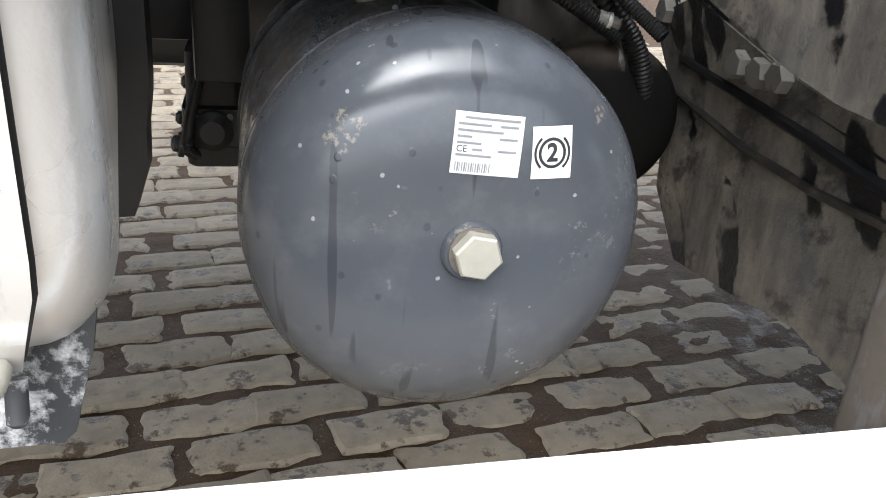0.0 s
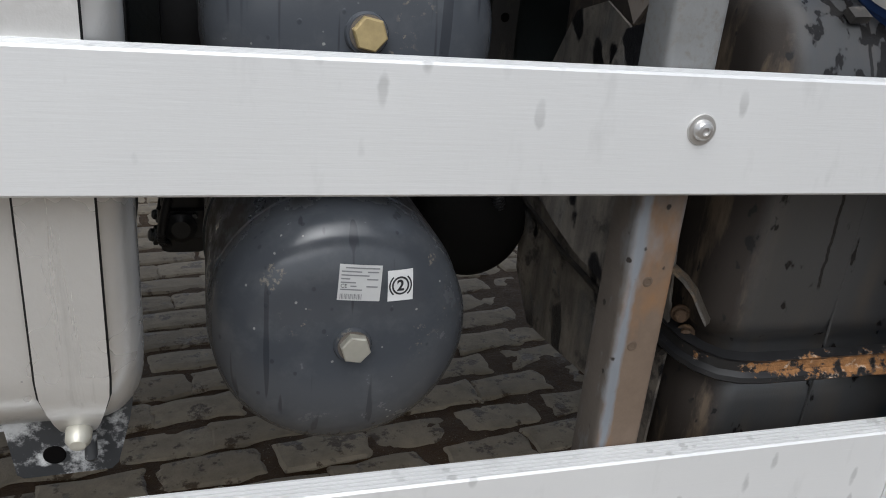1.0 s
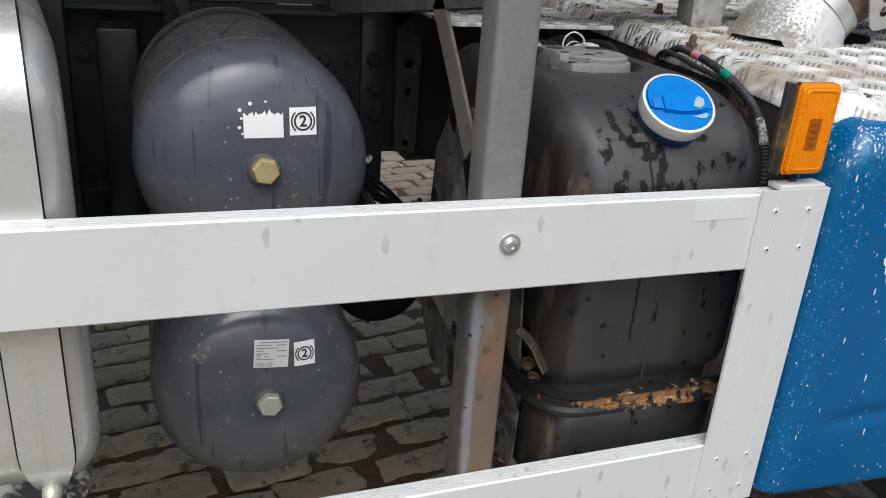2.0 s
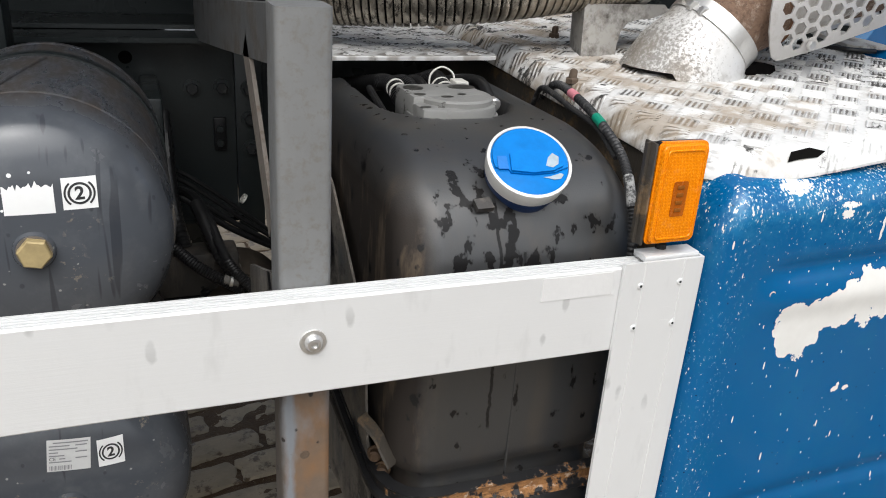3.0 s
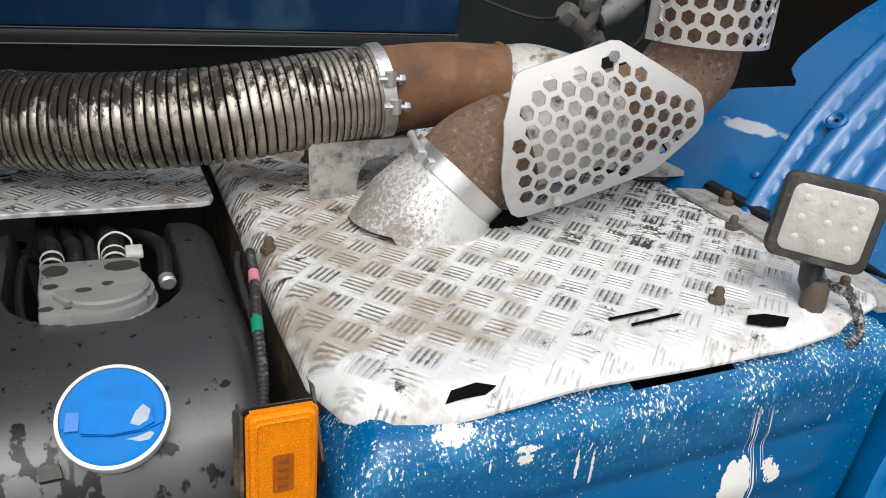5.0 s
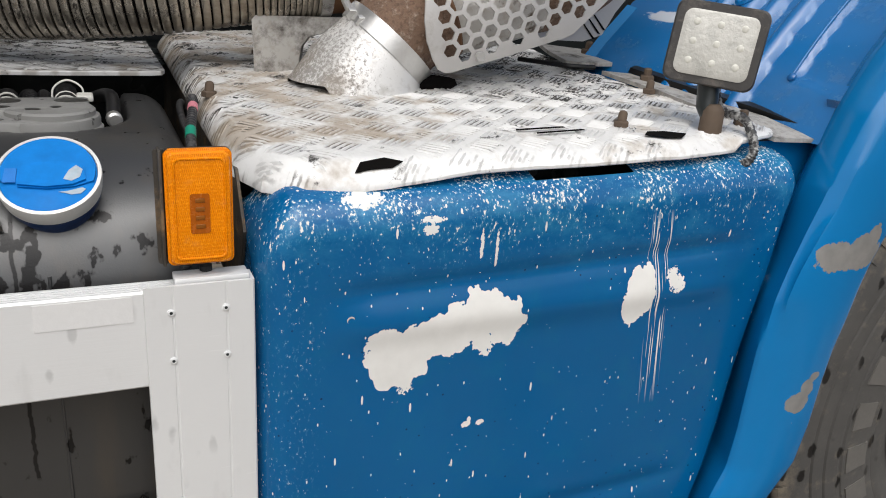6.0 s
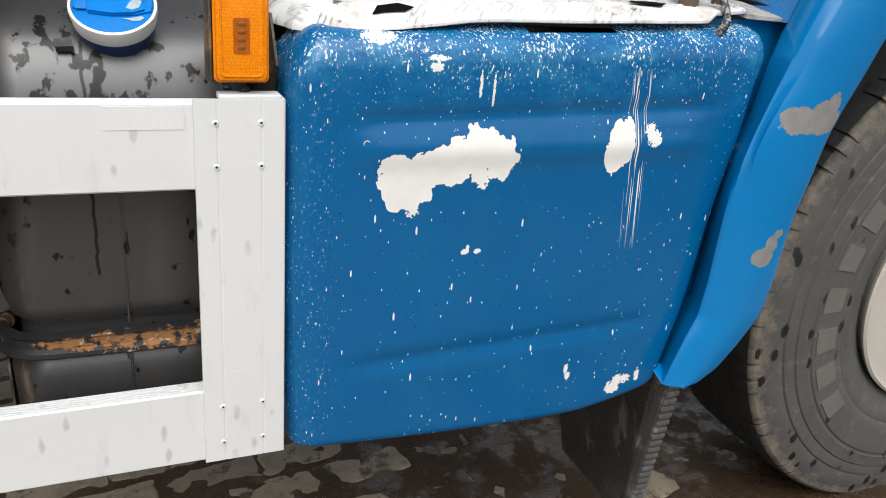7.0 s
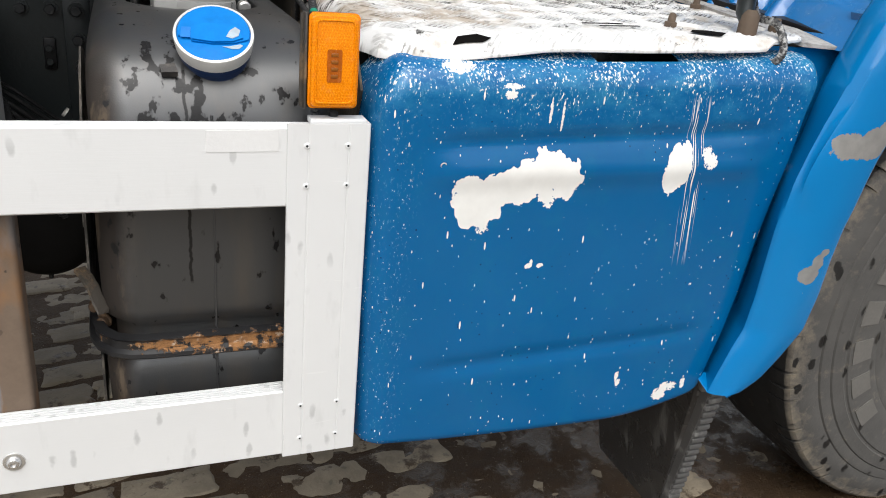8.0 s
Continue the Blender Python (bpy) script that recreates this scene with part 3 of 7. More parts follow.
def cowl_material():
    """Galvanised sheet, smooth and pale on one side, speckled with dark soot on the other."""
    m, nt, s = begin("sooted_cowl_sheet")
    p = position(nt)
    px, py, pz = xyz(nt, p)
    c = blend(nt, noise_tex(nt, p, 10.0, 5.0), (0.54, 0.53, 0.515), (0.70, 0.69, 0.67))
    cover = calc(nt, "MULTIPLY", step(nt, px, 1.225, 1.125), 0.24)
    spots = step(nt, calc(nt, "ADD", noise_tex(nt, p, 190.0, 6.0, 0.75), cover), 0.62, 0.76)
    c = blend(nt, calc(nt, "MULTIPLY", spots, 0.75), c, (0.12, 0.105, 0.088))
    broad = step(nt, calc(nt, "ADD", noise_tex(nt, p, 22.0, 6.0), calc(nt, "MULTIPLY", cover, 0.6)), 0.55, 0.75)
    c = blend(nt, calc(nt, "MULTIPLY", broad, 0.7), c, (0.20, 0.17, 0.135))
    finish(nt, s, c, calc(nt, "ADD", 0.36, calc(nt, "MULTIPLY", spots, 0.4)), calc(nt, "SUBTRACT", 0.3, calc(nt, "MULTIPLY", spots, 0.3)), calc(nt, "ADD", noise_tex(nt, p, 180.0, 4.0), calc(nt, "MULTIPLY", noise_tex(nt, p, 20.0), 2.0)), 0.0008)
    return m


def arch_material():
    """Glossy blue lacquer with one pale rubbed place and a few chips."""
    m, nt, s = begin("arch_blue_lacquer")
    p = position(nt)
    px, py, pz = xyz(nt, p)
    c = blend(nt, noise_tex(nt, p, 5.0), (0.001, 0.092, 0.270), (0.002, 0.125, 0.350))
    dy = calc(nt, "DIVIDE", calc(nt, "SUBTRACT", py, 0.368), 0.060)
    dz = calc(nt, "DIVIDE", calc(nt, "SUBTRACT", pz, 1.153), 0.0085)
    d = calc(nt, "SUBTRACT", 1.0, calc(nt, "ADD", calc(nt, "MULTIPLY", dy, dy), calc(nt, "MULTIPLY", dz, dz)))
    rub = step(nt, calc(nt, "ADD", d, calc(nt, "MULTIPLY", calc(nt, "SUBTRACT", noise_tex(nt, stretch(nt, p, 1.0, 0.5, 1.0), 70.0, 5.0), 0.5), 2.2)), 0.05, 0.45)
    chip = calc(nt, "MULTIPLY", step(nt, cells(nt, p, 80.0), 0.09, 0.06), step(nt, noise_tex(nt, p, 13.0, 2.0), 0.52, 0.56))
    dust = calc(nt, "MULTIPLY", step(nt, noise_tex(nt, p, 18.0, 7.0, 0.7), 0.50, 0.72), 0.30)
    c = blend(nt, dust, c, (0.055, 0.105, 0.17))
    off = calc(nt, "MAXIMUM", calc(nt, "MULTIPLY", rub, 0.8), calc(nt, "MULTIPLY", chip, 0.7))
    c = blend(nt, off, c, (0.55, 0.57, 0.59))
    finish(nt, s, c, calc(nt, "ADD", 0.22, calc(nt, "MULTIPLY", calc(nt, "MAXIMUM", off, dust), 0.5)), 0.0, noise_tex(nt, p, 60.0, 3.0), 0.0002)
    s.inputs["Coat Weight"].default_value = 0.3
    return m


def body_material():
    """Dark blue body paint, paler in cloudy patches towards the front."""
    m, nt, s = begin("dull_body_blue")
    p = position(nt)
    px, py, pz = xyz(nt, p)
    c = blend(nt, noise_tex(nt, p, 6.0, 4.0), (0.0025, 0.020, 0.062), (0.004, 0.036, 0.105))
    paler = calc(nt, "ADD", noise_tex(nt, stretch(nt, p, 1.0, 1.0, 0.55), 8.0, 5.0), calc(nt, "MULTIPLY", step(nt, px, 0.85, 1.40), 0.20))
    c = blend(nt, step(nt, paler, 0.60, 0.90), c, (0.060, 0.125, 0.185))
    finish(nt, s, c, 0.34, 0.0, noise_tex(nt, p, 40.0), 0.0003)
    return m


def drum_material():
    """Black soot, with brown dust and pale dried runs settled on the crown."""
    m, nt, s = begin("dusty_black_drum")
    p = position(nt)
    pz = xyz(nt, p)[2]
    crown = step(nt, calc(nt, "ADD", pz, calc(nt, "MULTIPLY", noise_tex(nt, p, 30.0, 5.0), 0.02)), 0.668, 0.690)
    c = blend(nt, noise_tex(nt, p, 12.0), (0.003, 0.003, 0.003), (0.006, 0.0055, 0.005))
    c = blend(nt, crown, c, blend(nt, noise_tex(nt, p, 40.0, 5.0), (0.030, 0.024, 0.018), (0.075, 0.062, 0.050)))
    run = step(nt, noise_tex(nt, stretch(nt, p, 1.0, 0.12, 0.3), 70.0, 3.0), 0.60, 0.66)
    c = blend(nt, calc(nt, "MULTIPLY", crown, calc(nt, "MULTIPLY", run, 0.8)), c, (0.30, 0.29, 0.27))
    finish(nt, s, c, 0.8, 0.0, noise_tex(nt, p, 160.0, 4.0), 0.0008)
    s.inputs["Specular IOR Level"].default_value = 0.1
    return m


def tyre_material():
    """Dusty black rubber, wet blots on the wall, tan mud dried on the shoulder."""
    m, nt, s = begin("dusty_tyre_rubber")
    p = position(nt)
    px, py, pz = xyz(nt, p)
    dx, dz = calc(nt, "SUBTRACT", px, 2.400), calc(nt, "SUBTRACT", pz, 0.505)
    r = calc(nt, "SQRT", calc(nt, "ADD", calc(nt, "MULTIPLY", dx, dx), calc(nt, "MULTIPLY", dz, dz)))
    c = blend(nt, noise_tex(nt, p, 14.0, 6.0, 0.65), (0.041, 0.040, 0.038), (0.092, 0.087, 0.080))
    mud = step(nt, calc(nt, "ADD", noise_tex(nt, p, 30.0, 7.0, 0.7), calc(nt, "MULTIPLY", step(nt, r, 0.475, 0.515), 0.24)), 0.56, 0.86)
    c = blend(nt, calc(nt, "MULTIPLY", mud, 0.85), c, (0.20, 0.168, 0.124))
    blot = calc(nt, "ADD", cells(nt, stretch(nt, p, 1.0, 1.0, 0.55), 30.0), calc(nt, "MULTIPLY", noise_tex(nt, p, 80.0, 4.0), 0.30))
    wet = calc(nt, "MULTIPLY", step(nt, blot, 0.40, 0.36), step(nt, noise_tex(nt, p, 9.0, 2.0), 0.45, 0.50))
    c = blend(nt, wet, c, (0.012, 0.012, 0.012))
    # tread painted nearly black for the shade inside the wheel arch
    tread = step(nt, calc(nt, "ADD", py, calc(nt, "MULTIPLY", noise_tex(nt, p, 50.0, 5.0), 0.012)), 0.121, 0.130)
    c = blend(nt, tread, c, (0.011, 0.0105, 0.010))
    finish(nt, s, c, calc(nt, "SUBTRACT", 0.78, calc(nt, "MULTIPLY", wet, 0.4)), 0.0, calc(nt, "ADD", noise_tex(nt, p, 160.0, 4.0), mud), 0.0012)
    return m


M = dict(
    caked=caked_material(), arch=arch_material(), cowl=cowl_material(),
    dusty=marked("dusty_brown_steel", (0.13, 0.112, 0.095), 0.7, 0.0, (0.10, 0.075, 0.055), 0.55, 40.0, mark_rough=0.85, edge=0.12, depth=0.001),
    body_blue=body_material(), drum=drum_material(),
    pale_nut=marked("mud_grey_nut", (0.125, 0.118, 0.106), 0.7, 0.0, (0.06, 0.052, 0.044), 0.56, 60.0, edge=0.1),
    old_rust=marked("rusted_side_steel", (0.045, 0.038, 0.030), 0.6, 0.0, (0.16, 0.105, 0.055), 0.52, 22.0, edge=0.12, depth=0.002),
    rail=rail_material(), plastic=wet_plastic(), tank=tank_paint(), peeled=peeled_blue(), worn=worn_blue(), tread=chequer_material("tread_plate", 0.85, 0.06, 1.146, 0.188, 0.0414, 0.9), step_tread=chequer_material("step_tread_plate", 0.70, 0.06, 0.690, 0.531, 0.043, 0.9, 0.06), tread_top=chequer_material("worn_tread_bars", 0.66, 0.03, 0.0, 0.0, 0.04, 0.0), paver=paver_material(), mud=mud_material(), amber=amber_material(),
    bright_blue=plain("bright_blue_lacquer", (0.008, 0.105, 0.31), 0.2, vary=0.2, scale=9, coat=0.4),
    silver=marked("weathered_aluminium", (0.65, 0.64, 0.62), 0.30, 0.55, (0.35, 0.335, 0.305), 0.56, 15.0, (1.6, 1.6, 0.10), 0.5, 0.3, 0.20),
    splashed=marked("splashed_black_steel", (0.010, 0.010, 0.011), 0.5, 0.0, (0.42, 0.42, 0.40), 0.66, 30.0, (1, 1, 0.5), mark_rough=0.9, edge=0.04),
    salt=marked("salted_black_steel", (0.035, 0.036, 0.038), 0.5, 0.0, (0.55, 0.55, 0.54), 0.50, 42.0, mark_rough=0.9, edge=0.12),
    chassis=marked("chassis_black", (0.0200, 0.0240, 0.0245), 0.30, 0.0, (0.045, 0.043, 0.039), 0.58, 12.0, edge=0.25),
    dirty=marked("dirty_black_sheet", (0.020, 0.018, 0.016), 0.6, 0.0, (0.085, 0.070, 0.055), 0.48, 26.0, (1, 1, 0.25), mark_rough=0.9, edge=0.25, depth=0.0015),
    dark_post=marked("dirty_grey_paint", (0.095, 0.096, 0.095), 0.5, 0.0, (0.060, 0.048, 0.036), 0.50, 18.0, edge=0.2, under=(0.075, 0.066, 0.056)),
    post=marked("grey_painted_steel", (0.172, 0.175, 0.174), 0.45, 0.0, (0.30, 0.29, 0.27), 0.69, 70.0, mark_rough=0.85, edge=0.03, under=(0.150, 0.142, 0.130)),
    rusty_post=rusty_post_material(),
    rust=marked("rusted_pipe", (0.165, 0.078, 0.036), 0.85, 0.0, (0.070, 0.036, 0.022), 0.50, 16.0, edge=0.25, depth=0.002, vary=0.3, under=(0.20, 0.115, 0.062)),
    pale_rust=marked("scaled_rust", (0.155, 0.095, 0.062), 0.85, 0.0, (0.34, 0.265, 0.21), 0.53, 75.0, edge=0.2, depth=0.005, vary=0.35, under=(0.085, 0.048, 0.030)),
    strap=strap_material(),
    dark_bolt=marked("worn_black_bolt", (0.020, 0.022, 0.023), 0.32, 0.2, (0.06, 0.055, 0.05), 0.55, 90.0, edge=0.1),
    brown_bolt=marked("rust_brown_bolt", (0.060, 0.034, 0.017), 0.8, 0.0, (0.105, 0.062, 0.030), 0.52, 120.0, edge=0.1),
    hose=hose_material(),
    flaked=marked("flaking_soot", (0.0035, 0.003, 0.0028), 0.85, 0.0, (0.055, 0.046, 0.038), 0.60, 24.0, mark_rough=0.9, edge=0.05, vary=0.4, grain=90.0, depth=0.002),
    # flat black, standing in for the shade inside holes, slots and hose gaps
    soot=plain("flat_black", (0.0035, 0.003, 0.0028), 0.9, vary=0.5),
    cast=marked("sooted_grey_sheet", (0.40, 0.385, 0.36), 0.6, 0.2, (0.070, 0.060, 0.050), 0.50, 34.0, mark_rough=0.8, edge=0.2, vary=0.25, depth=0.0015, under=(0.33, 0.305, 0.27)),
    scaled=marked("pale_scaled_steel", (0.50, 0.48, 0.45), 0.45, 0.25, (0.13, 0.10, 0.075), 0.52, 26.0, (1, 1, 1), mark_rough=0.85, edge=0.10, vary=0.25, depth=0.0015, under=(0.40, 0.355, 0.31)),
    shield=marked("bare_steel_sheet", (0.47, 0.455, 0.44), 0.45, 0.35, (0.34, 0.31, 0.28), 0.56, 22.0, mark_rough=0.6, mark_metal=0.2, edge=0.25, vary=0.12),
    clamp=plain("zinc_clamp", (0.62, 0.61, 0.59), 0.32, 0.8, vary=0.15),
    nut=plain("yellow_zinc_nut", (0.50, 0.48, 0.41), 0.4, 0.4, vary=0.15, scale=60),
    rusty_nut=plain("rusted_zinc_nut", (0.42, 0.325, 0.16), 0.55, 0.2, vary=0.3, scale=70),
    steel=plain("stainless_bolt", (0.62, 0.61, 0.60), 0.28, 0.85, vary=0.1),
    bolt_rust=plain("rusted_bolt", (0.092, 0.064, 0.043), 0.8, vary=0.4, scale=90),
    rubber=plain("black_rubber", (0.012, 0.012, 0.0125), 0.36, vary=0.3),
    tyre=tyre_material(),
    tyre_mark=plain("dusty_raised_rubber", (0.115, 0.108, 0.098), 0.8, vary=0.25, scale=60),
    rim=marked("dirty_cream_rim", (0.42, 0.39, 0.34), 0.5, 0.0, (0.20, 0.15, 0.10), 0.6, 25.0, edge=0.1),
    white=plain("white_sticker", (0.78, 0.78, 0.77), 0.4, vary=0.04),
    label=plain("pale_label", (0.60, 0.60, 0.59), 0.4, vary=0.08),
    ink=plain("black_ink", (0.02, 0.02, 0.022), 0.4, vary=0.1),
    grey_ink=plain("grey_ink", (0.22, 0.22, 0.23), 0.4, vary=0.1),
    cap=plain("blue_plastic_cap", (0.001, 0.165, 0.52), 0.48, vary=0.30, scale=45, grain=60.0, depth=0.0012),
    dark_cap=plain("dark_blue_plastic", (0.010, 0.030, 0.10), 0.4, vary=0.2, scale=30),
    worn_spot=plain("rubbed_plastic", (0.33, 0.40, 0.45), 0.5, vary=0.3, scale=120), notch=plain("notch_shade_blue", (0.001, 0.150, 0.50), 0.4, vary=0.2, scale=60), damp=plain("damp_grey_plastic", (0.040, 0.039, 0.036), 0.35, vary=0.3, scale=80), ring=plain("white_metal_ring", (0.66, 0.65, 0.62), 0.4, 0.2, vary=0.1),
    pump=marked("grey_plastic", (0.215, 0.213, 0.203), 0.5, 0.0, (0.05, 0.047, 0.042), 0.62, 38.0, edge=0.04),
    pink=plain("pink_tape", (0.62, 0.22, 0.26), 0.5), green=plain("green_tape", (0.0, 0.21, 0.13), 0.5), cream=plain("cream_plastic", (0.62, 0.61, 0.56), 0.5),
    flap=marked("wet_black_rubber", (0.045, 0.043, 0.041), 0.27, 0.0, (0.14, 0.135, 0.125), 0.56, 24.0, (1, 1, 0.2), mark_rough=0.7, edge=0.1),
    flap_edge=marked("worn_grey_rubber", (0.075, 0.073, 0.070), 0.6, 0.0, (0.22, 0.215, 0.205), 0.54, 30.0, (1, 1, 0.5), mark_rough=0.7, edge=0.15),
    conduit=marked("dusty_conduit", (0.020, 0.020, 0.021), 0.5, 0.0, (0.17, 0.16, 0.15), 0.57, 60.0, mark_rough=0.8, edge=0.1),
    worn_grey=marked("pale_worn_conduit", (0.030, 0.030, 0.031), 0.5, 0.0, (0.34, 0.34, 0.33), 0.46, 110.0, mark_rough=0.7, edge=0.1),
    dust_black=marked("dusty_black_housing", (0.035, 0.032, 0.030), 0.55, 0.0, (0.13, 0.115, 0.10), 0.52, 40.0, mark_rough=0.85, edge=0.2),
    lens=plain("lamp_glass", (0.50, 0.49, 0.45), 0.3, 0.1, vary=0.38, scale=60, grain=120.0, depth=0.002), diode=plain("lamp_diode", (0.58, 0.57, 0.51), 0.25, 0.0, vary=0.1),
)


for dull, gloss in (("cap", 0.14), ("chassis", 0.38), ("soot", 0.08), ("rubber", 0.25)):
    M[dull].node_tree.nodes["Principled BSDF"].inputs["Specular IOR Level"].default_value = gloss


# ---- mesh helpers ----
def thing(name, base, label, category, group="", kind=""):
    ob = new(name)
    ob.location = base
    return tagged(ob, label, category, group, kind)


def part(name, bm, material, parent, label="", smooth=True, angle=35):
    """Links a bmesh, built in world places, as one mesh object under its thing."""
    top = parent
    off = Vector()
    while top is not None:
        off += top.location
        top = top.parent
    bmesh.ops.recalc_face_normals(bm, faces=bm.faces)
    bmesh.ops.translate(bm, verts=bm.verts, vec=-off)
    if smooth:
        for f in bm.faces:
            f.smooth = True
        for e in bm.edges:
            e.smooth = len(e.link_faces) == 2 and e.calc_face_angle(0) < radians(angle)
    me = bpy.data.meshes.new(name)
    bm.to_mesh(me)
    bm.free()
    me.materials.append(material)
    ob = new(name, me)
    ob.parent = parent
    return tagged(ob, label)


def box(x0, x1, y0, y1, z0, z1, bevel=0.0, bm=None, segments=2):
    bm = bm or bmesh.new()
    made = bmesh.ops.create_cube(bm, size=1.0, matrix=Matrix.Translation(((x0 + x1) / 2, (y0 + y1) / 2, (z0 + z1) / 2)) @ Matrix.Diagonal((x1 - x0, y1 - y0, z1 - z0, 1)))
    if bevel:
        edges = {e for v in made["verts"] for e in v.link_edges}
        bmesh.ops.bevel(bm, geom=list(edges), offset=bevel, segments=segments, affect="EDGES", profile=0.5)
    return bm


def loft(rings, bm=None, closed=True, caps=True):
    """Joins rings of points, each a list of the same length, into a skin."""
    bm = bm or bmesh.new()
    rows = [[bm.verts.new(p) for p in ring] for ring in rings]
    n = len(rows[0])
    for a, b in zip(rows, rows[1:]):
        for i in range(n if closed else n - 1):
            j = (i + 1) % n
            bm.faces.new((a[i], a[j], b[j], b[i]))
    if caps and closed:
        bm.faces.new(rows[0])
        bm.faces.new(rows[-1])
    return bm


def frame_of(way):
    way = Vector(way).normalized()
    side = way.cross((0, 0, 1))
    if side.length < 1e-3:
        side = Vector((1, 0, 0))
    side.normalize()
    return side, side.cross(way), way


def lathe(profile, origin, axis, n=48, bm=None, caps=True):
    """Turns a profile of (distance along the axis, radius) about an axis."""
    a, b, w = frame_of(axis)
    o = Vector(origin)
    return loft([[o + w * h + (a * math.cos(2 * math.pi * i / n) + b * math.sin(2 * math.pi * i / n)) * max(r, 1e-5) for i in range(n)] for h, r in profile], bm, True, caps)


def smooth_path(points, n):
    """n places along a smooth curve through the points."""
    ps = [Vector(p) for p in points]
    ps = [2 * ps[0] - ps[1], *ps, 2 * ps[-1] - ps[-2]]
    out = []
    for k in range(n):
        u = k / (n - 1) * (len(ps) - 3)
        i = min(int(u), len(ps) - 4)
        f = u - i
        a, b, c, d = ps[i:i + 4]
        out.append(0.5 * (2 * b + (c - a) * f + (2 * a - 5 * b + 4 * c - d) * f * f + (3 * b - a - 3 * c + d) * f ** 3))
    return out


def tube(points, radius, n=16, steps=0, bm=None, caps=True):
    """A round tube through the points; radius is a number or a function of 0 to 1."""
    path = smooth_path(points, steps) if steps else [Vector(p) for p in points]
    side = None
    rings = []
    for k, p in enumerate(path):
        way = (path[min(k + 1, len(path) - 1)] - path[max(k - 1, 0)]).normalized()
        side = frame_of(way)[0] if side is None else (side - way * side.dot(way)).normalized()
        up = way.cross(side)
        r = radius(k / (len(path) - 1)) if callable(radius) else radius
        rings.append([p + (side * math.cos(2 * math.pi * i / n) + up * math.sin(2 * math.pi * i / n)) * r for i in range(n)])
    return loft(rings, bm, True, caps)


def slab(outline, thick, place, bm=None):
    """A flat plate: outline of (u, v), thickness, and place(u, v, w) for a point w deep into it."""
    bm = bm or bmesh.new()
    front = [bm.verts.new(place(u, v, 0.0)) for u, v in outline]
    back = [bm.verts.new(place(u, v, thick)) for u, v in outline]
    bm.faces.new(front)
    bm.faces.new(back[::-1])
    for i in range(len(outline)):
        j = (i + 1) % len(outline)
        bm.faces.new((front[i], back[i], back[j], front[j]))
    return bm


def rounded(x0, x1, z0, z1, r, n=5):
    """The outline of a rectangle with round corners."""
    out = []
    for cx, cz, a in ((x1 - r, z1 - r, 0), (x0 + r, z1 - r, 90), (x0 + r, z0 + r, 180), (x1 - r, z0 + r, 270)):
        out += [(cx + r * math.cos(radians(a + 90 * k / n)), cz + r * math.sin(radians(a + 90 * k / n))) for k in range(n + 1)]
    return out


def hexagon(centre, axis, size, height, turn=0.0, bm=None):
    """A hexagonal bolt head with a chamfered face."""
    a, b, w = frame_of(axis)
    o = Vector(centre)
    def ring(h, r):
        return [o + w * h + (a * math.cos(math.pi / 3 * i + turn) + b * math.sin(math.pi / 3 * i + turn)) * r for i in range(6)]
    return loft([ring(0, size), ring(height * 0.85, size), ring(height, size * 0.9)], bm)


def along_x(y, z):
    return lambda u, v, w: Vector((u, y + w, v))


# ---- ground ----
def ground_sheet():
    """One sheet: finely uneven mud near the vehicle, flat out to the horizon."""
    bm = bmesh.new()
    xs = [-900, -60, -8, -3, -2, -1.4] + [-0.9 + 0.022 * k for k in range(164)] + [2.8, 3.4, 4.1, 6, 12, 60, 900]
    ys = [-900, -60, -8, -3, -1, -0.5] + [-0.1 + 0.022 * k for k in range(128)] + [2.8, 2.95, 3.2, 3.6, 4.0, 6, 12, 60, 900]
    rows = []
    for y in ys:
        row = []
        for x in xs:
            near = -2 <= x <= 4.2 and -1 <= y <= 4.1
            rise = min(1.0, max(0.0, (1.50 + 0.35 * noise.noise((x * 0.9, y * 0.9, 6.0)) - math.hypot(x - 2.2, (y - 0.5) * 0.8)) / 0.5)) * 0.010
            h = -0.0066 + rise * 0.85 + (0.005 * noise.noise((x * 2.2, y * 2.2, 0.3)) + 0.005 * noise.noise((x * 9, y * 9, 4.0)) + 0.0055 * noise.noise((x * 24, y * 24, 9.0)) if near else -0.002)
            row.append(bm.verts.new((x, y, h)))
        rows.append(row)
    for a, b in zip(rows, rows[1:]):
        for i in range(len(a) - 1):
            bm.faces.new((a[i], a[i + 1], b[i + 1], b[i]))
    return bm


ground = thing("ground", (0, 0, 0), "dark wet mud and shallow puddles of a truck yard", "ground", kind="structure")
part("mud", ground_sheet(), M["mud"], ground, "wet dark mud")


# ---- side guard ----
guard = thing("side_guard", (0.4, 0.012, 0.46), "white aluminium side guard with two ribbed rails and riveted end plate", "side guard")


def rail_section(z0, z1):
    """Section of the rail: smooth face, four grooves along the top."""
    out = [(0.0, z0 + 0.002), (0.0, z1 - 0.002), (0.002, z1)]
    for k in range(4):
        y = 0.0054 + k * 0.0050
        out += [(y - 0.0017, z1), (y - 0.0010, z1 - 0.0030), (y + 0.0010, z1 - 0.0030), (y + 0.0017, z1)]
    return out + [(0.025, z1), (0.026, z1 - 0.002), (0.026, z0 + 0.002), (0.024, z0), (0.002, z0)]


def rail(name, z0, z1, lean=0.0):
    sec = rail_section(z0, z1)
    return part(name, loft([[Vector((x, y, z + lean * (0.75 - x))) for y, z in sec] for x in (-1.3, 0.972)]), M["rail"], guard, angle=20)


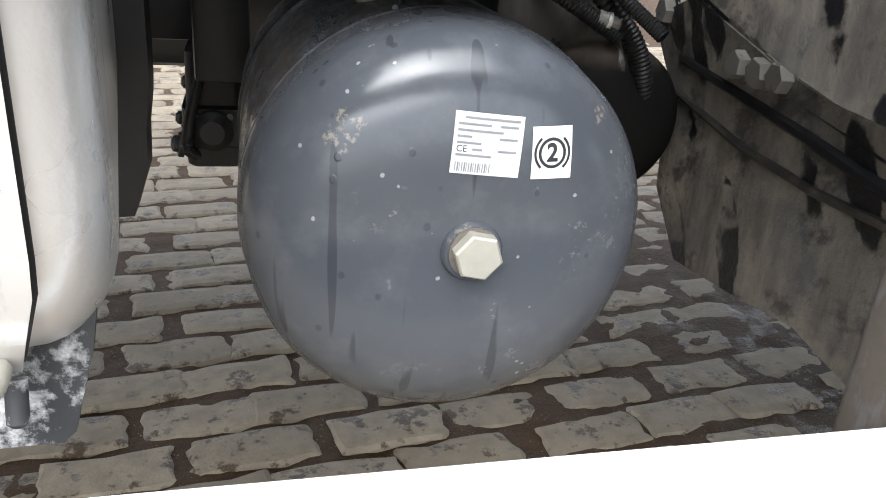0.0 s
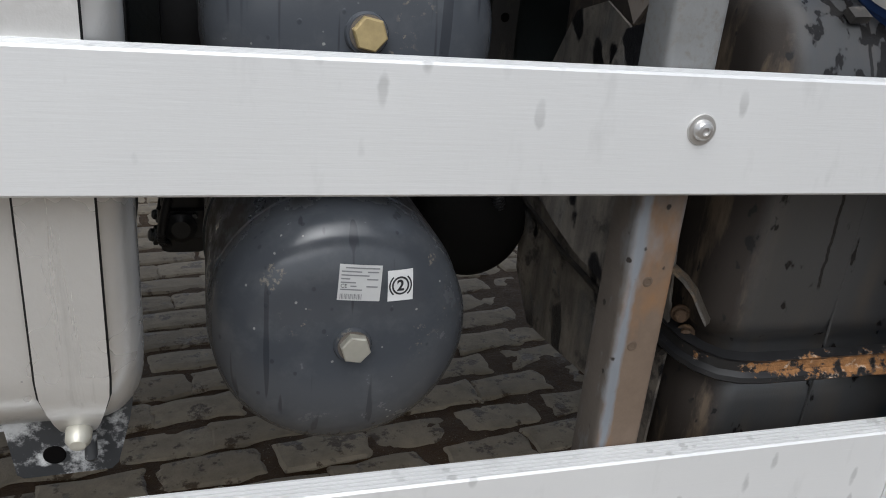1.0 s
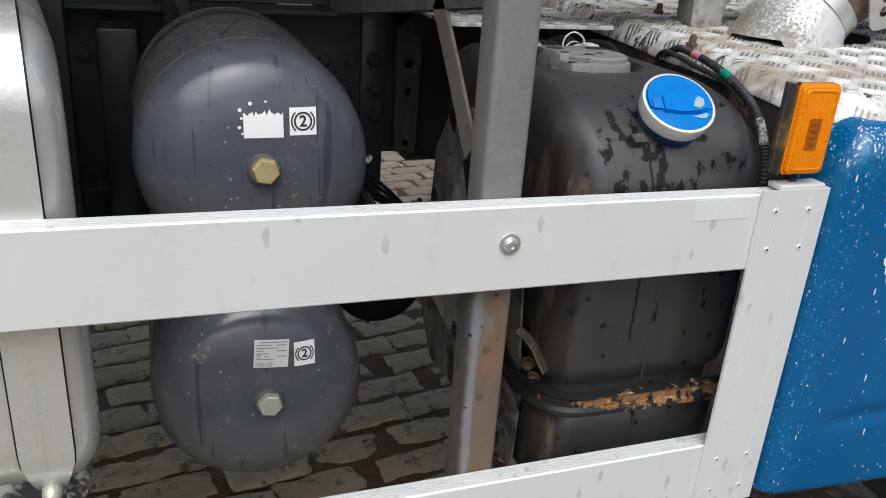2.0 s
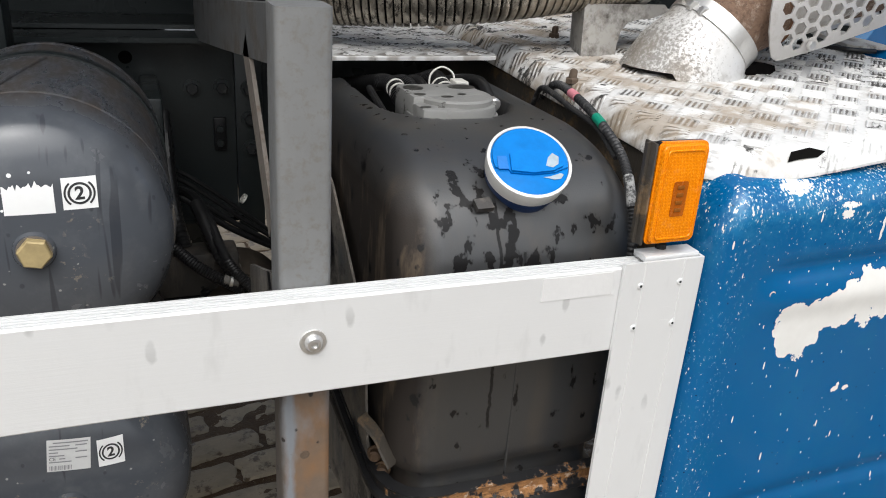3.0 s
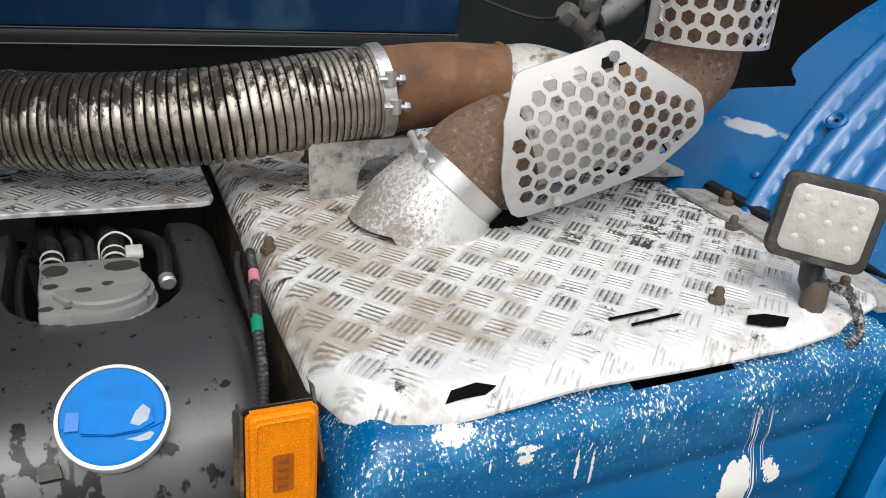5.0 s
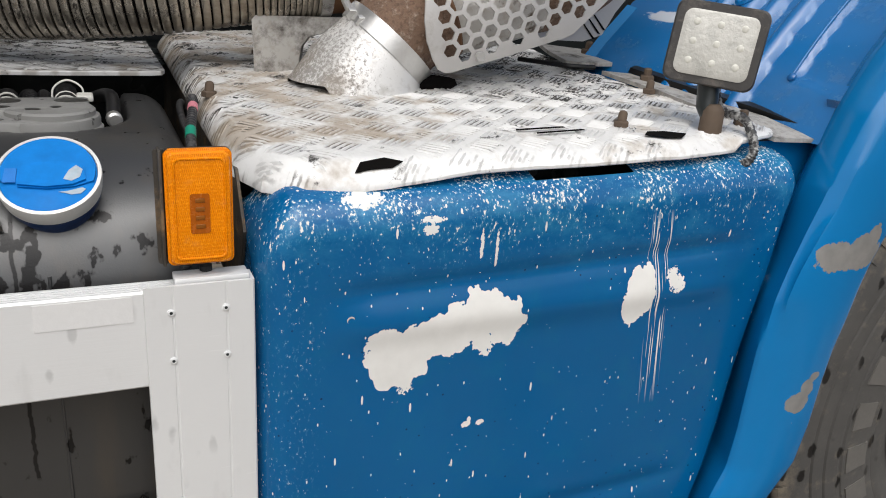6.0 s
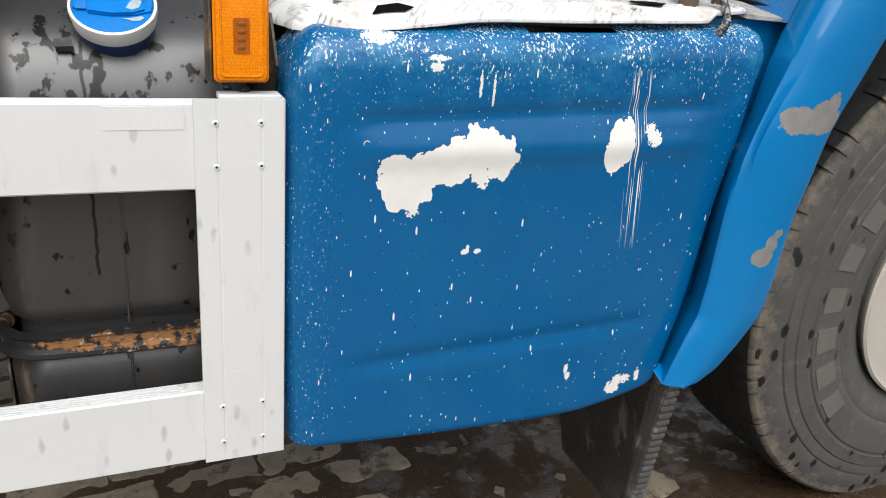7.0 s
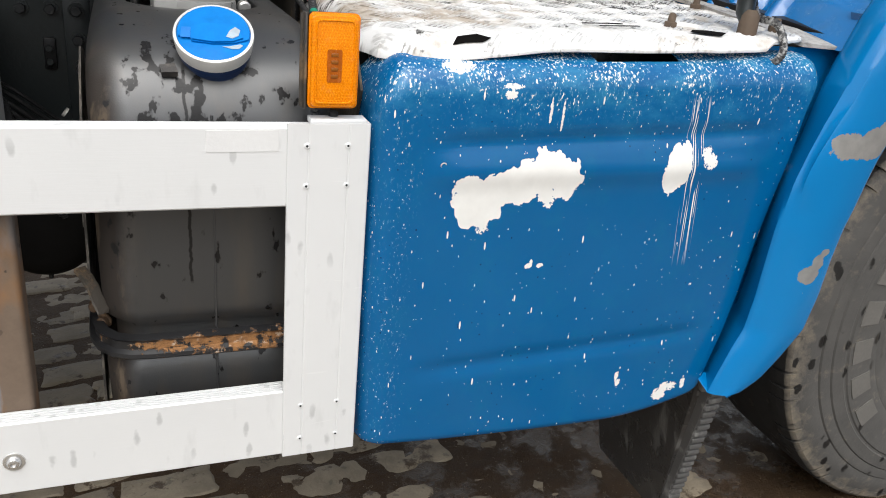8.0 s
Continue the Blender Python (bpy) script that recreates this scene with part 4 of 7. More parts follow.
rail("upper_rail", 0.8208, 0.918, 0.0050)
rail("lower_rail", 0.461, 0.562)
plate_line = [(0.877, 0.0), (0.8775, -0.004)]
for gx in (0.902, 0.950):
    plate_line += [(gx - 0.0014, -0.004), (gx - 0.0008, -0.0033), (gx + 0.0008, -0.0033), (gx + 0.0014, -0.004)]
plate_line += [(0.9745, -0.004), (0.976, -0.003), (0.976, 0.022), (0.9725, 0.022), (0.9725, -0.0008), (0.877, -0.0008)]
part("end_plate", loft([[Vector((x, y, z)) for x, y in plate_line[1:]] for z in (0.460, 0.922)]), M["rail"], guard, angle=20)
part("end_cap", box(0.905, 0.9722, 0.002, 0.024, 0.9195, 0.926, 0.001), M["rail"], guard)
for rx in (0.900, 0.949):
    for rz in (0.896, 0.847, 0.539, 0.487):
        rivet = part("rivet", lathe([(0, 0.0038), (0.0008, 0.0036), (0.0014, 0.0020), (0.0010, 0.0014), (0.0010, 0.0001)], (rx, -0.004, rz), (0, -1, 0), 14), M["rail"], guard)
        part("rivet_hole", lathe([(0, 0.0015), (0.0003, 0.0014), (0.0003, 0.0001)], (rx, -0.0051, rz), (0, -1, 0), 10), M["chassis"], rivet)
part("tape_mark", box(0.787, 0.868, -0.0006, 0.0, 0.889, 0.914), plain("old_tape", (0.625, 0.62, 0.61), 0.6, vary=0.08), guard)


def guard_bolt(x, z):
    washer = part("washer", lathe([(0, 0.0125), (0.0016, 0.012), (0.002, 0.006)], (x, 0, z), (0, -1, 0), 28), M["clamp"], guard)
    part("bolt_head", lathe([(0.002, 0.0085), (0.004, 0.0083), (0.0068, 0.006), (0.0074, 0.0034), (0.0048, 0.003), (0.0048, 0.0001)], (x, 0, z), (0, -1, 0), 28), M["steel"], washer)


guard_bolt(0.5595, 0.8765)
guard_bolt(0.557, 0.508)

# ---- post that carries the guard ----
post = thing("support_post", (0.559, 0.05, 0.50), "grey steel post with rusty lower half behind the side guard", "post")
for name, z0, z1, mat_ in (("upper_post", 0.868, 1.163, "post"), ("lower_post", 0.50, 0.868, "rusty_post")):
    line = rounded(0.535, 0.583, 0.0275, 0.075, 0.007, 4)
    part(name, loft([[Vector((x, y, z)) for x, y in line] for z in (z0, z1)]), M[mat_], post)
arm = loft([[Vector((x, y, z)) for x, z in ((0.537, top - h), (0.537, top), (0.581, top), (0.581, top - h))] for y, top, h in ((0.075, 1.160, 0.05), (0.45, 1.12, 0.06), (0.84, 1.085, 0.075))])
part("arm", arm, M["dark_post"], post, "dirty brown bracket arm")
def brace_line(y, z, half):
    """A sloping flat bar across the way from (0.080, 0.962) to (0.215, 1.100)."""
    n = Vector((-0.715, 0.70)) * half
    return [(y + n.x, z + n.y), (y - n.x, z - n.y)]


web = [p for y, z in ((0.080, 0.955), (0.150, 1.030), (0.222, 1.104)) for p in brace_line(y, z, 0.017)]
part("brace", slab([web[1], web[3], web[5], web[4], web[2], web[0]], 0.004, lambda u, v, w: Vector((0.537 + w, u, v))), M["dusty"], post, "mud-stained flat brace")
part("web", slab([(0.080, 0.700), (0.162, 0.705), (0.2125, 0.714), (0.2745, 0.730), (0.345, 0.750), (0.350, 0.800), (0.165, 0.870), (0.130, 0.935), (0.080, 0.950)], 0.005, lambda u, v, w: Vector((0.552 + w, u, v))), M["caked"], post, "mud-caked web plate behind the brace")
for bz in (0.669, 0.733):
    part("hole_rim", lathe([(0, 0.005), (0.0006, 0.0045), (0.0006, 0.003), (0.0002, 0.0025), (0.0002, 0.0001)], (0.557 + 0.006 * math.sin(bz * 90), 0.0275, bz), (0, -1, 0), 16), M["bolt_rust"], post, "small rusty hole")

# ---- air tanks ----
TR, TD = 0.1385, 0.082


def dome(r):
    return TD * (1 - (1 - min(r / TR, 1.0) ** 3.1) ** (1 / 3.1))


def on_dome(cx, cz, y0, bm, lift):
    """Lays a flat mesh, drawn in x and z, on the tank's front."""
    for v in bm.verts:
        v.co.y = y0 + dome(math.hypot(v.co.x - cx, v.co.z - cz)) - lift
    return bm


def sheet(x0, x1, z0, z1, n=8, ragged=0.0):
    bm = bmesh.new()
    rows = []
    for k in range(n + 1):
        row = []
        for i in range(n + 1):
            z = z0 + (z1 - z0) * k / n
            if ragged and k > n // 2:
                z -= ragged * (k - n // 2) / (n - n // 2) * (0.45 + 0.8 * noise.noise((i * 0.31, 3.1, 0.2)) + 0.5 * noise.noise((i * 0.9, 7.1, 0.2)))
            row.append(bm.verts.new((x0 + (x1 - x0) * i / n, 0, z)))
        rows.append(row)
    for a, b in zip(rows, rows[1:]):
        for i in range(n):
            bm.faces.new((a[i], a[i + 1], b[i + 1], b[i]))
    return bm


def ring_flat(cx, cz, r0, r1, a0=0.0, a1=360.0, n=32):
    bm = bmesh.new()
    ring = [[bm.verts.new((cx + r * math.cos(radians(a0 + (a1 - a0) * i / n)), 0, cz + r * math.sin(radians(a0 + (a1 - a0) * i / n)))) for r in (r0, r1)] for i in range(n + 1)]
    for a, b in zip(ring, ring[1:]):
        bm.faces.new((a[0], a[1], b[1], b[0]))
    return bm


def text_flat(body, size, cx, cz, turn=0.0, bold=0.0):
    """Letters of the built-in font as a flat mesh in x and z."""
    curve = bpy.data.curves.new("letters", "FONT")
    curve.body, curve.size, curve.align_x, curve.align_y, curve.offset = body, size, "CENTER", "CENTER", bold
    ob = bpy.data.objects.new("letters", curve)
    bm = bmesh.new()
    bm.from_mesh(ob.to_mesh())
    ob.to_mesh_clear()
    bpy.data.objects.remove(ob)
    c, s = math.cos(radians(turn)), math.sin(radians(turn))
    for v in bm.verts:
        x, y = v.co.x, v.co.y
        v.co = Vector((cx + x * c - y * s, 0, cz + x * s + y * c))
    return bm


def air_tank(cx, cz, y0, y1, nut, torn):
    label = "dark grey steel air tank with torn label and rusty drain plug" if torn else "dark grey steel air tank with printed label and drain plug"
    tank = thing("air_tank", (cx, (y0 + y1) / 2, cz - TR), label, "air tank", "air tanks under the chassis")
    front = [(dome(TR * k / 26), TR * k / 26) for k in range(27)]
    front = [(h + y0, r) for h, r in front]
    shell = [*front, (y0 + TD + 0.01, TR), (y0 + TD + 0.012, TR - 0.0015), (y0 + TD + 0.016, TR - 0.0015), (y0 + TD + 0.018, TR), (y1 - 0.10, TR), (y1 - 0.098, TR - 0.0015), (y1 - 0.094, TR - 0.0015), (y1 - 0.092, TR)]
    shell += [(y1 - TD + (TD - (TD * (1 - (1 - (k / 12) ** 2.6) ** (1 / 2.6)))), TR * k / 12) for k in range(12, -1, -1)]
    part("shell", lathe(shell, (cx, 0, cz), (0, 1, 0), 96, caps=False), M["tank"], tank, angle=30)
    part("weld_seam", tube([(cx + (TR + 0.0006) * math.cos(a), y, cz + (TR + 0.0006) * math.sin(a)) for a, y in ((radians(104 - 2 * k), y0 + TD + 0.02 + 0.02 * k) for k in range(10))], 0.0022, 8), M["tank"], tank)
    for y in (y0 + 0.30,):
        part("tension_band", lathe([(0, TR), (0, TR + 0.0025), (0.022, TR + 0.0025), (0.022, TR)], (cx, y, cz), (0, 1, 0), 96, caps=False), M["chassis"], tank, "thin black tension band")
    part("boss", lathe([(-0.004, 0.0200), (0.005, 0.0195), (0.008, 0.0178), (0.008, 0.001)], (cx + 0.003, y0 + 0.003, cz + 0.005), (0, -1, 0), 40), M["tank"], tank)
    plug = part("drain_plug", hexagon((cx + 0.004, y0 - 0.0055, cz + 0.0065), (0, -1, 0), 0.0156, 0.011, 0.2), M[nut], tank, "hexagonal zinc drain plug")
    part("seal_ring", lathe([(0, 0.0163), (0.0025, 0.0163), (0.0025, 0.010)], (cx + 0.0035, y0 - 0.0045, cz + 0.006), (0, -1, 0), 32), M["dusty"], plug, "dull brown seal ring")
    return tank


low = air_tank(0.322, 0.603, 0.168, 0.66, "nut", False)
high = air_tank(0.323, 0.908, 0.176, 0.66, "rusty_nut", True)
part("port_ring", lathe([(0, 0.0225), (0.0025, 0.0225), (0.0035, 0.0215), (0.0025, 0.0200), (-0.004, 0.0195)], (0.291, 0.345, 0.738), (-0.12, 0, 1), 32), M["nut"], low, "pale threaded port ring")


def brake_mark(tank, x0, z0, w, h, cx, cz, y0, turn=0.0):
    st = part("sticker", on_dome(cx, cz, y0, sheet(x0, x0 + w, z0, z0 + h), 0.0006), M["white"], tank, "white square sticker with the number 2")
    mx, mz = x0 + w / 2, z0 + h / 2
    part("circle", on_dome(cx, cz, y0, ring_flat(mx, mz, w * 0.275, w * 0.345), 0.0010), M["ink"], st)
    part("bracket_mark", on_dome(cx, cz, y0, ring_flat(mx, mz, w * 0.395, w * 0.455, 130, 230), 0.0010), M["ink"], st)
    part("bracket_mark", on_dome(cx, cz, y0, ring_flat(mx, mz, w * 0.395, w * 0.455, -50, 50), 0.0010), M["ink"], st)
    part("numeral", on_dome(cx, cz, y0, text_flat("2", w * 0.56, mx, mz - w * 0.01, bold=0.0005), 0.0010), M["ink"], st)


brake_mark(low, 0.3587, 0.6537, 0.0268, 0.0312, 0.322, 0.603, 0.168)
brake_mark(high, 0.356, 0.952, 0.031, 0.031, 0.323, 0.908, 0.176)
def turned(bm, cx, cz, degrees):
    """Turns a flat mesh, drawn in x and z, about a point."""
    c, s = math.cos(radians(degrees)), math.sin(radians(degrees))
    for v in bm.verts:
        x, z = v.co.x - cx, v.co.z - cz
        v.co.x, v.co.z = cx + x * c - z * s, cz + x * s + z * c
    return bm


lab = part("rating_label", on_dome(0.322, 0.603, 0.168, turned(sheet(0.309, 0.352, 0.6565, 0.6925), 0.33, 0.675, -5), 0.0006), M["label"], low, "pale printed label with unreadable lines")
for row, (a, b) in enumerate(((0.14, 0.94), (0.05, 0.52), (0.05, 0.70), (0.05, 0.26), (0.05, 0.40), (0.28, 0.42), (0.05, 0.56))):
    z = 0.6900 - row * 0.0036
    part("printed_line", on_dome(0.322, 0.603, 0.168, turned(sheet(0.309 + 0.043 * a, 0.309 + 0.043 * b, z - 0.0013, z, 6), 0.33, 0.675, -5), 0.0010), M["grey_ink"], lab)
    if row in (1, 3, 5):
        part("printed_line", on_dome(0.322, 0.603, 0.168, turned(sheet(0.337, 0.3485, z - 0.0013, z, 3), 0.33, 0.675, -5), 0.0010), M["grey_ink"], lab)
part("printed_mark", on_dome(0.322, 0.603, 0.168, turned(text_flat("CE", 0.0055, 0.3145, 0.6712), 0.33, 0.675, -5), 0.0010), M["ink"], lab)
for k in range(16):
    x = 0.3115 + k * 0.0014
    part("code_bar", on_dome(0.322, 0.603, 0.168, turned(sheet(x, x + (0.0006, 0.0009, 0.0004)[k % 3], 0.6580, 0.6635, 2), 0.33, 0.675, -5), 0.0010), M["grey_ink"], lab)
part("torn_label", on_dome(0.323, 0.908, 0.176, sheet(0.305, 0.349, 0.950, 0.983, 26, 0.011), 0.0006), M["white"], high, "remains of a torn white label")
for x, z, r in ((0.3015, 0.981, 0.0022), (0.3005, 0.962, 0.0020), (0.303, 0.972, 0.0016), (0.313, 0.988, 0.0022), (0.3035, 0.955, 0.0014), (0.330, 0.990, 0.0014)):
    part("label_scrap", on_dome(0.323, 0.908, 0.176, ring_flat(x, z, 0.0001, r, 0, 360, 7), 0.0006), M["white"], high, "scrap of the torn label")

# ---- silver fuel tank ----
fuel = thing("fuel_tank", (-0.35, 0.3, 0.58), "silver aluminium fuel tank with rounded corners and retaining strap", "fuel tank")


def fuel_shell(grow, x0, x1, y0, y1, z0, z1, r, ends):
    line = rounded(y0 - grow, y1 + grow, z0 - grow, z1 + grow, r + grow, 8)
    cy, cz = (y0 + y1) / 2, (z0 + z1) / 2
    rings = []
    for k in range(9):
        d = ends * (1 - math.sin(radians(90 * k / 8)))
        x = x1 - ends + ends * math.cos(radians(90 * k / 8))
        rings.append([Vector((x, cy + (y - cy) * (1 - d / (y1 - cy)), cz + (z - cz) * (1 - d / (z1 - cz)))) for y, z in line])
    rings.append([Vector((x0, y, z)) for y, z in line])
    for ring in rings[:-1]:
        for p in ring:
            p.x -= 0.14 * (p.y - 0.05)
    return loft(rings)


part("shell", fuel_shell(0.0, -1.0, 0.140, 0.032, 0.62, 0.601, 1.09, 0.075, 0.04), M["silver"], fuel)
for name, grow, x0, x1, mat_ in (("strap_liner", 0.003, 0.0590, 0.1130, "rubber"), ("retaining_strap", 0.007, 0.0608, 0.1112, "silver")):
    line = rounded(0.032 - grow, 0.62 + grow, 0.597 - grow, 1.09 + grow, 0.075 + grow, 8)
    part(name, loft([[Vector((0.086 + (x - 0.086) * (1 - 0.70 * max(0, 0.66 - z) / 0.07) - 0.14 * (y - 0.05), y, z)) for y, z in line] for x in (x0, x0 + 0.002, x1 - 0.002, x1)]), M[mat_], fuel, "wide aluminium retaining strap" if grow > 0.005 else "black rubber strap liner")
part("strap_bolt", lathe([(0, 0.010), (0.010, 0.0095), (0.015, 0.006), (0.016, 0.001)], (0.087, 0.045, 0.616), (0, -0.9, -0.3), 20), M["nut"], fuel)
part("bolt_thread", lathe([(0, 0.005), (0.02, 0.005), (0.022, 0.003)], (0.092, 0.062, 0.600), (0, -0.3, -1), 12), M["salt"], fuel)
foot = [(-0.06, 0.63), (0.126, 0.63), (0.122, 0.605), (0.110, 0.560), (0.104, 0.554), (0.036, 0.552), (0.031, 0.556), (0.026, 0.60), (-0.06, 0.60)]
part("foot_bracket", slab(foot, 0.004, lambda u, v, w: Vector((u, 0.076 + w, v))), M["salt"], fuel, "black foot bracket crusted with white salt")
part("bracket_hole", lathe([(0, 0.009), (0.0012, 0.008), (0.0012, 0.001)], (0.061, 0.076, 0.573), (0, -1, 0), 20), M["soot"], fuel)
part("rear_band", slab([(-0.02, 0.47), (0.070, 0.475), (0.0865, 0.525), (0.0885, 0.57), (0.0930, 0.60), (0.0945, 0.62), (0.0950, 0.665), (0.098, 1.085), (-0.02, 1.085)], 0.045, along_x(0.575, 0)), M["splashed"], fuel, "black carrier band, splashed with white salt")

# ---- black urea tank ----
urea = thing("urea_tank", (0.80, 0.34, 0.46), "black plastic urea tank with blue cap, wet blots and steel strap", "tank")


UX0, UX1, UY0, UY1, UR = 0.664, 0.950, 0.058, 0.535, 0.045


def urea_rim(s, t):
    """A place on the unit square's grid, moved so that the square's rim becomes the tank's round-cornered outline."""
    ha, hb = (UX1 - UX0) / 2, (UY1 - UY0) / 2
    m = max(abs(s), abs(t), 1e-9)
    x, y, k = ha * abs(s) / m, hb * abs(t) / m, 1.0
    if x > ha - UR and y > hb - UR:
        lo, hi = 0.5, 1.0
        for _ in range(24):
            k = (lo + hi) / 2
            out = math.hypot(max(0.0, k * x - ha + UR), max(0.0, k * y - hb + UR)) > UR
            lo, hi = (lo, k) if out else (k, hi)
    return (UX0 + UX1) / 2 + k * ha * s, (UY0 + UY1) / 2 + k * hb * t


def soft_min(a, b, r):
    """The smaller of two, with a rounded meeting."""
    h = max(0.0, min(1.0, 0.5 + 0.5 * (b - a) / r))
    return b + (a - b) * h - r * h * (1 - h)


def urea_top(x, y):
    """Height of the tank's top: a sloping brow in front, rolled edges, and a pocket for the pump that is open to the back."""
    dx, dy = min(x - UX0, UX1 - x), min(y - UY0, UY1 - y)
    d = UR - math.hypot(max(0.0, UR - dx), max(0.0, UR - dy)) if dx < UR and dy < UR else min(dx, dy)
    z = min(1.012, 0.922 + 0.0939 * (1 - math.exp(-max(0.0, y - 0.06) / 0.055)))
    roll = 0.042
    z -= roll - math.sqrt(max(0.0, roll * roll - max(0.0, roll - d) ** 2))
    u, v = x - 0.800, y - 0.338
    gap = (math.hypot(u, v) if v < 0 else abs(u)) - 0.090
    return soft_min(z, 0.930 + max(-0.01, gap + 0.012) * 7.0, 0.014)


def urea_body():
    n = 76
    bm = bmesh.new()
    grid = [[urea_rim(2 * i / n - 1, 2 * j / n - 1) for i in range(n + 1)] for j in range(n + 1)]
    top = [[bm.verts.new((x, y, max(0.875, urea_top(x, y)))) for x, y in row] for row in grid]
    for j in range(n):
        for i in range(n):
            bm.faces.new((top[j][i], top[j][i + 1], top[j + 1][i + 1], top[j + 1][i]))
    ring = [(0, i) for i in range(n)] + [(j, n) for j in range(n)] + [(n, i) for i in range(n, 0, -1)] + [(j, 0) for j in range(n, 0, -1)]
    cx, cy = (UX0 + UX1) / 2, (UY0 + UY1) / 2
    last = [top[j][i] for j, i in ring]
    for z, d in ((0.872, 0.0), (0.80, -0.001), (0.72, -0.001), (0.668, 0.0), (0.652, 0.003), (0.640, 0.014), (0.604, 0.014), (0.595, 0.004), (0.575, 0.0), (0.48, 0.004), (0.465, 0.012), (0.455, 0.03)):
        row = []
        for j, i in ring:
            x, y = grid[j][i]
            row.append(bm.verts.new((cx + (x - cx) * (1 - d / (UX1 - cx)), cy + (y - cy) * (1 - d / (UY1 - cy)), min(z, last[len(row)].co.z - 0.0005))))
        for k in range(len(row)):
            q = (k + 1) % len(row)
            bm.faces.new((last[k], last[q], row[q], row[k]))
        last = row
    bm.faces.new(last)
    return bm


part("body", urea_body(), M["plastic"], urea, angle=60)
part("mould_seam", tube([(0.800, 0.0575, 0.48), (0.800, 0.0575, 0.70), (0.800, 0.0575, 0.87), (0.800, 0.064, 0.915)], 0.0016, 6), M["plastic"], urea)
CA = Vector((-0.08, -0.60, 0.80)).normalized()
CO = Vector((0.807, 0.091, 1.006))
neck = part("filler_neck", lathe([(-0.055, 0.036), (-0.040, 0.039), (-0.030, 0.040), (-0.028, 0.042), (-0.020, 0.042), (-0.018, 0.038)], CO, CA, 48), M["dark_cap"], urea, "dark blue filler neck")
part("cap_ring", lathe([(-0.019, 0.0440), (-0.003, 0.0462), (0.0, 0.0456), (0.0005, 0.0425), (-0.003, 0.042)], CO, CA, 64), M["ring"], urea, "white metal cap ring")
cap = part("cap", lathe([(-0.01, 0.0420), (-0.001, 0.0418), (0.0005, 0.039), (0.0, 0.0001)], CO, CA, 64), M["cap"], urea, "round bright blue filler cap")
ca, cb, _ = frame_of(CA)
raised = [(0.0405 * math.cos(radians(a)), 0.0405 * math.sin(radians(a))) for a in range(-14, 195, 9)]
part("flap", slab([*raised, (-0.026, -0.0115), (-0.024, -0.016), (0.0, -0.0185), (0.024, -0.016)], -0.0022, lambda u, v, w: CO - ca * u + cb * v + CA * (0.0006 - w)), M["cap"], cap, "hinged upper flap of the cap")
part("grip", slab([(-0.024, -0.015), (-0.022, 0.006), (-0.010, 0.010), (0.014, 0.011), (0.030, 0.006), (0.033, -0.010), (0.022, -0.0155), (0.0, -0.018)], -0.0028, lambda u, v, w: CO - ca * u + cb * v + CA * (0.0026 - w)), M["cap"], cap, "raised finger grip")
# thin slab in a darker cap blue, standing in for the notch's shade
part("finger_notch", slab([(-0.037, -0.012), (-0.036, 0.004), (-0.026, 0.004), (-0.026, -0.012)], -0.0008, lambda u, v, w: CO - ca * u + cb * v + CA * (0.0030 - w)), M["notch"], cap, "finger notch drawn as a slightly darker blue patch")
part("worn_spot", slab([(0.010, -0.0215), (0.018, -0.0205), (0.030, -0.0165), (0.033, -0.0185), (0.029, -0.0235), (0.021, -0.0245), (0.015, -0.0225)], -0.0005, lambda u, v, w: CO - ca * u + cb * v + CA * (0.0008 - w)), M["worn_spot"], cap, "pale worn spot on the cap")
part("worn_spot", slab([(0.014, -0.010), (0.018, 0.000), (0.024, 0.006), (0.030, 0.001), (0.028, -0.008), (0.021, -0.0125)], -0.0003, lambda u, v, w: CO - ca * u + cb * v + CA * (0.0056 - w)), M["worn_spot"], cap, "pale worn spot on the cap")
part("latch", slab([(-0.010, -0.006), (0.008, -0.008), (0.011, 0.004), (-0.006, 0.007)], 0.008, lambda u, v, w: CO + ca * (u + 0.050) + cb * (v - 0.036) + CA * (-0.030 + w)), M["dust_black"], urea, "dusty cap latch")

# pump lid in the tank's pocket, with its pipes
pump = part("pump_lid", lathe([(-0.06, 0.054), (-0.002, 0.056), (0.002, 0.055), (0.003, 0.051), (0.0035, 0.001)], (0.803, 0.305, 1.018), (0, 0, 1), 48), M["pump"], urea, "grey round pump lid with damp spots")
part("lid_block", box(0.746, 0.848, 0.292, 0.366, 0.985, 1.030, 0.005), M["pump"], pump)
part("lid_corner", box(0.747, 0.800, 0.256, 0.300, 0.960, 1.022, 0.004), M["pump"], pump)
part("lid_top", lathe([(0, 0.048), (0.006, 0.048), (0.0085, 0.045), (0.009, 0.001)], (0.806, 0.305, 1.0205), (0, 0, 1), 48), M["pump"], pump)
part("lid_rim", lathe([(0, 0.056), (0.002, 0.0585), (0.005, 0.0585), (0.007, 0.056)], (0.803, 0.305, 1.002), (0, 0, 1), 48, caps=False), M["pump"], pump)


def damp(x, y, a, b, z, seed):
    """A flat blot with an uneven rim."""
    ring = [(x + a * math.cos(radians(12 * k)) * (1 + 0.14 * noise.noise((k * 0.5, seed, 1))), y + b * math.sin(radians(12 * k)) * (1 + 0.14 * noise.noise((k * 0.5, seed, 5)))) for k in range(30)]
    return slab(ring, 0.0004, lambda u, v, w: Vector((u, v, z - w)))


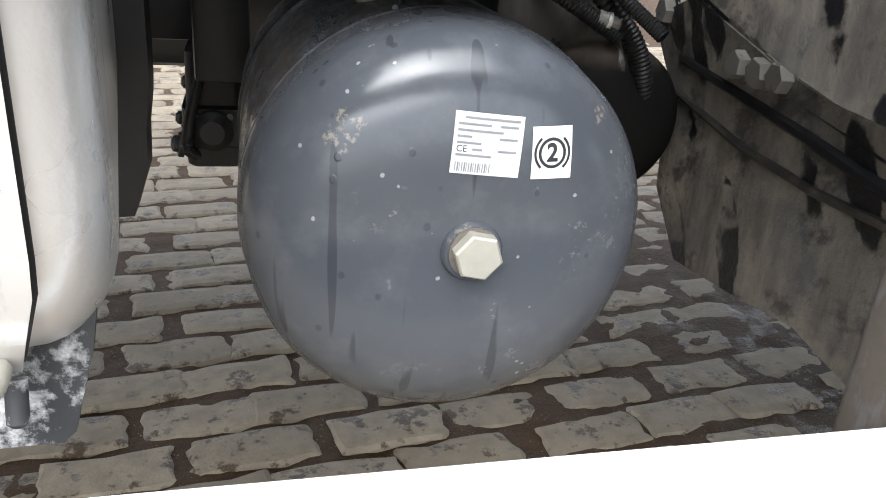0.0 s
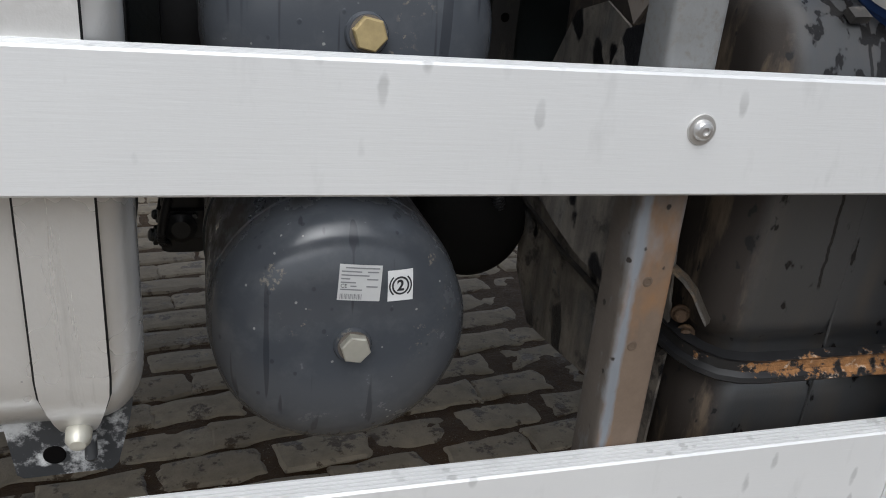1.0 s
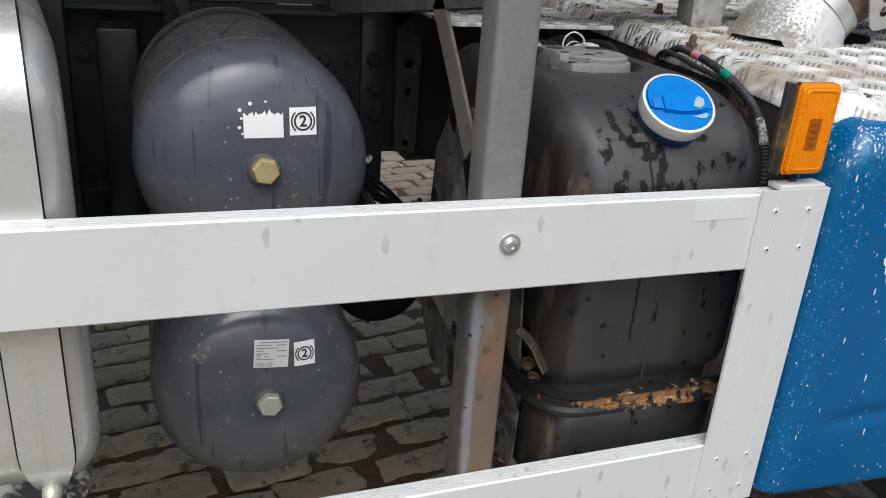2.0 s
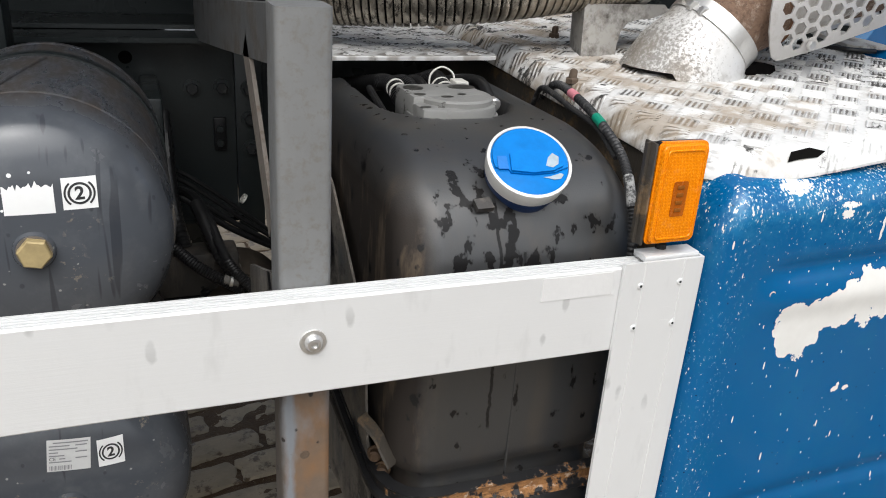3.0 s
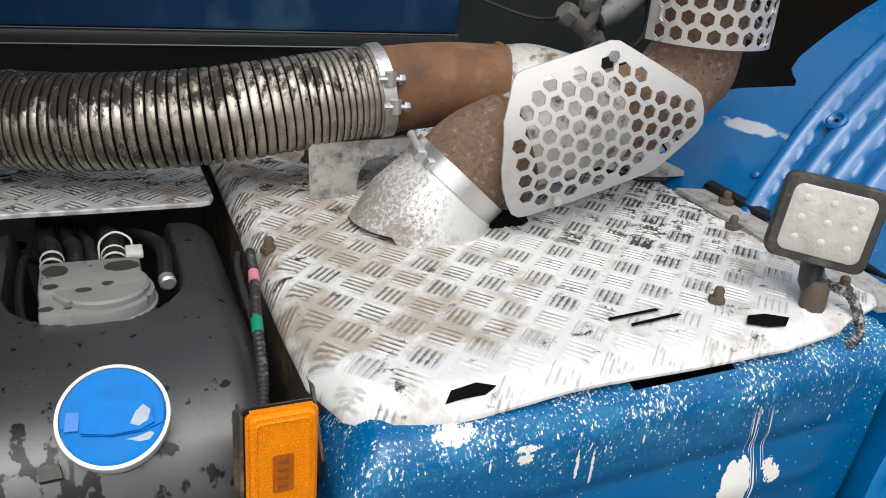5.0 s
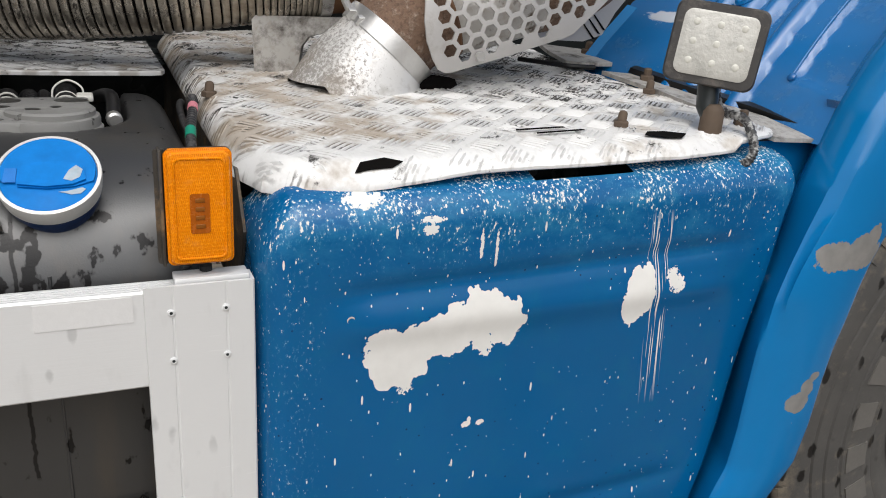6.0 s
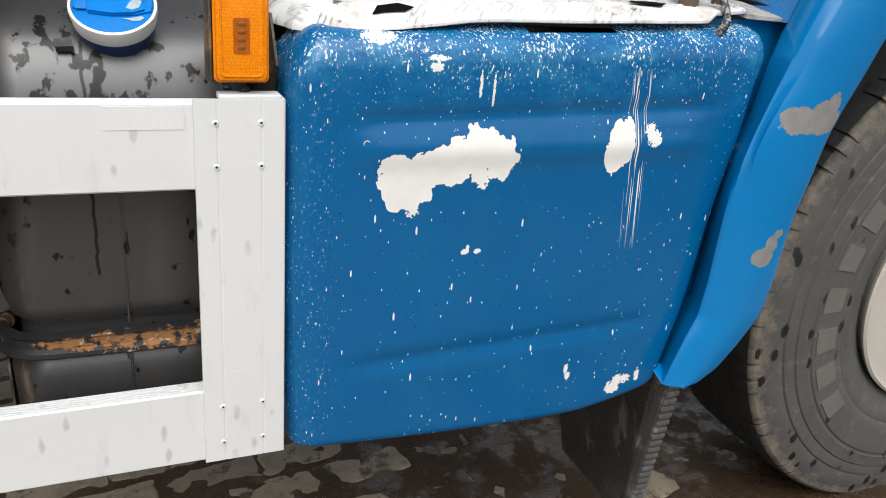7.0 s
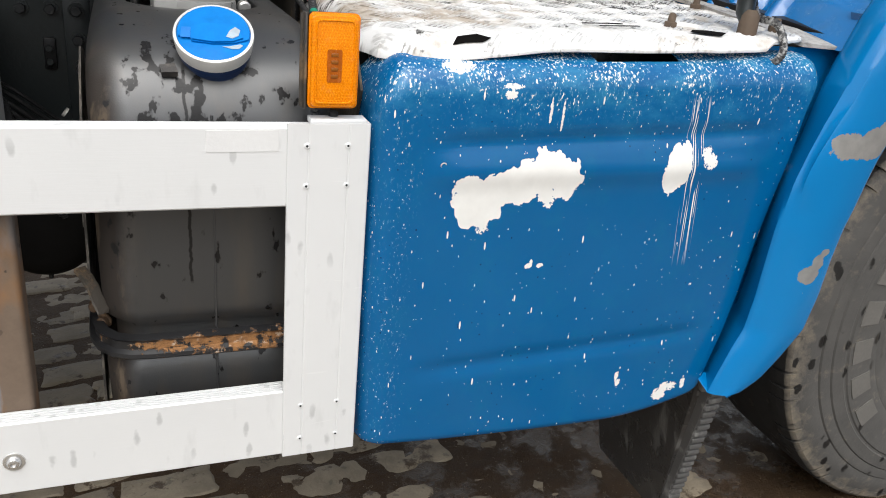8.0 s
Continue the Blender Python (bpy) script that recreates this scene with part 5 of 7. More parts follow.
for k, (x, y, a, b, z) in enumerate(((0.762, 0.340, 0.013, 0.014, 1.0305), (0.828, 0.340, 0.018, 0.013, 1.0305), (0.758, 0.302, 0.0075, 0.006, 1.0305), (0.789, 0.289, 0.008, 0.0048, 1.0300), (0.812, 0.299, 0.0058, 0.0042, 1.0305), (0.754, 0.268, 0.007, 0.005, 1.0225))):
    part("damp_spot", damp(x, y, a, b, z, k * 3.1), M["damp"], pump, "dark damp spot")
for k, (x, x2, r, y2) in enumerate(((0.757, 0.742, 0.011, 0.62), (0.781, 0.765, 0.0085, 0.62), (0.797, 0.785, 0.007, 0.60), (0.822, 0.815, 0.0125, 0.60), (0.8735, 0.835, 0.0085, 0.56))):
    y0 = 0.37 if k < 4 else 0.34
    pipe = part("urea_pipe", tube([(x, y0, 1.008), (x, y0 + 0.05, 1.018 + 0.002 * k), ((x + x2) / 2, 0.47, 1.010), (x2, y2, 0.975)], (lambda f, r=r, k=k: r + (0.0009 if k in (0, 1, 3) and int(f * 60) % 2 else 0.0)), 12, 61), M["rubber"], urea, "black rubber pipe")
    if k in (0, 3):
        for dy in (0.012, 0.026):
            part("pipe_clip", lathe([(0, r + 0.0005), (0, r + 0.0018), (0.0028, r + 0.0018), (0.0028, r + 0.0005)], (x, y0 + dy, 1.0125 + 0.2 * dy), (0, 1, 0.2), 20, caps=False), M["cream"], pipe, "cream plastic band")
    if k == 4:
        part("ferrule", lathe([(0, 0.0095), (0.010, 0.0095), (0.012, 0.007), (0.012, 0.001)], (x, y0 + 0.002, 1.008), (0.1, -0.9, -0.1), 12), M["clamp"], pipe, "zinc pipe ferrule")
part("hose_clip", tube([(0.806, 0.400, 1.012), (0.808, 0.402, 1.034), (0.824, 0.404, 1.044), (0.840, 0.402, 1.036), (0.842, 0.398, 1.022)], 0.0013, 8, 24), M["cream"], urea, "cream wire hose clip")
part("clip_tag", box(0.834, 0.853, 0.372, 0.398, 1.022, 1.030, 0.002), M["cream"], urea, "cream plastic tag")
part("pipe_loop", tube([(0.745, 0.300, 0.985), (0.728, 0.315, 0.988), (0.724, 0.36, 1.004), (0.728, 0.42, 1.012), (0.738, 0.44, 1.0)], 0.005, 10, 18), M["rubber"], urea)

# strap round the tank
strap = part("tank_strap", loft([[Vector((x, y, z)) for x, y, z in ((px, py, 0.607 + dz), (px + nx * 0.014, py + ny * 0.014, 0.608 + dz), (px + nx * 0.017, py + ny * 0.017, 0.611 + dz), (px + nx * 0.016, py + ny * 0.016, 0.616 + dz), (px + nx * 0.010, py + ny * 0.010, 0.620 + dz), (px + nx * 0.010, py + ny * 0.010, 0.630 + dz), (px + nx * 0.013, py + ny * 0.013, 0.634 + dz), (px, py, 0.637 + dz))] for px, py, nx, ny, dz in
    ((0.661, 0.53, -1, 0, 0.055), (0.661, 0.30, -1, 0, 0.03), (0.661, 0.12, -1, 0, 0.004), (0.663, 0.095, -0.97, -0.2, 0.002), (0.670, 0.076, -0.85, -0.5, 0.001), (0.681, 0.063, -0.6, -0.8, 0.0), (0.696, 0.0555, -0.25, -0.95, 0.0), (0.715, 0.0525, 0, -1, 0.0), (0.80, 0.0525, 0, -1, -0.001), (0.951, 0.0525, 0, -1, -0.002))]), M["strap"], urea, "black steel strap with orange rust")
for x, y, z in ((0.676, 0.134, 0.634), (0.668, 0.138, 0.655)):
    nut_ = part("strap_bolt", lathe([(0, 0.0070), (0.008, 0.0070), (0.010, 0.005), (0.0105, 0.001)], (x - 0.012, y - 0.030, z), (-0.45, -0.9, 0.05), 20), M["brown_bolt"], urea, "round rusty strap bolt")
    part("bolt_washer", lathe([(0, 0.0100), (0.002, 0.0095), (0.002, 0.007)], (x - 0.0115, y - 0.029, z), (-0.45, -0.9, 0.05), 20), M["brown_bolt"], nut_)
part("strap_end", loft([[Vector(c) + Vector(d) for d in ((0.006, 0.006, 0.003), (-0.006, -0.004, 0.004), (-0.007, -0.005, 0.0), (0.005, 0.005, -0.002))] for c in ((0.640, 0.112, 0.704), (0.648, 0.100, 0.697), (0.655, 0.090, 0.687), (0.660, 0.081, 0.673), (0.666, 0.074, 0.660))]), M["old_rust"], urea, "bent muddy strap end")

# dirty carrier sheet on the tank's inner side
carrier = thing("tank_carrier", (0.63, 0.36, 0.46), "mud-caked black carrier sheet bolted beside the urea tank", "bracket")
part("lower_sheet", slab([(0.5615, 0.625), (0.547, 0.514), (0.480, 0.450), (0.365, 0.4645), (0.268, 0.480), (0.188, 0.468), (0.125, 0.470), (0.120, 0.602), (0.206, 0.604), (0.279, 0.601), (0.392, 0.606), (0.551, 0.631)], 0.003, lambda u, v, w: Vector((0.656 + w, u, v))), M["caked"], carrier)
part("middle_sheet", slab([(0.551, 0.633), (0.392, 0.608), (0.279, 0.603), (0.206, 0.606), (0.120, 0.604), (0.120, 0.662), (0.227, 0.672), (0.286, 0.679), (0.3516, 0.690), (0.4316, 0.711), (0.514, 0.733), (0.600, 0.700)], 0.003, lambda u, v, w: Vector((0.654 - 0.12 * max(0.0, v - 0.62) + w, u, v))), M["caked"], carrier)
part("upper_sheet", slab([(0.120, 0.660), (0.227, 0.669), (0.286, 0.676), (0.3516, 0.6875), (0.4316, 0.7085), (0.514, 0.730), (0.500, 0.84), (0.44, 0.92), (0.36, 0.94), (0.30, 0.92), (0.14, 0.80)], 0.003, lambda u, v, w: Vector((0.648 + w, u, v))), M["caked"], carrier)
part("fold", tube([(0.653, 0.120, 0.603), (0.653, 0.206, 0.605), (0.653, 0.279, 0.602), (0.653, 0.392, 0.607), (0.653, 0.551, 0.632)], 0.0045, 8), M["dirty"], carrier)
for y, z in ((0.412, 0.683), (0.377, 0.682), (0.346, 0.684), (0.568, 0.711)):
    bolt = part("carrier_bolt", hexagon((0.647, y, z), (-1, 0, 0), 0.014, 0.013, y * 9), M["pale_nut"], carrier, "mud-grey bolt")
    part("washer", lathe([(0, 0.018), (0.003, 0.017), (0.003, 0.01)], (0.649, y, z), (-1, 0, 0), 20), M["caked"], bolt)

# ---- chassis ----
chassis = thing("chassis_frame", (1.0, 0.9, 0.66), "black painted chassis frame rails with bolts and cross members", "chassis")
sec = [(0.85, 0.665), (0.85, 1.014), (0.775, 1.014), (0.775, 1.022), (0.858, 1.022), (0.858, 0.657), (0.775, 0.657), (0.775, 0.665)]
sec = [(y, z + (0.04 if z < 0.8 else 0)) for y, z in sec]
part("near_rail", loft([[Vector((x, y, z)) for y, z in sec] for x in (-1.6, 0.60)]), M["chassis"], chassis)
part("near_rail", loft([[Vector((x, y, z + (0.04 if z < 0.8 else 0))) for y, z in sec] for x in (0.68, 3.2)]), M["chassis"], chassis)
part("far_rail", loft([[Vector((x, 2.40 - y, z)) for y, z in sec] for x in (-1.6, 3.2)]), M["chassis"], chassis)
part("rail_joint", box(0.60, 0.68, 0.845, 0.865, 0.735, 1.02, 0.002), M["chassis"], chassis)
part("subframe", box(-1.6, 1.40, 1.00, 1.16, 1.0225, 1.20, 0.01), M["chassis"], chassis)
part("floor_sheet", box(-1.8, 1.42, 0.87, 1.59, 1.2005, 1.2115), M["chassis"], chassis)
for x in (-0.55, 0.5, 1.5):
    part("cross_member", box(x, x + 0.09, 0.858, 1.542, 0.76, 0.98, 0.01), M["chassis"], chassis)
part("cross_bar", box(0.40, 0.635, 0.715, 0.80, 0.580, 0.612, 0.004), M["chassis"], chassis)
part("hanger", box(0.132, 0.195, 0.66, 0.80, 0.60, 1.0, 0.006), M["rubber"], chassis)
part("hanger", box(0.44, 0.47, 0.66, 0.84, 0.66, 0.95, 0.006), M["chassis"], chassis)
# added filler that keeps light off the cross members behind the rail
part("top_cover", box(-1.6, 1.40, 0.862, 0.998, 1.0235, 1.031), M["chassis"], chassis, "added black filler strip closing the gap behind the frame rail")
part("cable_tray", box(-1.6, 0.19, 0.800, 0.842, 0.622, 0.696, 0.006), M["rubber"], chassis, "black tray below the frame rail")
part("drive_housing", box(0.25, 0.575, 1.15, 1.45, 0.42, 0.80, 0.05), M["chassis"], chassis, "black housing between the frame rails")
part("centre_beam", box(-1.4, 0.50, 1.15, 1.32, 0.515, 0.80, 0.03), M["chassis"], chassis)
part("upright", box(0.235, 0.275, 0.62, 0.70, 1.02, 1.22, 0.006), M["chassis"], chassis)
part("frame_plate", box(0.600, 0.648, 0.836, 0.8485, 0.645, 1.012, 0.002), M["chassis"], chassis, "black upright plate bolted to the frame")
for x, z, y in ((0.527, 0.925, 0.85), (0.578, 0.925, 0.85), (0.40, 0.925, 0.85), (0.20, 0.93, 0.85), (0.10, 0.93, 0.85), (0.02, 0.86, 0.85), (0.624, 0.925, 0.836), (0.624, 0.870, 0.836), (0.625, 0.816, 0.836)):
    bolt = part("frame_bolt", hexagon((x, y - 0.003, z), (0, -1, 0), 0.0105, 0.012, x * 7), M["dark_bolt"], chassis)
    part("washer", lathe([(0, 0.015), (0.004, 0.015), (0.004, 0.01)], (x, y, z), (0, -1, 0), 16), M["chassis"], bolt)
part("frame_hole", lathe([(0, 0.011), (0.001, 0.010), (0.001, 0.001)], (0.422, 0.85, 0.978), (0, -1, 0), 20), M["soot"], chassis)
hanger_ = part("pierced_bracket", slab([(0.666, 0.745), (0.712, 0.735), (0.716, 1.000), (0.690, 1.012), (0.664, 0.990)], 0.030, along_x(0.812, 0)), M["dirty"], chassis, "mud-splashed bracket with round holes")
for z, r in ((0.922, 0.009), (0.867, 0.008), (0.762, 0.007)):
    part("bracket_hole", lathe([(0, r), (0.0012, r * 0.9), (0.0012, 0.001)], (0.690, 0.812, z), (0, -1, 0), 16), M["soot"], hanger_)

valve = thing("brake_valve", (0.14, 0.75, 0.49), "black brake valve block hung below the chassis", "valve")
part("valve_body", loft([[Vector((0.150 + (x - 0.150) * k, 0.755 + (y - 0.755) * k, z)) for x, y in rounded(0.112, 0.190, 0.70, 0.81, 0.014, 4)] for z, k in ((0.486, 0.80), (0.490, 0.90), (0.512, 0.94), (0.515, 1.0), (0.560, 1.0), (0.563, 0.86), (0.625, 0.84))]), M["rubber"], valve)
for z, y, x, r, n in ((0.507, 0.735, 0.116, 0.014, 0.018), (0.536, 0.750, 0.118, 0.011, 0.014), (0.583, 0.740, 0.124, 0.010, 0.010)):
    port = part("valve_port", lathe([(0, r), (n * 0.4, r), (n * 0.45, r * 0.75), (n, r * 0.75), (n + 0.003, r * 0.4)], (x, y, z), (-1, -0.2, 0.15), 16), M["chassis"], valve)
    part("port_nut", hexagon((x - n * 0.3, y - n * 0.06, z), (-1, -0.2, 0.15), r * 1.15, n * 0.4), M["dark_bolt"], port)
part("valve_cap", lathe([(0, 0.024), (0.012, 0.024), (0.016, 0.020), (0.022, 0.014)], (0.148, 0.702, 0.536), (0, -1, 0), 24), M["rubber"], valve)
for x in (0.128, 0.168):
    part("cap_screw", hexagon((x, 0.699, 0.553), (0, -1, 0), 0.005, 0.006), M["dark_bolt"], valve)
part("valve_hose", tube([(0.128, 0.71, 0.500), (0.118, 0.69, 0.520), (0.128, 0.69, 0.575), (0.150, 0.70, 0.64)], lambda f: 0.0065 + 0.0009 * (int(f * 60) % 2), 10, 61), M["rubber"], valve, "short corrugated hose")
drum = thing("silencer_drum", (0.575, 0.60, 0.515), "black round drum with drain plug behind the air tanks", "drum")
part("drum_body", lathe([(0, 0.050), (0.008, 0.072), (0.022, 0.083), (0.040, 0.086), (0.185, 0.086), (0.197, 0.078), (0.202, 0.001)], (0.565, 0.495, 0.600), (0, 1, 0), 48), M["drum"], drum)
part("drum_band", lathe([(0, 0.086), (0, 0.089), (0.02, 0.089), (0.02, 0.086)], (0.565, 0.56, 0.600), (0, 1, 0), 48, caps=False), M["drum"], drum)
part("drum_drain", lathe([(0, 0.012), (0.006, 0.012), (0.008, 0.005), (0.026, 0.004), (0.028, 0.001)], (0.560, 0.57, 0.5135), (0, 0, -1), 14), M["chassis"], drum, "small drain pipe under the drum")
part("low_beam", box(0.42, 0.70, 0.70, 0.79, 0.452, 0.5785, 0.008), M["chassis"], chassis, "black beam below the frame")
for x in (0.648, 0.664):
    part("dried_run", tube([(x, 0.6985, 0.575), (x + 0.002, 0.6985, 0.53), (x, 0.6985, 0.475)], 0.002, 6, 12), M["pale_nut"], chassis, "pale dried run on the beam")

relay = thing("relay_valve", (0.50, 0.56, 0.68), "dark round-edged relay valve body above the air tank", "valve")
part("valve_housing", box(0.440, 0.562, 0.545, 0.600, 0.664, 0.735, 0.006), M["dirty"], relay)
part("housing_lip", box(0.436, 0.566, 0.540, 0.600, 0.652, 0.663, 0.003), M["rubber"], relay)

# ---- air lines near the frame ----
def cable(name, points, r, label, mat_="rubber", category="cable"):
    ob = thing(name, points[0], label, category)
    ribbed = category == "hose"
    part("sheath", tube(points, (lambda f: r * (1.0 + 0.14 * (int(f * 120) % 2))) if ribbed else r, 10, 121 if ribbed else 40), M[mat_], ob)
    return ob


cable("air_hose", [(0.47, 0.70, 0.92), (0.475, 0.62, 0.78), (0.50, 0.56, 0.69), (0.54, 0.55, 0.62), (0.60, 0.58, 0.55)], 0.010, "black air hose looping beside the air tank", category="hose")
cable("air_hose", [(0.45, 0.75, 0.90), (0.48, 0.62, 0.74), (0.525, 0.56, 0.66), (0.585, 0.56, 0.60), (0.62, 0.60, 0.52)], 0.012, "black ribbed air hose behind the air tank", category="hose")
cable("air_hose", [(0.40, 0.80, 0.75), (0.50, 0.64, 0.80), (0.54, 0.50, 0.74), (0.58, 0.45, 0.70)], 0.007, "thin black air hose beside the post", category="hose")
cable("air_hose", [(0.24, 0.70, 1.10), (0.245, 0.62, 1.02), (0.25, 0.66, 0.85)], 0.012, "black air hose dropping behind the air tank", category="hose")
cable("air_hose", [(0.36, 0.72, 0.80), (0.44, 0.60, 0.76), (0.50, 0.52, 0.725), (0.56, 0.50, 0.69)], 0.008, "black air hose clipped beside the air tank", category="hose")

cable("air_hose", [(0.505, 0.60, 0.80), (0.535, 0.52, 0.735), (0.572, 0.50, 0.690), (0.592, 0.50, 0.645), (0.615, 0.53, 0.590), (0.625, 0.58, 0.54)], 0.010, "glossy black corrugated hose beside the air tank", category="hose")
joint = thing("hose_connector", (0.545, 0.505, 0.70), "pale dusty hose connector beside the air tank", "connector")
part("connector_sleeve", tube([(0.534, 0.505, 0.7085), (0.556, 0.500, 0.7045)], 0.0085, 12), M["pale_nut"], joint)
part("connector_ring", lathe([(0, 0.0085), (0.001, 0.010), (0.005, 0.010), (0.006, 0.0085)], (0.541, 0.503, 0.7072), (0.98, -0.1, -0.18), 16, caps=False), M["clamp"], joint)
for k, (dx, dz, r) in enumerate(((0, 0, 0.005), (0.006, 0.014, 0.004), (-0.004, -0.012, 0.006), (0.010, 0.026, 0.004))):
    cable("cable_run", [(0.44 + dx, 0.78, 0.79 + dz), (0.50 + dx, 0.75, 0.765 + dz), (0.566 + dx, 0.745, 0.714 + dz), (0.637 + dx, 0.75, 0.664 + dz * 0.5), (0.70, 0.76, 0.62)], r, "thin black cable in a bundle beside the frame")
latch = thing("cable_clip", (0.57, 0.845, 0.84), "black clip bolted to the chassis rail", "clip")
part("clip_plate", box(0.561, 0.583, 0.840, 0.8495, 0.811, 0.872, 0.003), M["rubber"], latch)
for z in (0.852, 0.826):
    part("clip_bolt", hexagon((0.571, 0.838, z), (0, -1, 0), 0.007, 0.006, z * 9), M["chassis"], latch)
tie = thing("cable_tie", (0.597, 0.74, 0.755), "white cable tie round the cable bundle", "cable tie")
part("tie_band", lathe([(0, 0.007), (0, 0.009), (0.005, 0.009), (0.005, 0.007)], (0.594, 0.742, 0.752), (0.8, 0, -0.6), 20, caps=False), M["cream"], tie)

# ---- tread plate deck ----
deck = thing("tread_deck", (1.3, 0.3, 1.0), "bright aluminium tread plate deck with soot, dirt and bent edges", "deck plate")
DECK = [(0.970, 0.86), (0.970, 0.40), (0.970, 0.20), (0.974, 0.10), (0.993, 0.046), (1.030, 0.018), (1.10, 0.006), (1.23, 0.003), (1.35, -0.002), (1.46, -0.004), (1.56, 0.010), (1.625, 0.028), (1.638, 0.045), (1.620, 0.15), (1.608, 0.25), (1.602, 0.40), (1.63, 0.86)]


def inside(x, y, poly, margin=0.0):
    hit, far = False, 9.0
    for (ax, ay), (bx, by) in zip(poly, poly[1:] + poly[:1]):
        if (ay > y) != (by > y) and x < (bx - ax) * (y - ay) / (by - ay) + ax:
            hit = not hit
        t = max(0, min(1, ((x - ax) * (bx - ax) + (y - ay) * (by - ay)) / ((bx - ax) ** 2 + (by - ay) ** 2)))
        far = min(far, math.hypot(x - ax - t * (bx - ax), y - ay - t * (by - ay)))
    return far if margin < 0 else hit and far > margin


def deck_z(x, y, off=0.0):
    """Height of the bent plate: it rises to the back and front end, and its rim is rolled down."""
    e = inside(x, y, DECK, -1)
    drop = 0.028 if x < 1.03 else 0.014 if x < 1.55 else 0.004
    if 1.03 <= x < 1.2:
        drop = 0.028 - 0.014 * (x - 1.03) / 0.17
    z = 1.034 + 0.03 * (x - 1.2) + 0.05 * (y - 0.1) + 0.0025 * noise.noise((x * 7, y * 7, 1.0)) + 0.004 * noise.noise((x * 2.5, y * 2.5, 2.0))
    return z - drop * max(0.0, 1 - e / 0.026) ** 2 - off


def step_z(x, y, off=0.0):
    return 1.044 + 0.001 * noise.noise((x * 9, y * 9, 1.0)) - off


def deck_sheet(outline, height):
    """Plate as rings from its rim inwards, with its thickness."""
    fine = []
    for (ax, ay), (bx, by) in zip(outline, outline[1:] + outline[:1]):
        k = max(1, int(math.hypot(bx - ax, by - ay) / 0.012))
        fine += [(ax + (bx - ax) * i / k, ay + (by - ay) * i / k) for i in range(k)]
    cx, cy = sum(p[0] for p in fine) / len(fine), sum(p[1] for p in fine) / len(fine)
    def ring(s, off=0.0):
        return [Vector((cx + (x - cx) * s, cy + (y - cy) * s, height(cx + (x - cx) * s, cy + (y - cy) * s, off + 0.0012 * noise.noise((x * 60, y * 60, 5.0)) * (s == 1.0)))) for x, y in fine]
    return loft([ring(0.93, 0.005), ring(0.97, 0.005), ring(0.998, 0.006), ring(1.0, 0.004), ring(1.0, 0.001), ring(0.995), ring(0.985), ring(0.97), ring(0.955), ring(0.94), ring(0.85), ring(0.7), ring(0.5), ring(0.3), ring(0.02)])


part("plate", deck_sheet(DECK, deck_z), M["tread"], deck, angle=25)


def tread_bars(outline, height, pitch, margin, origin, skip=()):
    """Raised bars in fives, turned a quarter from one square to the next, the squares set cornerwise on the plate."""
    bm = bmesh.new()
    xs, ys = [p[0] for p in outline], [p[1] for p in outline]
    ex, ey = math.cos(radians(42.5)), math.sin(radians(42.5))
    for i in range(-28, 29):
        for j in range(-28, 29):
            mx, my = origin[0] + pitch * (i * ex - j * ey), origin[1] + pitch * (i * ey + j * ex)
            if not (min(xs) - pitch < mx < max(xs) + pitch and min(ys) - pitch < my < max(ys) + pitch):
                continue
            ux, uy = (ex, ey) if (i + j) % 2 == 0 else (-ey, ex)
            vx, vy = -uy, ux
            for k in range(5):
                o = (k - 2) * pitch * 0.175
                half, wide = pitch * 0.41, pitch * 0.038
                bx, by = mx + vx * o, my + vy * o
                if not inside(bx, by, outline, margin) or any(math.hypot(bx - a, by - b) < r for a, b, r in skip):
                    continue
                while not all(inside(mx + ux * a + vx * o, my + uy * a + vy * o, outline, margin) for a in (-half, half)):
                    half *= 0.75
                pts = [(-half, 0, 0), (-half * 0.6, -wide, 0), (half * 0.6, -wide, 0), (half, 0, 0), (half * 0.6, wide, 0), (-half * 0.6, wide, 0), (-half * 0.62, 0, 0.0015), (half * 0.62, 0, 0.0015)]
                v = [bm.verts.new((mx + ux * a + vx * (b + o), my + uy * a + vy * (b + o), height(mx + ux * a + vx * (b + o), my + uy * a + vy * (b + o)) + h + 0.0003)) for a, b, h in pts]
                for f in ((0, 1, 6), (1, 2, 7, 6), (2, 3, 7), (3, 4, 7), (4, 5, 6, 7), (5, 0, 6)):
                    bm.faces.new([v[q] for q in f])
    return bm


tagged(part("tread_pattern", tread_bars(DECK, deck_z, 0.0414, 0.003, (1.146, 0.188), ((1.20, 0.38, 0.085), (1.082, 0.020, 0.032), (1.105, 0.020, 0.028), (1.455, 0.027, 0.034), (1.30, 0.074, 0.02), (1.32, 0.072, 0.022), (1.34, 0.072, 0.022))), M["tread_top"], deck, smooth=False), "raised bars in groups of five", kind="stuff")
for x, y in ((0.986, 0.330), (1.430, 0.078), (1.588, 0.235), (1.10, 0.60)):
    z = deck_z(x, y)
    bolt = part("deck_bolt", lathe([(0.0, 0.0060), (0.013, 0.0056), (0.0155, 0.004), (0.0165, 0.001)], (x, y, z + 0.003), (0.1, 0, 1), 10), M["bolt_rust"], deck, "rusted bolt end")
    part("deck_nut", hexagon((x, y, z), (0, 0, 1), 0.0095, 0.007), M["bolt_rust"], bolt)


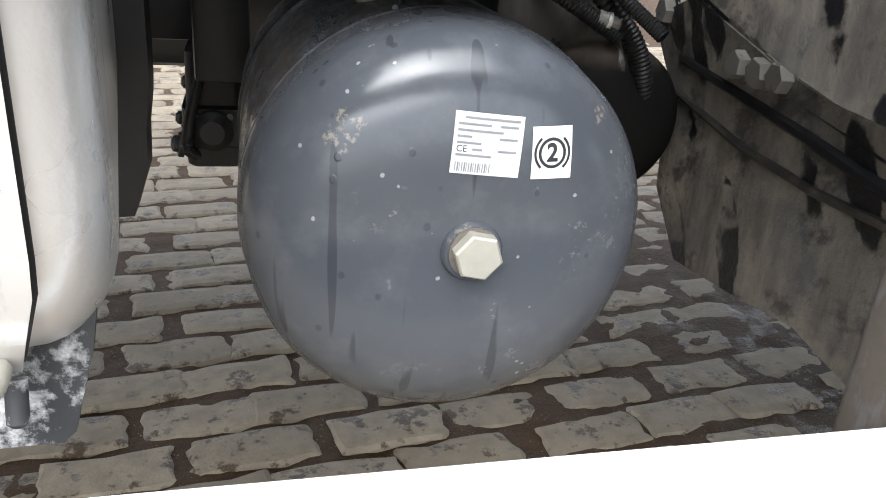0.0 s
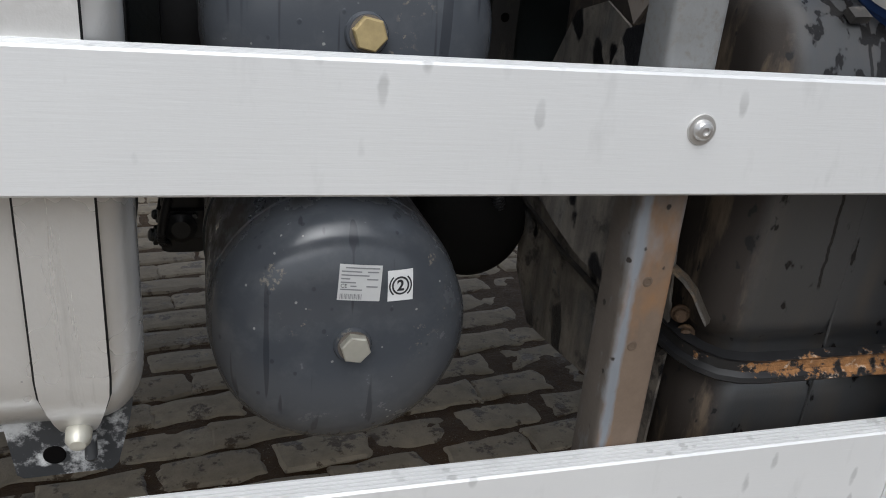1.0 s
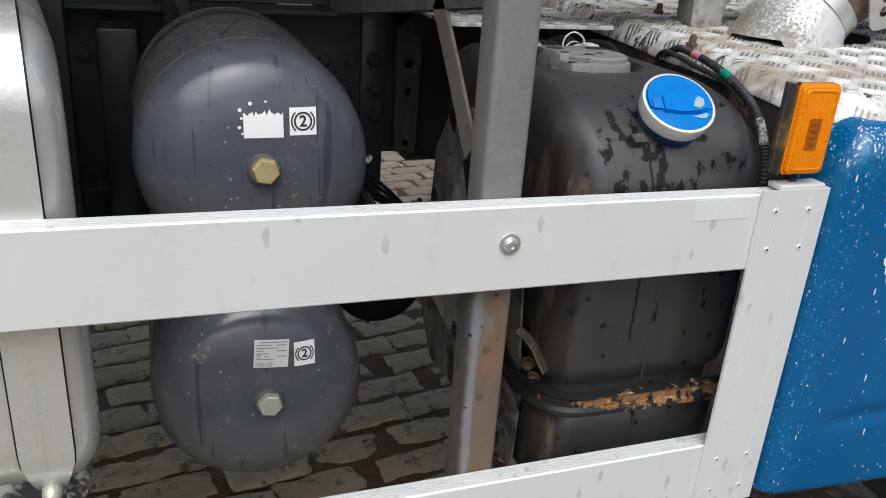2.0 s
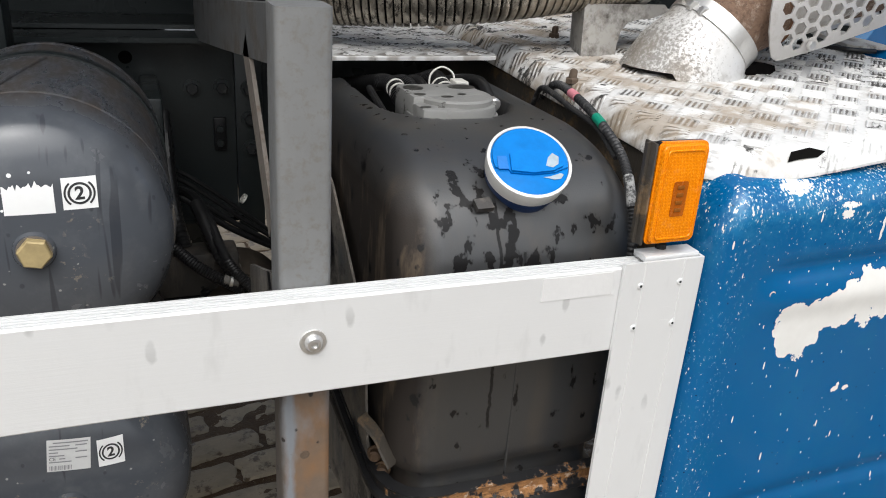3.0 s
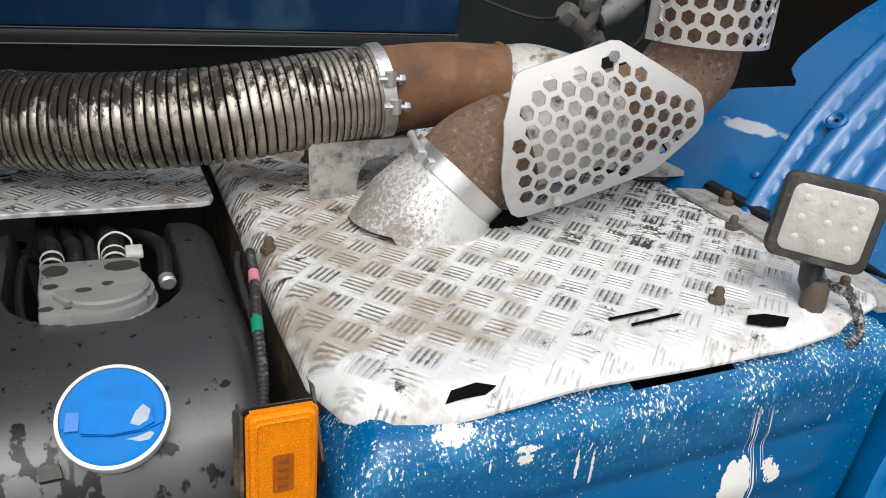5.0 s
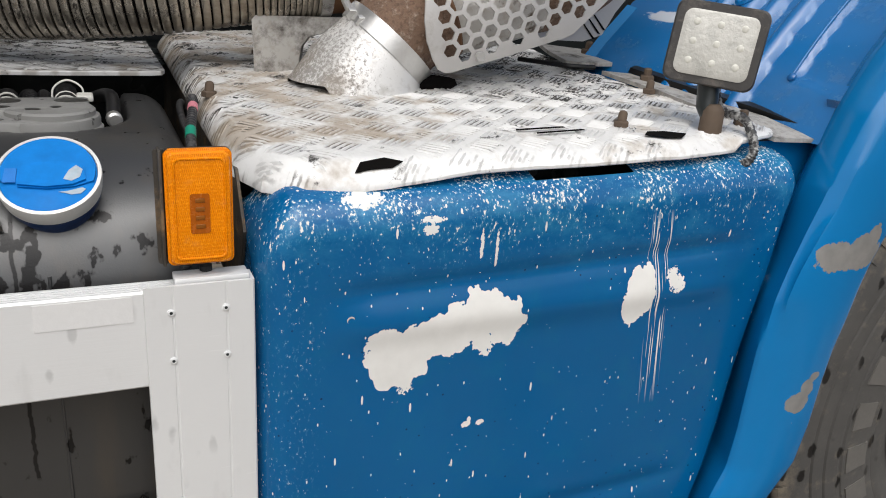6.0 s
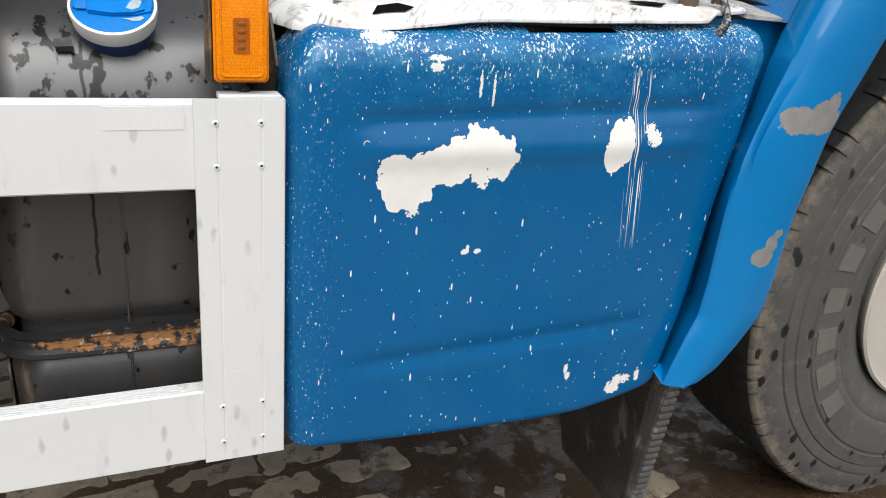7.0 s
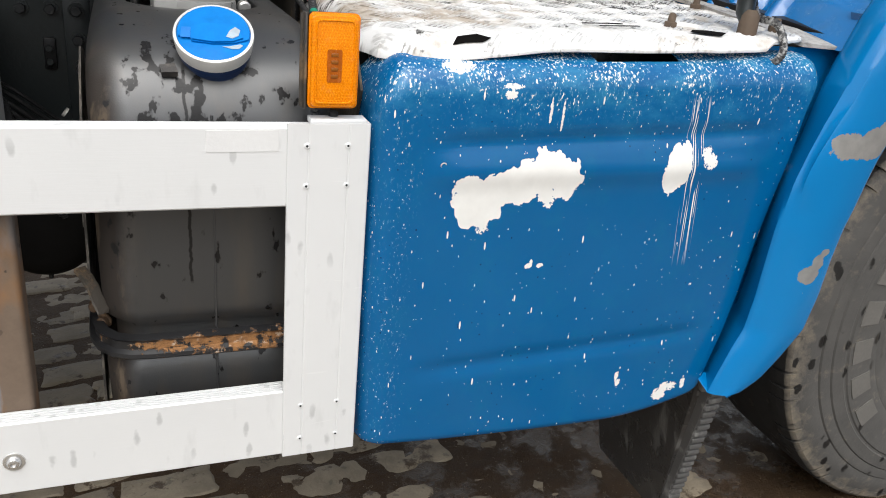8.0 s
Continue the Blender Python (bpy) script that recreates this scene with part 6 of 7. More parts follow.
for x, y, z in ((1.600, 0.058, 1.043), (1.632, 0.30, 1.061)):
    bolt = part("flange_bolt", lathe([(0.0, 0.006), (0.018, 0.006), (0.020, 0.004), (0.020, 0.001)], (x, y, z), (0, 0, 1), 10), M["bolt_rust"], deck, "rusted bolt end")
    part("flange_nut", hexagon((x, y, z), (0, 0, 1), 0.011, 0.009), M["bolt_rust"], bolt)


back = part("back_flange", slab([(1.560, 0.420), (1.575, 0.404), (1.640, 0.405), (1.668, 0.450), (1.650, 0.520), (1.590, 0.560), (1.572, 0.500)], 0.006, lambda u, v, w: Vector((u, v, 1.070 + 0.08 * (v - 0.42) + w))), M["cast"], deck, "pale flange behind the plate")
part("flange_bolt", lathe([(0.0, 0.0075), (0.020, 0.007), (0.023, 0.004), (0.023, 0.001)], (1.640, 0.480, 1.078), (0.1, 0, 1), 10), M["bolt_rust"], back, "rusted bolt end")
part("flange_nut", hexagon((1.640, 0.480, 1.079), (0, 0, 1), 0.013, 0.009), M["bolt_rust"], back)
part("flange_gasket", tube([(1.500, 0.470, 1.071), (1.535, 0.425, 1.070), (1.560, 0.402, 1.069), (1.600, 0.396, 1.068)], 0.004, 8, 16), M["rubber"], back, "black sealing strip")


# black slabs laid on the plate paint in the dark of open slots
def dark_slot(outline):
    return slab(outline, -0.0008, lambda u, v, w: Vector((u, v, deck_z(u, v) + 0.0036 + w)))


part("slot", dark_slot([(1.078, 0.016), (1.085, 0.022), (1.110, 0.0225), (1.128, 0.017), (1.116, 0.0135), (1.094, 0.015)]), M["soot"], deck, "torn slot in the plate")
part("slot", dark_slot([(1.428, 0.028), (1.440, 0.040), (1.462, 0.038), (1.484, 0.024), (1.470, 0.014), (1.448, 0.016)]), M["soot"], deck, "torn slot in the plate")
part("slot", dark_slot([(1.285, 0.074), (1.287, 0.078), (1.350, 0.082), (1.352, 0.078)]), M["soot"], deck, "cut slot")
part("slot", dark_slot([(1.303, 0.058), (1.305, 0.062), (1.368, 0.067), (1.370, 0.063)]), M["soot"], deck, "cut slot")
part("side_skirt", slab([(0.09, 0.86), (0.86, 0.86), (0.86, 1.020), (0.09, 1.004), (0.05, 0.95)], 0.003, lambda u, v, w: Vector((0.976 + w, u, v))), M["old_rust"], deck, "rusty steel side below the plate")
part("edge_flange", loft([[Vector((x, y, z)) for x, y, z in ((xa, y, z), (xb, y - 0.006, z - 0.003), (xb, y - 0.006, z - 0.008), (xa, y, z - 0.006))] for xa, xb, y, z in ((1.628, 1.692, 0.027, 1.034), (1.600, 1.676, 0.10, 1.049), (1.598, 1.650, 0.22, 1.059), (1.590, 1.640, 0.36, 1.068))]), M["cast"], deck, "white flange strip beside the plate")
part("edge_strip", loft([[Vector((x, y, z)) for x, y, z in ((a, b, c), (a + 0.014, b + 0.004, c + 0.003), (a + 0.014, b, c + 0.011), (a, b - 0.004, c + 0.008))] for a, b, c in ((1.700, 0.026, 1.032), (1.676, 0.12, 1.046), (1.652, 0.22, 1.056), (1.640, 0.36, 1.066))]), M["rubber"], deck, "black rubber edge strip")

small = thing("tread_step", (0.79, 0.62, 1.04), "small sooty aluminium tread plate over the urea tank", "deck plate")
STEP = [(0.652, 0.86), (0.650, 0.505), (0.656, 0.490), (0.670, 0.483), (0.930, 0.483), (0.944, 0.488), (0.950, 0.505), (0.952, 0.86)]
part("plate", deck_sheet(STEP, step_z), M["step_tread"], small, angle=25)
tagged(part("tread_pattern", tread_bars(STEP, step_z, 0.043, 0.006, (0.690, 0.531)), M["tread_top"], small, smooth=False), "raised bars in groups of five", kind="stuff")

# ---- exhaust ----
hose = thing("exhaust_hose", (0.92, 0.52, 1.09), "ribbed stainless steel exhaust hose stained with soot", "exhaust hose")
HP = [(0.692, 0.585, 1.1345), (0.79, 0.540, 1.138), (0.92, 0.503, 1.150), (1.06, 0.491, 1.170), (1.160, 0.491, 1.184)]
RINGS = 46
path = smooth_path(HP, RINGS * 6 + 1)
# black core paints shade and soot into the gaps between the ribs
part("inner_hose", tube(path[::3], 0.0555, 40), M["soot"], hose, "black core for the sooty, shaded gaps between the ribs")
for k in range(RINGS):
    a, c = path[6 * k], path[6 * k + 6]
    w = (c - a).normalized()
    o, ln = (a + c) / 2, (c - a).length
    bands = bmesh.new()
    r = 0.0605 + 0.0008 * noise.noise((k * 0.7, 0.2, 0.5))
    lathe([(-ln * 0.44, 0.055), (-ln * 0.41, r - 0.001), (-ln * 0.2, r), (ln * 0.2, r), (ln * 0.39, r - 0.0008), (ln * 0.42, 0.055)], o, w, 56, bands, caps=False)
    part("hose_rib", bands, M["hose"], hose, angle=28)
for end, way, mat_ in ((path[0], path[0] - path[4], "flaked"), (path[-1], path[-1] - path[-5], "clamp")):
    band = part("end_clamp", lathe([(-0.004, 0.0605), (-0.004, 0.0635), (0.013, 0.0635), (0.014, 0.057)], end, way, 48, caps=False), M[mat_], hose, "steel end clamp")
    side, up, w = frame_of(way)
    for s, h in ((0.002, 0.030), (0.010, -0.006)):
        c = end + w * s + Vector((0, -0.0645 + abs(h) * 0.12, h))
        lug = part("clamp_lug", tube([c - Vector((0, 0, 0.009)), c + Vector((0, 0, 0.009))], 0.008, 12), M[mat_], band)
        part("clamp_bolt", tube([c - Vector((0.017, 0.002, 0.0)), c + Vector((0.017, -0.002, 0.0))], 0.004, 8), M["bolt_rust" if mat_ == "flaked" else "steel"], lug)
        part("clamp_nut", hexagon(c + Vector((0.010, -0.002, 0)), (1, 0, 0), 0.0075, 0.008), M["bolt_rust" if mat_ == "flaked" else "steel"], lug)
flange = thing("exhaust_flange", (0.60, 0.64, 1.05), "sooty black exhaust flange", "exhaust pipe")
part("flange_pipe", tube([(0.700, 0.582, 1.134), (0.655, 0.615, 1.132), (0.62, 0.66, 1.13), (0.60, 0.74, 1.12), (0.60, 0.84, 1.10)], 0.050, 32, 14), M["flaked"], flange)
part("flange_ring", lathe([(0, 0.058), (0.012, 0.058), (0.012, 0.045)], (0.672, 0.603, 1.133), (-0.8, 0.6, 0), 32), M["flaked"], flange)
bolt = part("flange_bolt", hexagon((0.672, 0.555, 1.15), (0.8, -0.6, 0), 0.010, 0.022), M["bolt_rust"], flange)

pipe = thing("exhaust_pipe", (1.35, 0.42, 1.02), "rusty exhaust pipe with elbow and rising stack", "exhaust pipe")
part("rear_pipe", tube([(1.162, 0.491, 1.185), (1.26, 0.496, 1.192), (1.354, 0.492, 1.190)], 0.0575, 40, 12), M["rust"], pipe, "evenly rusted brown pipe")
part("weld", lathe([(-0.004, 0.058), (0, 0.0605), (0.004, 0.058)], (1.350, 0.500, 1.190), (1, -0.05, 0), 40, caps=False), M["rust"], pipe)
part("junction", tube([(1.352, 0.500, 1.190), (1.39, 0.475, 1.186), (1.45, 0.42, 1.18)], lambda f: 0.0575 + 0.008 * math.sin(f * 3.1), 40, 14), M["scaled"], pipe, "pale sooted junction sleeve")
part("elbow", tube([(1.222, 0.364, 1.085), (1.256, 0.360, 1.124), (1.306, 0.354, 1.150)], 0.066, 40, 14), M["pale_rust"], pipe, "scaled brown elbow")
part("sleeve", tube([(1.302, 0.354, 1.149), (1.35, 0.353, 1.160), (1.44, 0.354, 1.180)], lambda f: 0.0605 + 0.004 * math.sin(f * 3.14), 40, 14), M["scaled"], pipe, "pale scaled sleeve")
part("weld", lathe([(-0.004, 0.065), (0, 0.0685), (0.004, 0.065)], (1.304, 0.354, 1.1495), (1, -0.1, 0.42), 40, caps=False), M["rust"], pipe)
part("stack_elbow", tube([(1.43, 0.354, 1.178), (1.50, 0.352, 1.196), (1.550, 0.350, 1.235), (1.568, 0.350, 1.30), (1.572, 0.35, 1.75)], 0.060, 40, 30), M["pale_rust"], pipe)

skirt = thing("pipe_cowl", (1.18, 0.35, 1.02), "grey sheet cowl round the exhaust elbow, speckled with soot", "cowl")
sk = []
for h, r, cx, cy, cz, tilt in ((0, 0.090, 1.196, 0.372, 1.040, 0.0), (0.5, 0.080, 1.208, 0.369, 1.066, 0.38), (1.0, 0.069, 1.226, 0.364, 1.093, 0.70)):
    w = Vector((math.sin(tilt), 0, math.cos(tilt)))
    u = Vector((math.cos(tilt), 0, -math.sin(tilt)))
    sk.append([Vector((cx, cy, cz)) + (u * math.cos(2 * math.pi * i / 64) + Vector((0, 1, 0)) * math.sin(2 * math.pi * i / 64)) * r * (1 + 0.10 * max(0, -math.cos(2 * math.pi * i / 64)) * (1 - h)) + Vector((0, 0, 0.012 * (h == 0) * (math.sin(6.28 * i / 64 * 2 + 0.9) > 0.6))) for i in range(64)])
part("cone", loft(sk, None, True, False), M["cowl"], skirt, angle=50)
cl = Vector((1.232, 0.363, 1.100))
cw = Vector((0.66, -0.05, 0.75))
clamp_ = part("pipe_clamp", lathe([(-0.012, 0.0695), (-0.012, 0.072), (0.012, 0.072), (0.012, 0.0695)], cl, cw, 56, caps=False), M["clamp"], skirt, "shiny band clamp")
for k, off in enumerate((Vector((-0.050, -0.012, 0.044)), Vector((-0.058, 0.004, 0.052)))):
    part("clamp_screw", tube([cl + off - Vector((0.0, 0.022, 0.012)), cl + off + Vector((0.0, 0.012, 0.006))], 0.0055, 10), M["clamp"], clamp_)
    part("clamp_nut", hexagon(cl + off - Vector((0.0, 0.018, 0.010)), (0, -0.9, -0.4), 0.009, 0.008), M["clamp"], clamp_)
part("drain_tab", slab([(1.262, 1.040), (1.300, 1.040), (1.322, 1.052), (1.318, 1.060), (1.285, 1.064), (1.262, 1.056)], 0.02, along_x(0.318, 0)), M["soot"], skirt, "black tab beside the cowl")
tunnel = thing("pipe_tunnel", (1.16, 0.52, 1.02), "pale sheet metal tunnel bracket on the deck", "bracket")
arch = [(1.066, 1.048), (1.063, 1.121), (1.068, 1.127), (1.214, 1.127), (1.222, 1.120), (1.215, 1.113), (1.190, 1.106), (1.165, 1.104), (1.146, 1.099), (1.135, 1.086), (1.131, 1.066), (1.131, 1.047)]
part("tunnel_sheet", slab(arch, 0.075, lambda u, v, w: Vector((u + w * 0.30, 0.450 + w + (u - 1.066) * 0.10, v - 0.10 * w))), M["cast"], tunnel)


def perforated(outline, pitch, hole, place, margin, thick=0.0025, turn=0.0):
    """Sheet of hexagonal cells with hexagonal holes, cut to a convex outline in (u, v) and then bent by place."""
    bm = bmesh.new()
    us, vs = [p[0] for p in outline], [p[1] for p in outline]
    R, r = pitch / math.sqrt(3), hole / math.sqrt(3)
    cache = {}
    def vert(u, v):
        key = (round(u, 4), round(v, 4))
        if key not in cache:
            cache[key] = bm.verts.new((u, v, 0))
        return cache[key]
    mu, mv = (min(us) + max(us)) / 2, (min(vs) + max(vs)) / 2
    n = int(math.hypot(max(us) - min(us), max(vs) - min(vs)) / pitch / 1.6) + 3
    ct, st = math.cos(turn), math.sin(turn)
    for j in range(-n, n + 1):
        for i in range(-n, n + 1):
            lu, lv = (i + 0.5 * (j % 2)) * pitch, j * 1.5 * R
            cu, cv = mu + lu * ct - lv * st, mv + lu * st + lv * ct
            if not (min(us) - pitch < cu < max(us) + pitch and min(vs) - pitch < cv < max(vs) + pitch):
                continue
            outer = [vert(cu + R * math.sin(math.pi / 3 * k - turn), cv + R * math.cos(math.pi / 3 * k - turn)) for k in range(6)]
            if inside(cu, cv, outline, margin):
                inner = [bm.verts.new((cu + r * math.sin(math.pi / 3 * k - turn), cv + r * math.cos(math.pi / 3 * k - turn), 0)) for k in range(6)]
                for k in range(6):
                    bm.faces.new((outer[k], outer[(k + 1) % 6], inner[(k + 1) % 6], inner[k]))
            else:
                mid = bm.verts.new((cu, cv, 0))
                for k in range(6):
                    bm.faces.new((outer[k], outer[(k + 1) % 6], mid))
    area = sum(ax * by - bx * ay for (ax, ay), (bx, by) in zip(outline, outline[1:] + outline[:1]))
    for (ax, ay), (bx, by) in zip(outline, outline[1:] + outline[:1]):
        nx, ny = (by - ay, ax - bx) if area > 0 else (ay - by, bx - ax)
        bmesh.ops.bisect_plane(bm, geom=[*bm.verts, *bm.edges, *bm.faces], plane_co=(ax, ay, 0), plane_no=(nx, ny, 0), clear_outer=True, dist=1e-6)
    bmesh.ops.solidify(bm, geom=bm.faces[:], thickness=thick)
    for v in bm.verts:
        v.co = place(v.co.x, v.co.y, v.co.z)
    return bm


shield = thing("heat_shield", (1.42, 0.30, 1.06), "grey steel heat shield punched with hexagonal holes", "heat shield")
SH = [(1.249, 1.140), (1.254, 1.115), (1.265, 1.093), (1.276, 1.078), (1.287, 1.073), (1.297, 1.074), (1.460, 1.124), (1.473, 1.130), (1.521, 1.181), (1.526, 1.192), (1.522, 1.212), (1.515, 1.229), (1.507, 1.236), (1.412, 1.284), (1.404, 1.288), (1.392, 1.288), (1.280, 1.252), (1.270, 1.247), (1.264, 1.238), (1.250, 1.195)]
AX = Vector((0.972, 0.235))


def shield_place(u, v, w):
    d = (u - 1.42) * -AX.y + (v - 1.18) * AX.x
    return Vector((u, 0.262 + 0.030 * (d / 0.1) ** 2 + w + 0.10 * max(0.0, 1.36 - u), v))


part("perforated_sheet", perforated(SH, 0.0225, 0.0166, shield_place, 0.0185, 0.0025, radians(-13)), M["shield"], shield, angle=25)
tail = part("back_plate", slab([(1.476, 1.095), (1.520, 1.109), (1.574, 1.108), (1.609, 1.119), (1.629, 1.154), (1.649, 1.178), (1.640, 1.193), (1.600, 1.225), (1.500, 1.200), (1.470, 1.150)], 0.003, along_x(0.400, 0)), M["shield"], shield, "plain steel plate behind the punched sheet")
for x, z in ((1.571, 1.135), (1.580, 1.143), (1.589, 1.149)):
    part("plate_slit", slab([(x - 0.0020, z + 0.001), (x + 0.0018, z), (x + 0.0250, z - 0.0230), (x + 0.0195, z - 0.0220)], 0.0006, along_x(0.3985, 0)), M["soot"], tail, "narrow slit cut in the plate")
for x, z in ((1.39, 1.272), (1.33, 1.097)):
    part("shield_bolt", hexagon(shield_place(x, z, -0.003), (0, -1, 0), 0.007, 0.006), M["clamp"], shield)
stackg = thing("stack_guard", (1.57, 0.35, 1.28), "perforated steel guard round the rising exhaust stack", "heat shield")
part("perforated_sleeve", perforated([(0, 1.284), (0.37, 1.284), (0.37, 1.80), (0, 1.80)], 0.0235, 0.0165, lambda u, v, w: Vector((1.566 + (0.091 - w) * math.cos(math.pi * 1.02 + u / 0.091), 0.350 + (0.091 - w) * math.sin(math.pi * 1.02 + u / 0.091), v)), 0.012), M["shield"], stackg, angle=40)

part("guard_band", lathe([(0, 0.0915), (0, 0.093), (0.012, 0.093), (0.012, 0.0915)], (1.566, 0.35, 1.62), (0, 0, 1), 48, caps=False), M["clamp"], stackg)
part("tunnel_bolt", hexagon((1.13, 0.500, 1.122), (0, 0, 1), 0.010, 0.007), M["bolt_rust"], tunnel)

# ---- marker lamp ----
lamp = thing("marker_lamp", (0.93, 0.02, 0.93), "orange rectangular side marker lamp on a rusty bracket", "marker lamp")
part("housing", slab(rounded(0.901, 0.959, 0.939, 1.046, 0.005), 0.007, along_x(0.006, 0)), M["rubber"], lamp)
part("bracket", slab(rounded(0.893, 0.9575, 0.938, 1.0445, 0.003), 0.003, along_x(0.0132, 0)), M["old_rust"], lamp, "rusty sheet bracket")
part("bracket_side", box(0.8965, 0.8995, 0.004, 0.024, 0.938, 1.045, 0.0012), M["old_rust"], lamp, "dusty brown bracket side")
lens = part("lens", loft([[Vector((u, y, v)) for u, v in rounded(0.903 + d, 0.957 - d, 0.941 + d, 1.044 - d, 0.006)] for y, d in ((0.010, 0.0), (0.0005, 0.0), (-0.001, 0.001), (-0.0016, 0.004))]), M["amber"], lamp, "ribbed orange lens")
part("lens_rim", loft([[Vector((u, y, v)) for u, v in rounded(0.903 - d, 0.957 + d, 0.941 - d, 1.044 + d, 0.006)] for y, d in ((0.004, 0.0), (0.0045, 0.0022), (0.009, 0.0022))], None, True, False), M["amber"], lens)
led = part("led_window", slab(rounded(0.921, 0.938, 0.970, 1.007, 0.002), 0.001, along_x(-0.0022, 0)), plain("dark_amber", (0.36, 0.085, 0.004), 0.25, vary=0.3, scale=200), lens, "darker window over the diodes")
part("lens_ridge", loft([[Vector((u, y, v)) for u, v in rounded(0.907 + d, 0.953 - d, 0.945 + d, 1.040 - d, 0.005)] for y, d in ((-0.0010, 0.0), (-0.0028, 0.0008), (-0.0028, 0.0018), (-0.0012, 0.0026))], None, True, False), M["amber"], lens)
for k in range(4):
    part("diode", box(0.9255, 0.9335, -0.0030, -0.0022, 0.975 + 0.008 * k, 0.979 + 0.008 * k, 0.0005), plain("diode", (0.24, 0.075, 0.006), 0.3, vary=0.3), led)
part("lamp_stem", tube([(0.935, 0.02, 0.931), (0.936, 0.02, 0.905)], 0.006, 10), M["rubber"], lamp)

conduit = thing("cable_conduit", (0.94, 0.2, 0.95), "dusty black corrugated conduit wrapped with pink and green tape", "cable")
CP = smooth_path([(0.985, 0.42, 0.985), (0.968, 0.345, 1.030), (0.960, 0.28, 1.032), (0.946, 0.19, 1.021), (0.938, 0.12, 0.998), (0.926, 0.075, 0.970), (0.920, 0.05, 0.93), (0.925, 0.05, 0.86)], 241)
part("corrugated_sheath", tube(CP, lambda f: 0.0048 + (0.0009 if int(round(f * 240)) % 3 else -0.0006), 14), M["conduit"], conduit)
part("second_sheath", tube([(0.965, 0.40, 0.985), (0.956, 0.36, 1.022), (0.948, 0.31, 1.026), (0.946, 0.26, 1.020), (0.945, 0.19, 1.012), (0.938, 0.13, 0.992)], lambda f: 0.0034 + (0.0008 if int(f * 90) % 2 else 0.0), 10, 91), M["conduit"], conduit)
for name, a, b, mat_ in (("pink_tape", 66, 76, "pink"), ("green_tape", 100, 110, "green"), ("pale_sleeve", 158, 186, "worn_grey")):
    part(name, tube(CP[a:b], 0.0060, 14), M[mat_], conduit)

# ---- blue side panel ----
panel = thing("side_fairing", (1.3, 0.0, 0.45), "blue lacquered side fairing with white peeled patches and chips", "fairing")


def pick(table, z):
    for (a, va), (b, vb) in zip(table, table[1:]):
        if z <= b:
            return va + (vb - va) * max(0, (z - a)) / (b - a)
    return table[-1][1]


LEFT = [(0.44, 0.984), (0.68, 0.977), (0.94, 0.978), (1.0, 0.984)]
RIGHT = [(0.44, 1.520), (0.457, 1.546), (0.487, 1.566), (0.54, 1.578), (0.59, 1.590), (0.65, 1.600), (0.74, 1.610), (0.80, 1.620), (0.87, 1.634), (0.94, 1.642), (0.985, 1.652), (1.02, 1.655)]


SLOT_U = 0.53


def panel_sheet():
    bm = bmesh.new()
    nu, nv = 90, 80
    rows = []
    for j in range(nv + 1):
        v = j / nv
        row = []
        for i in range(nu + 1):
            u = i / nu
            z1 = 1.000 + 0.020 * u - 0.040 * max(0, 1 - u / 0.055) ** 2 - 0.025 * max(0, (u - 0.955) / 0.045) ** 2
            z0 = 0.468 - 0.008 * (1 - u) ** 2 - 0.024 * math.sin(min(1, u * 1.4) * math.pi * 0.5) + max(0, u - 0.72) ** 2 * 0.45
            z = z0 + (z1 - z0) * v
            x0, x1 = pick(LEFT, z), pick(RIGHT, z)
            x = x0 + (x1 - x0) * u
            def edge(d, r):
                return r - math.sqrt(max(0, r * r - max(0, r - d) ** 2))
            y = -0.017 + edge((x - x0), 0.034) + edge(z1 - z, 0.042) + edge(x1 - x, 0.028) + edge(z - z0, 0.012)
            fade = min(1, max(0, (x - x0 - 0.06) / 0.06)) * min(1, max(0, (x1 - x - 0.05) / 0.06))
            y += fade * (0.0045 * math.exp(-((z - 0.905 - 0.02 * (u - 0.5)) / 0.012) ** 2) - 0.0045 * math.exp(-((z - 0.862) / 0.018) ** 2) + 0.0035 * math.exp(-((z - 0.585 - 0.02 * (u - 0.5)) / 0.012) ** 2))
            y += 0.0015 * noise.noise((x * 6, z * 6, 7.0)) + 0.004 * (u - 0.5) ** 2 + 0.004 * (v - 0.5) ** 2
            if i == 0:
                x += 0.003 * noise.noise((z * 20, 0, 3.0))
            row.append(bm.verts.new((x, y, z)))
        rows.append(row)
    def cut(i):
        return abs((i + 0.5) / nu - SLOT_U) < 0.095
    for j, (a, b) in enumerate(zip(rows, rows[1:])):
        for i in range(nu):
            if not (j >= nv - 1 and cut(i)):
                bm.faces.new((a[i], a[i + 1], b[i + 1], b[i]))
    # returns round the edge
    for line, vec in (([r[0] for r in rows], (0.001, 0.055, 0)), ([r[-1] for r in rows], (-0.006, 0.03, 0)), (rows[-1], (0, 0.05, 0.002)), (rows[0], (0, 0.03, 0.0))):
        back = [bm.verts.new(v.co + Vector(vec)) for v in line]
        for k in range(len(line) - 1):
            if not (line is rows[-1] and cut(k)):
                bm.faces.new((line[k], line[k + 1], back[k + 1], back[k]))
    return bm


part("pressed_sheet", panel_sheet(), M["peeled"], panel, angle=60)
part("catch", lathe([(0, 0.0055), (0.0012, 0.005), (0.0016, 0.0038), (0.0006, 0.003), (0.0006, 0.001)], (1.068, -0.016, 0.872), (0, -1, 0), 12), M["cast"], panel, "small worn fastener")
part("gap_backing", box(1.0, 1.60, 0.10, 0.11, 0.60, 1.0, 0.002), M["chassis"], panel)

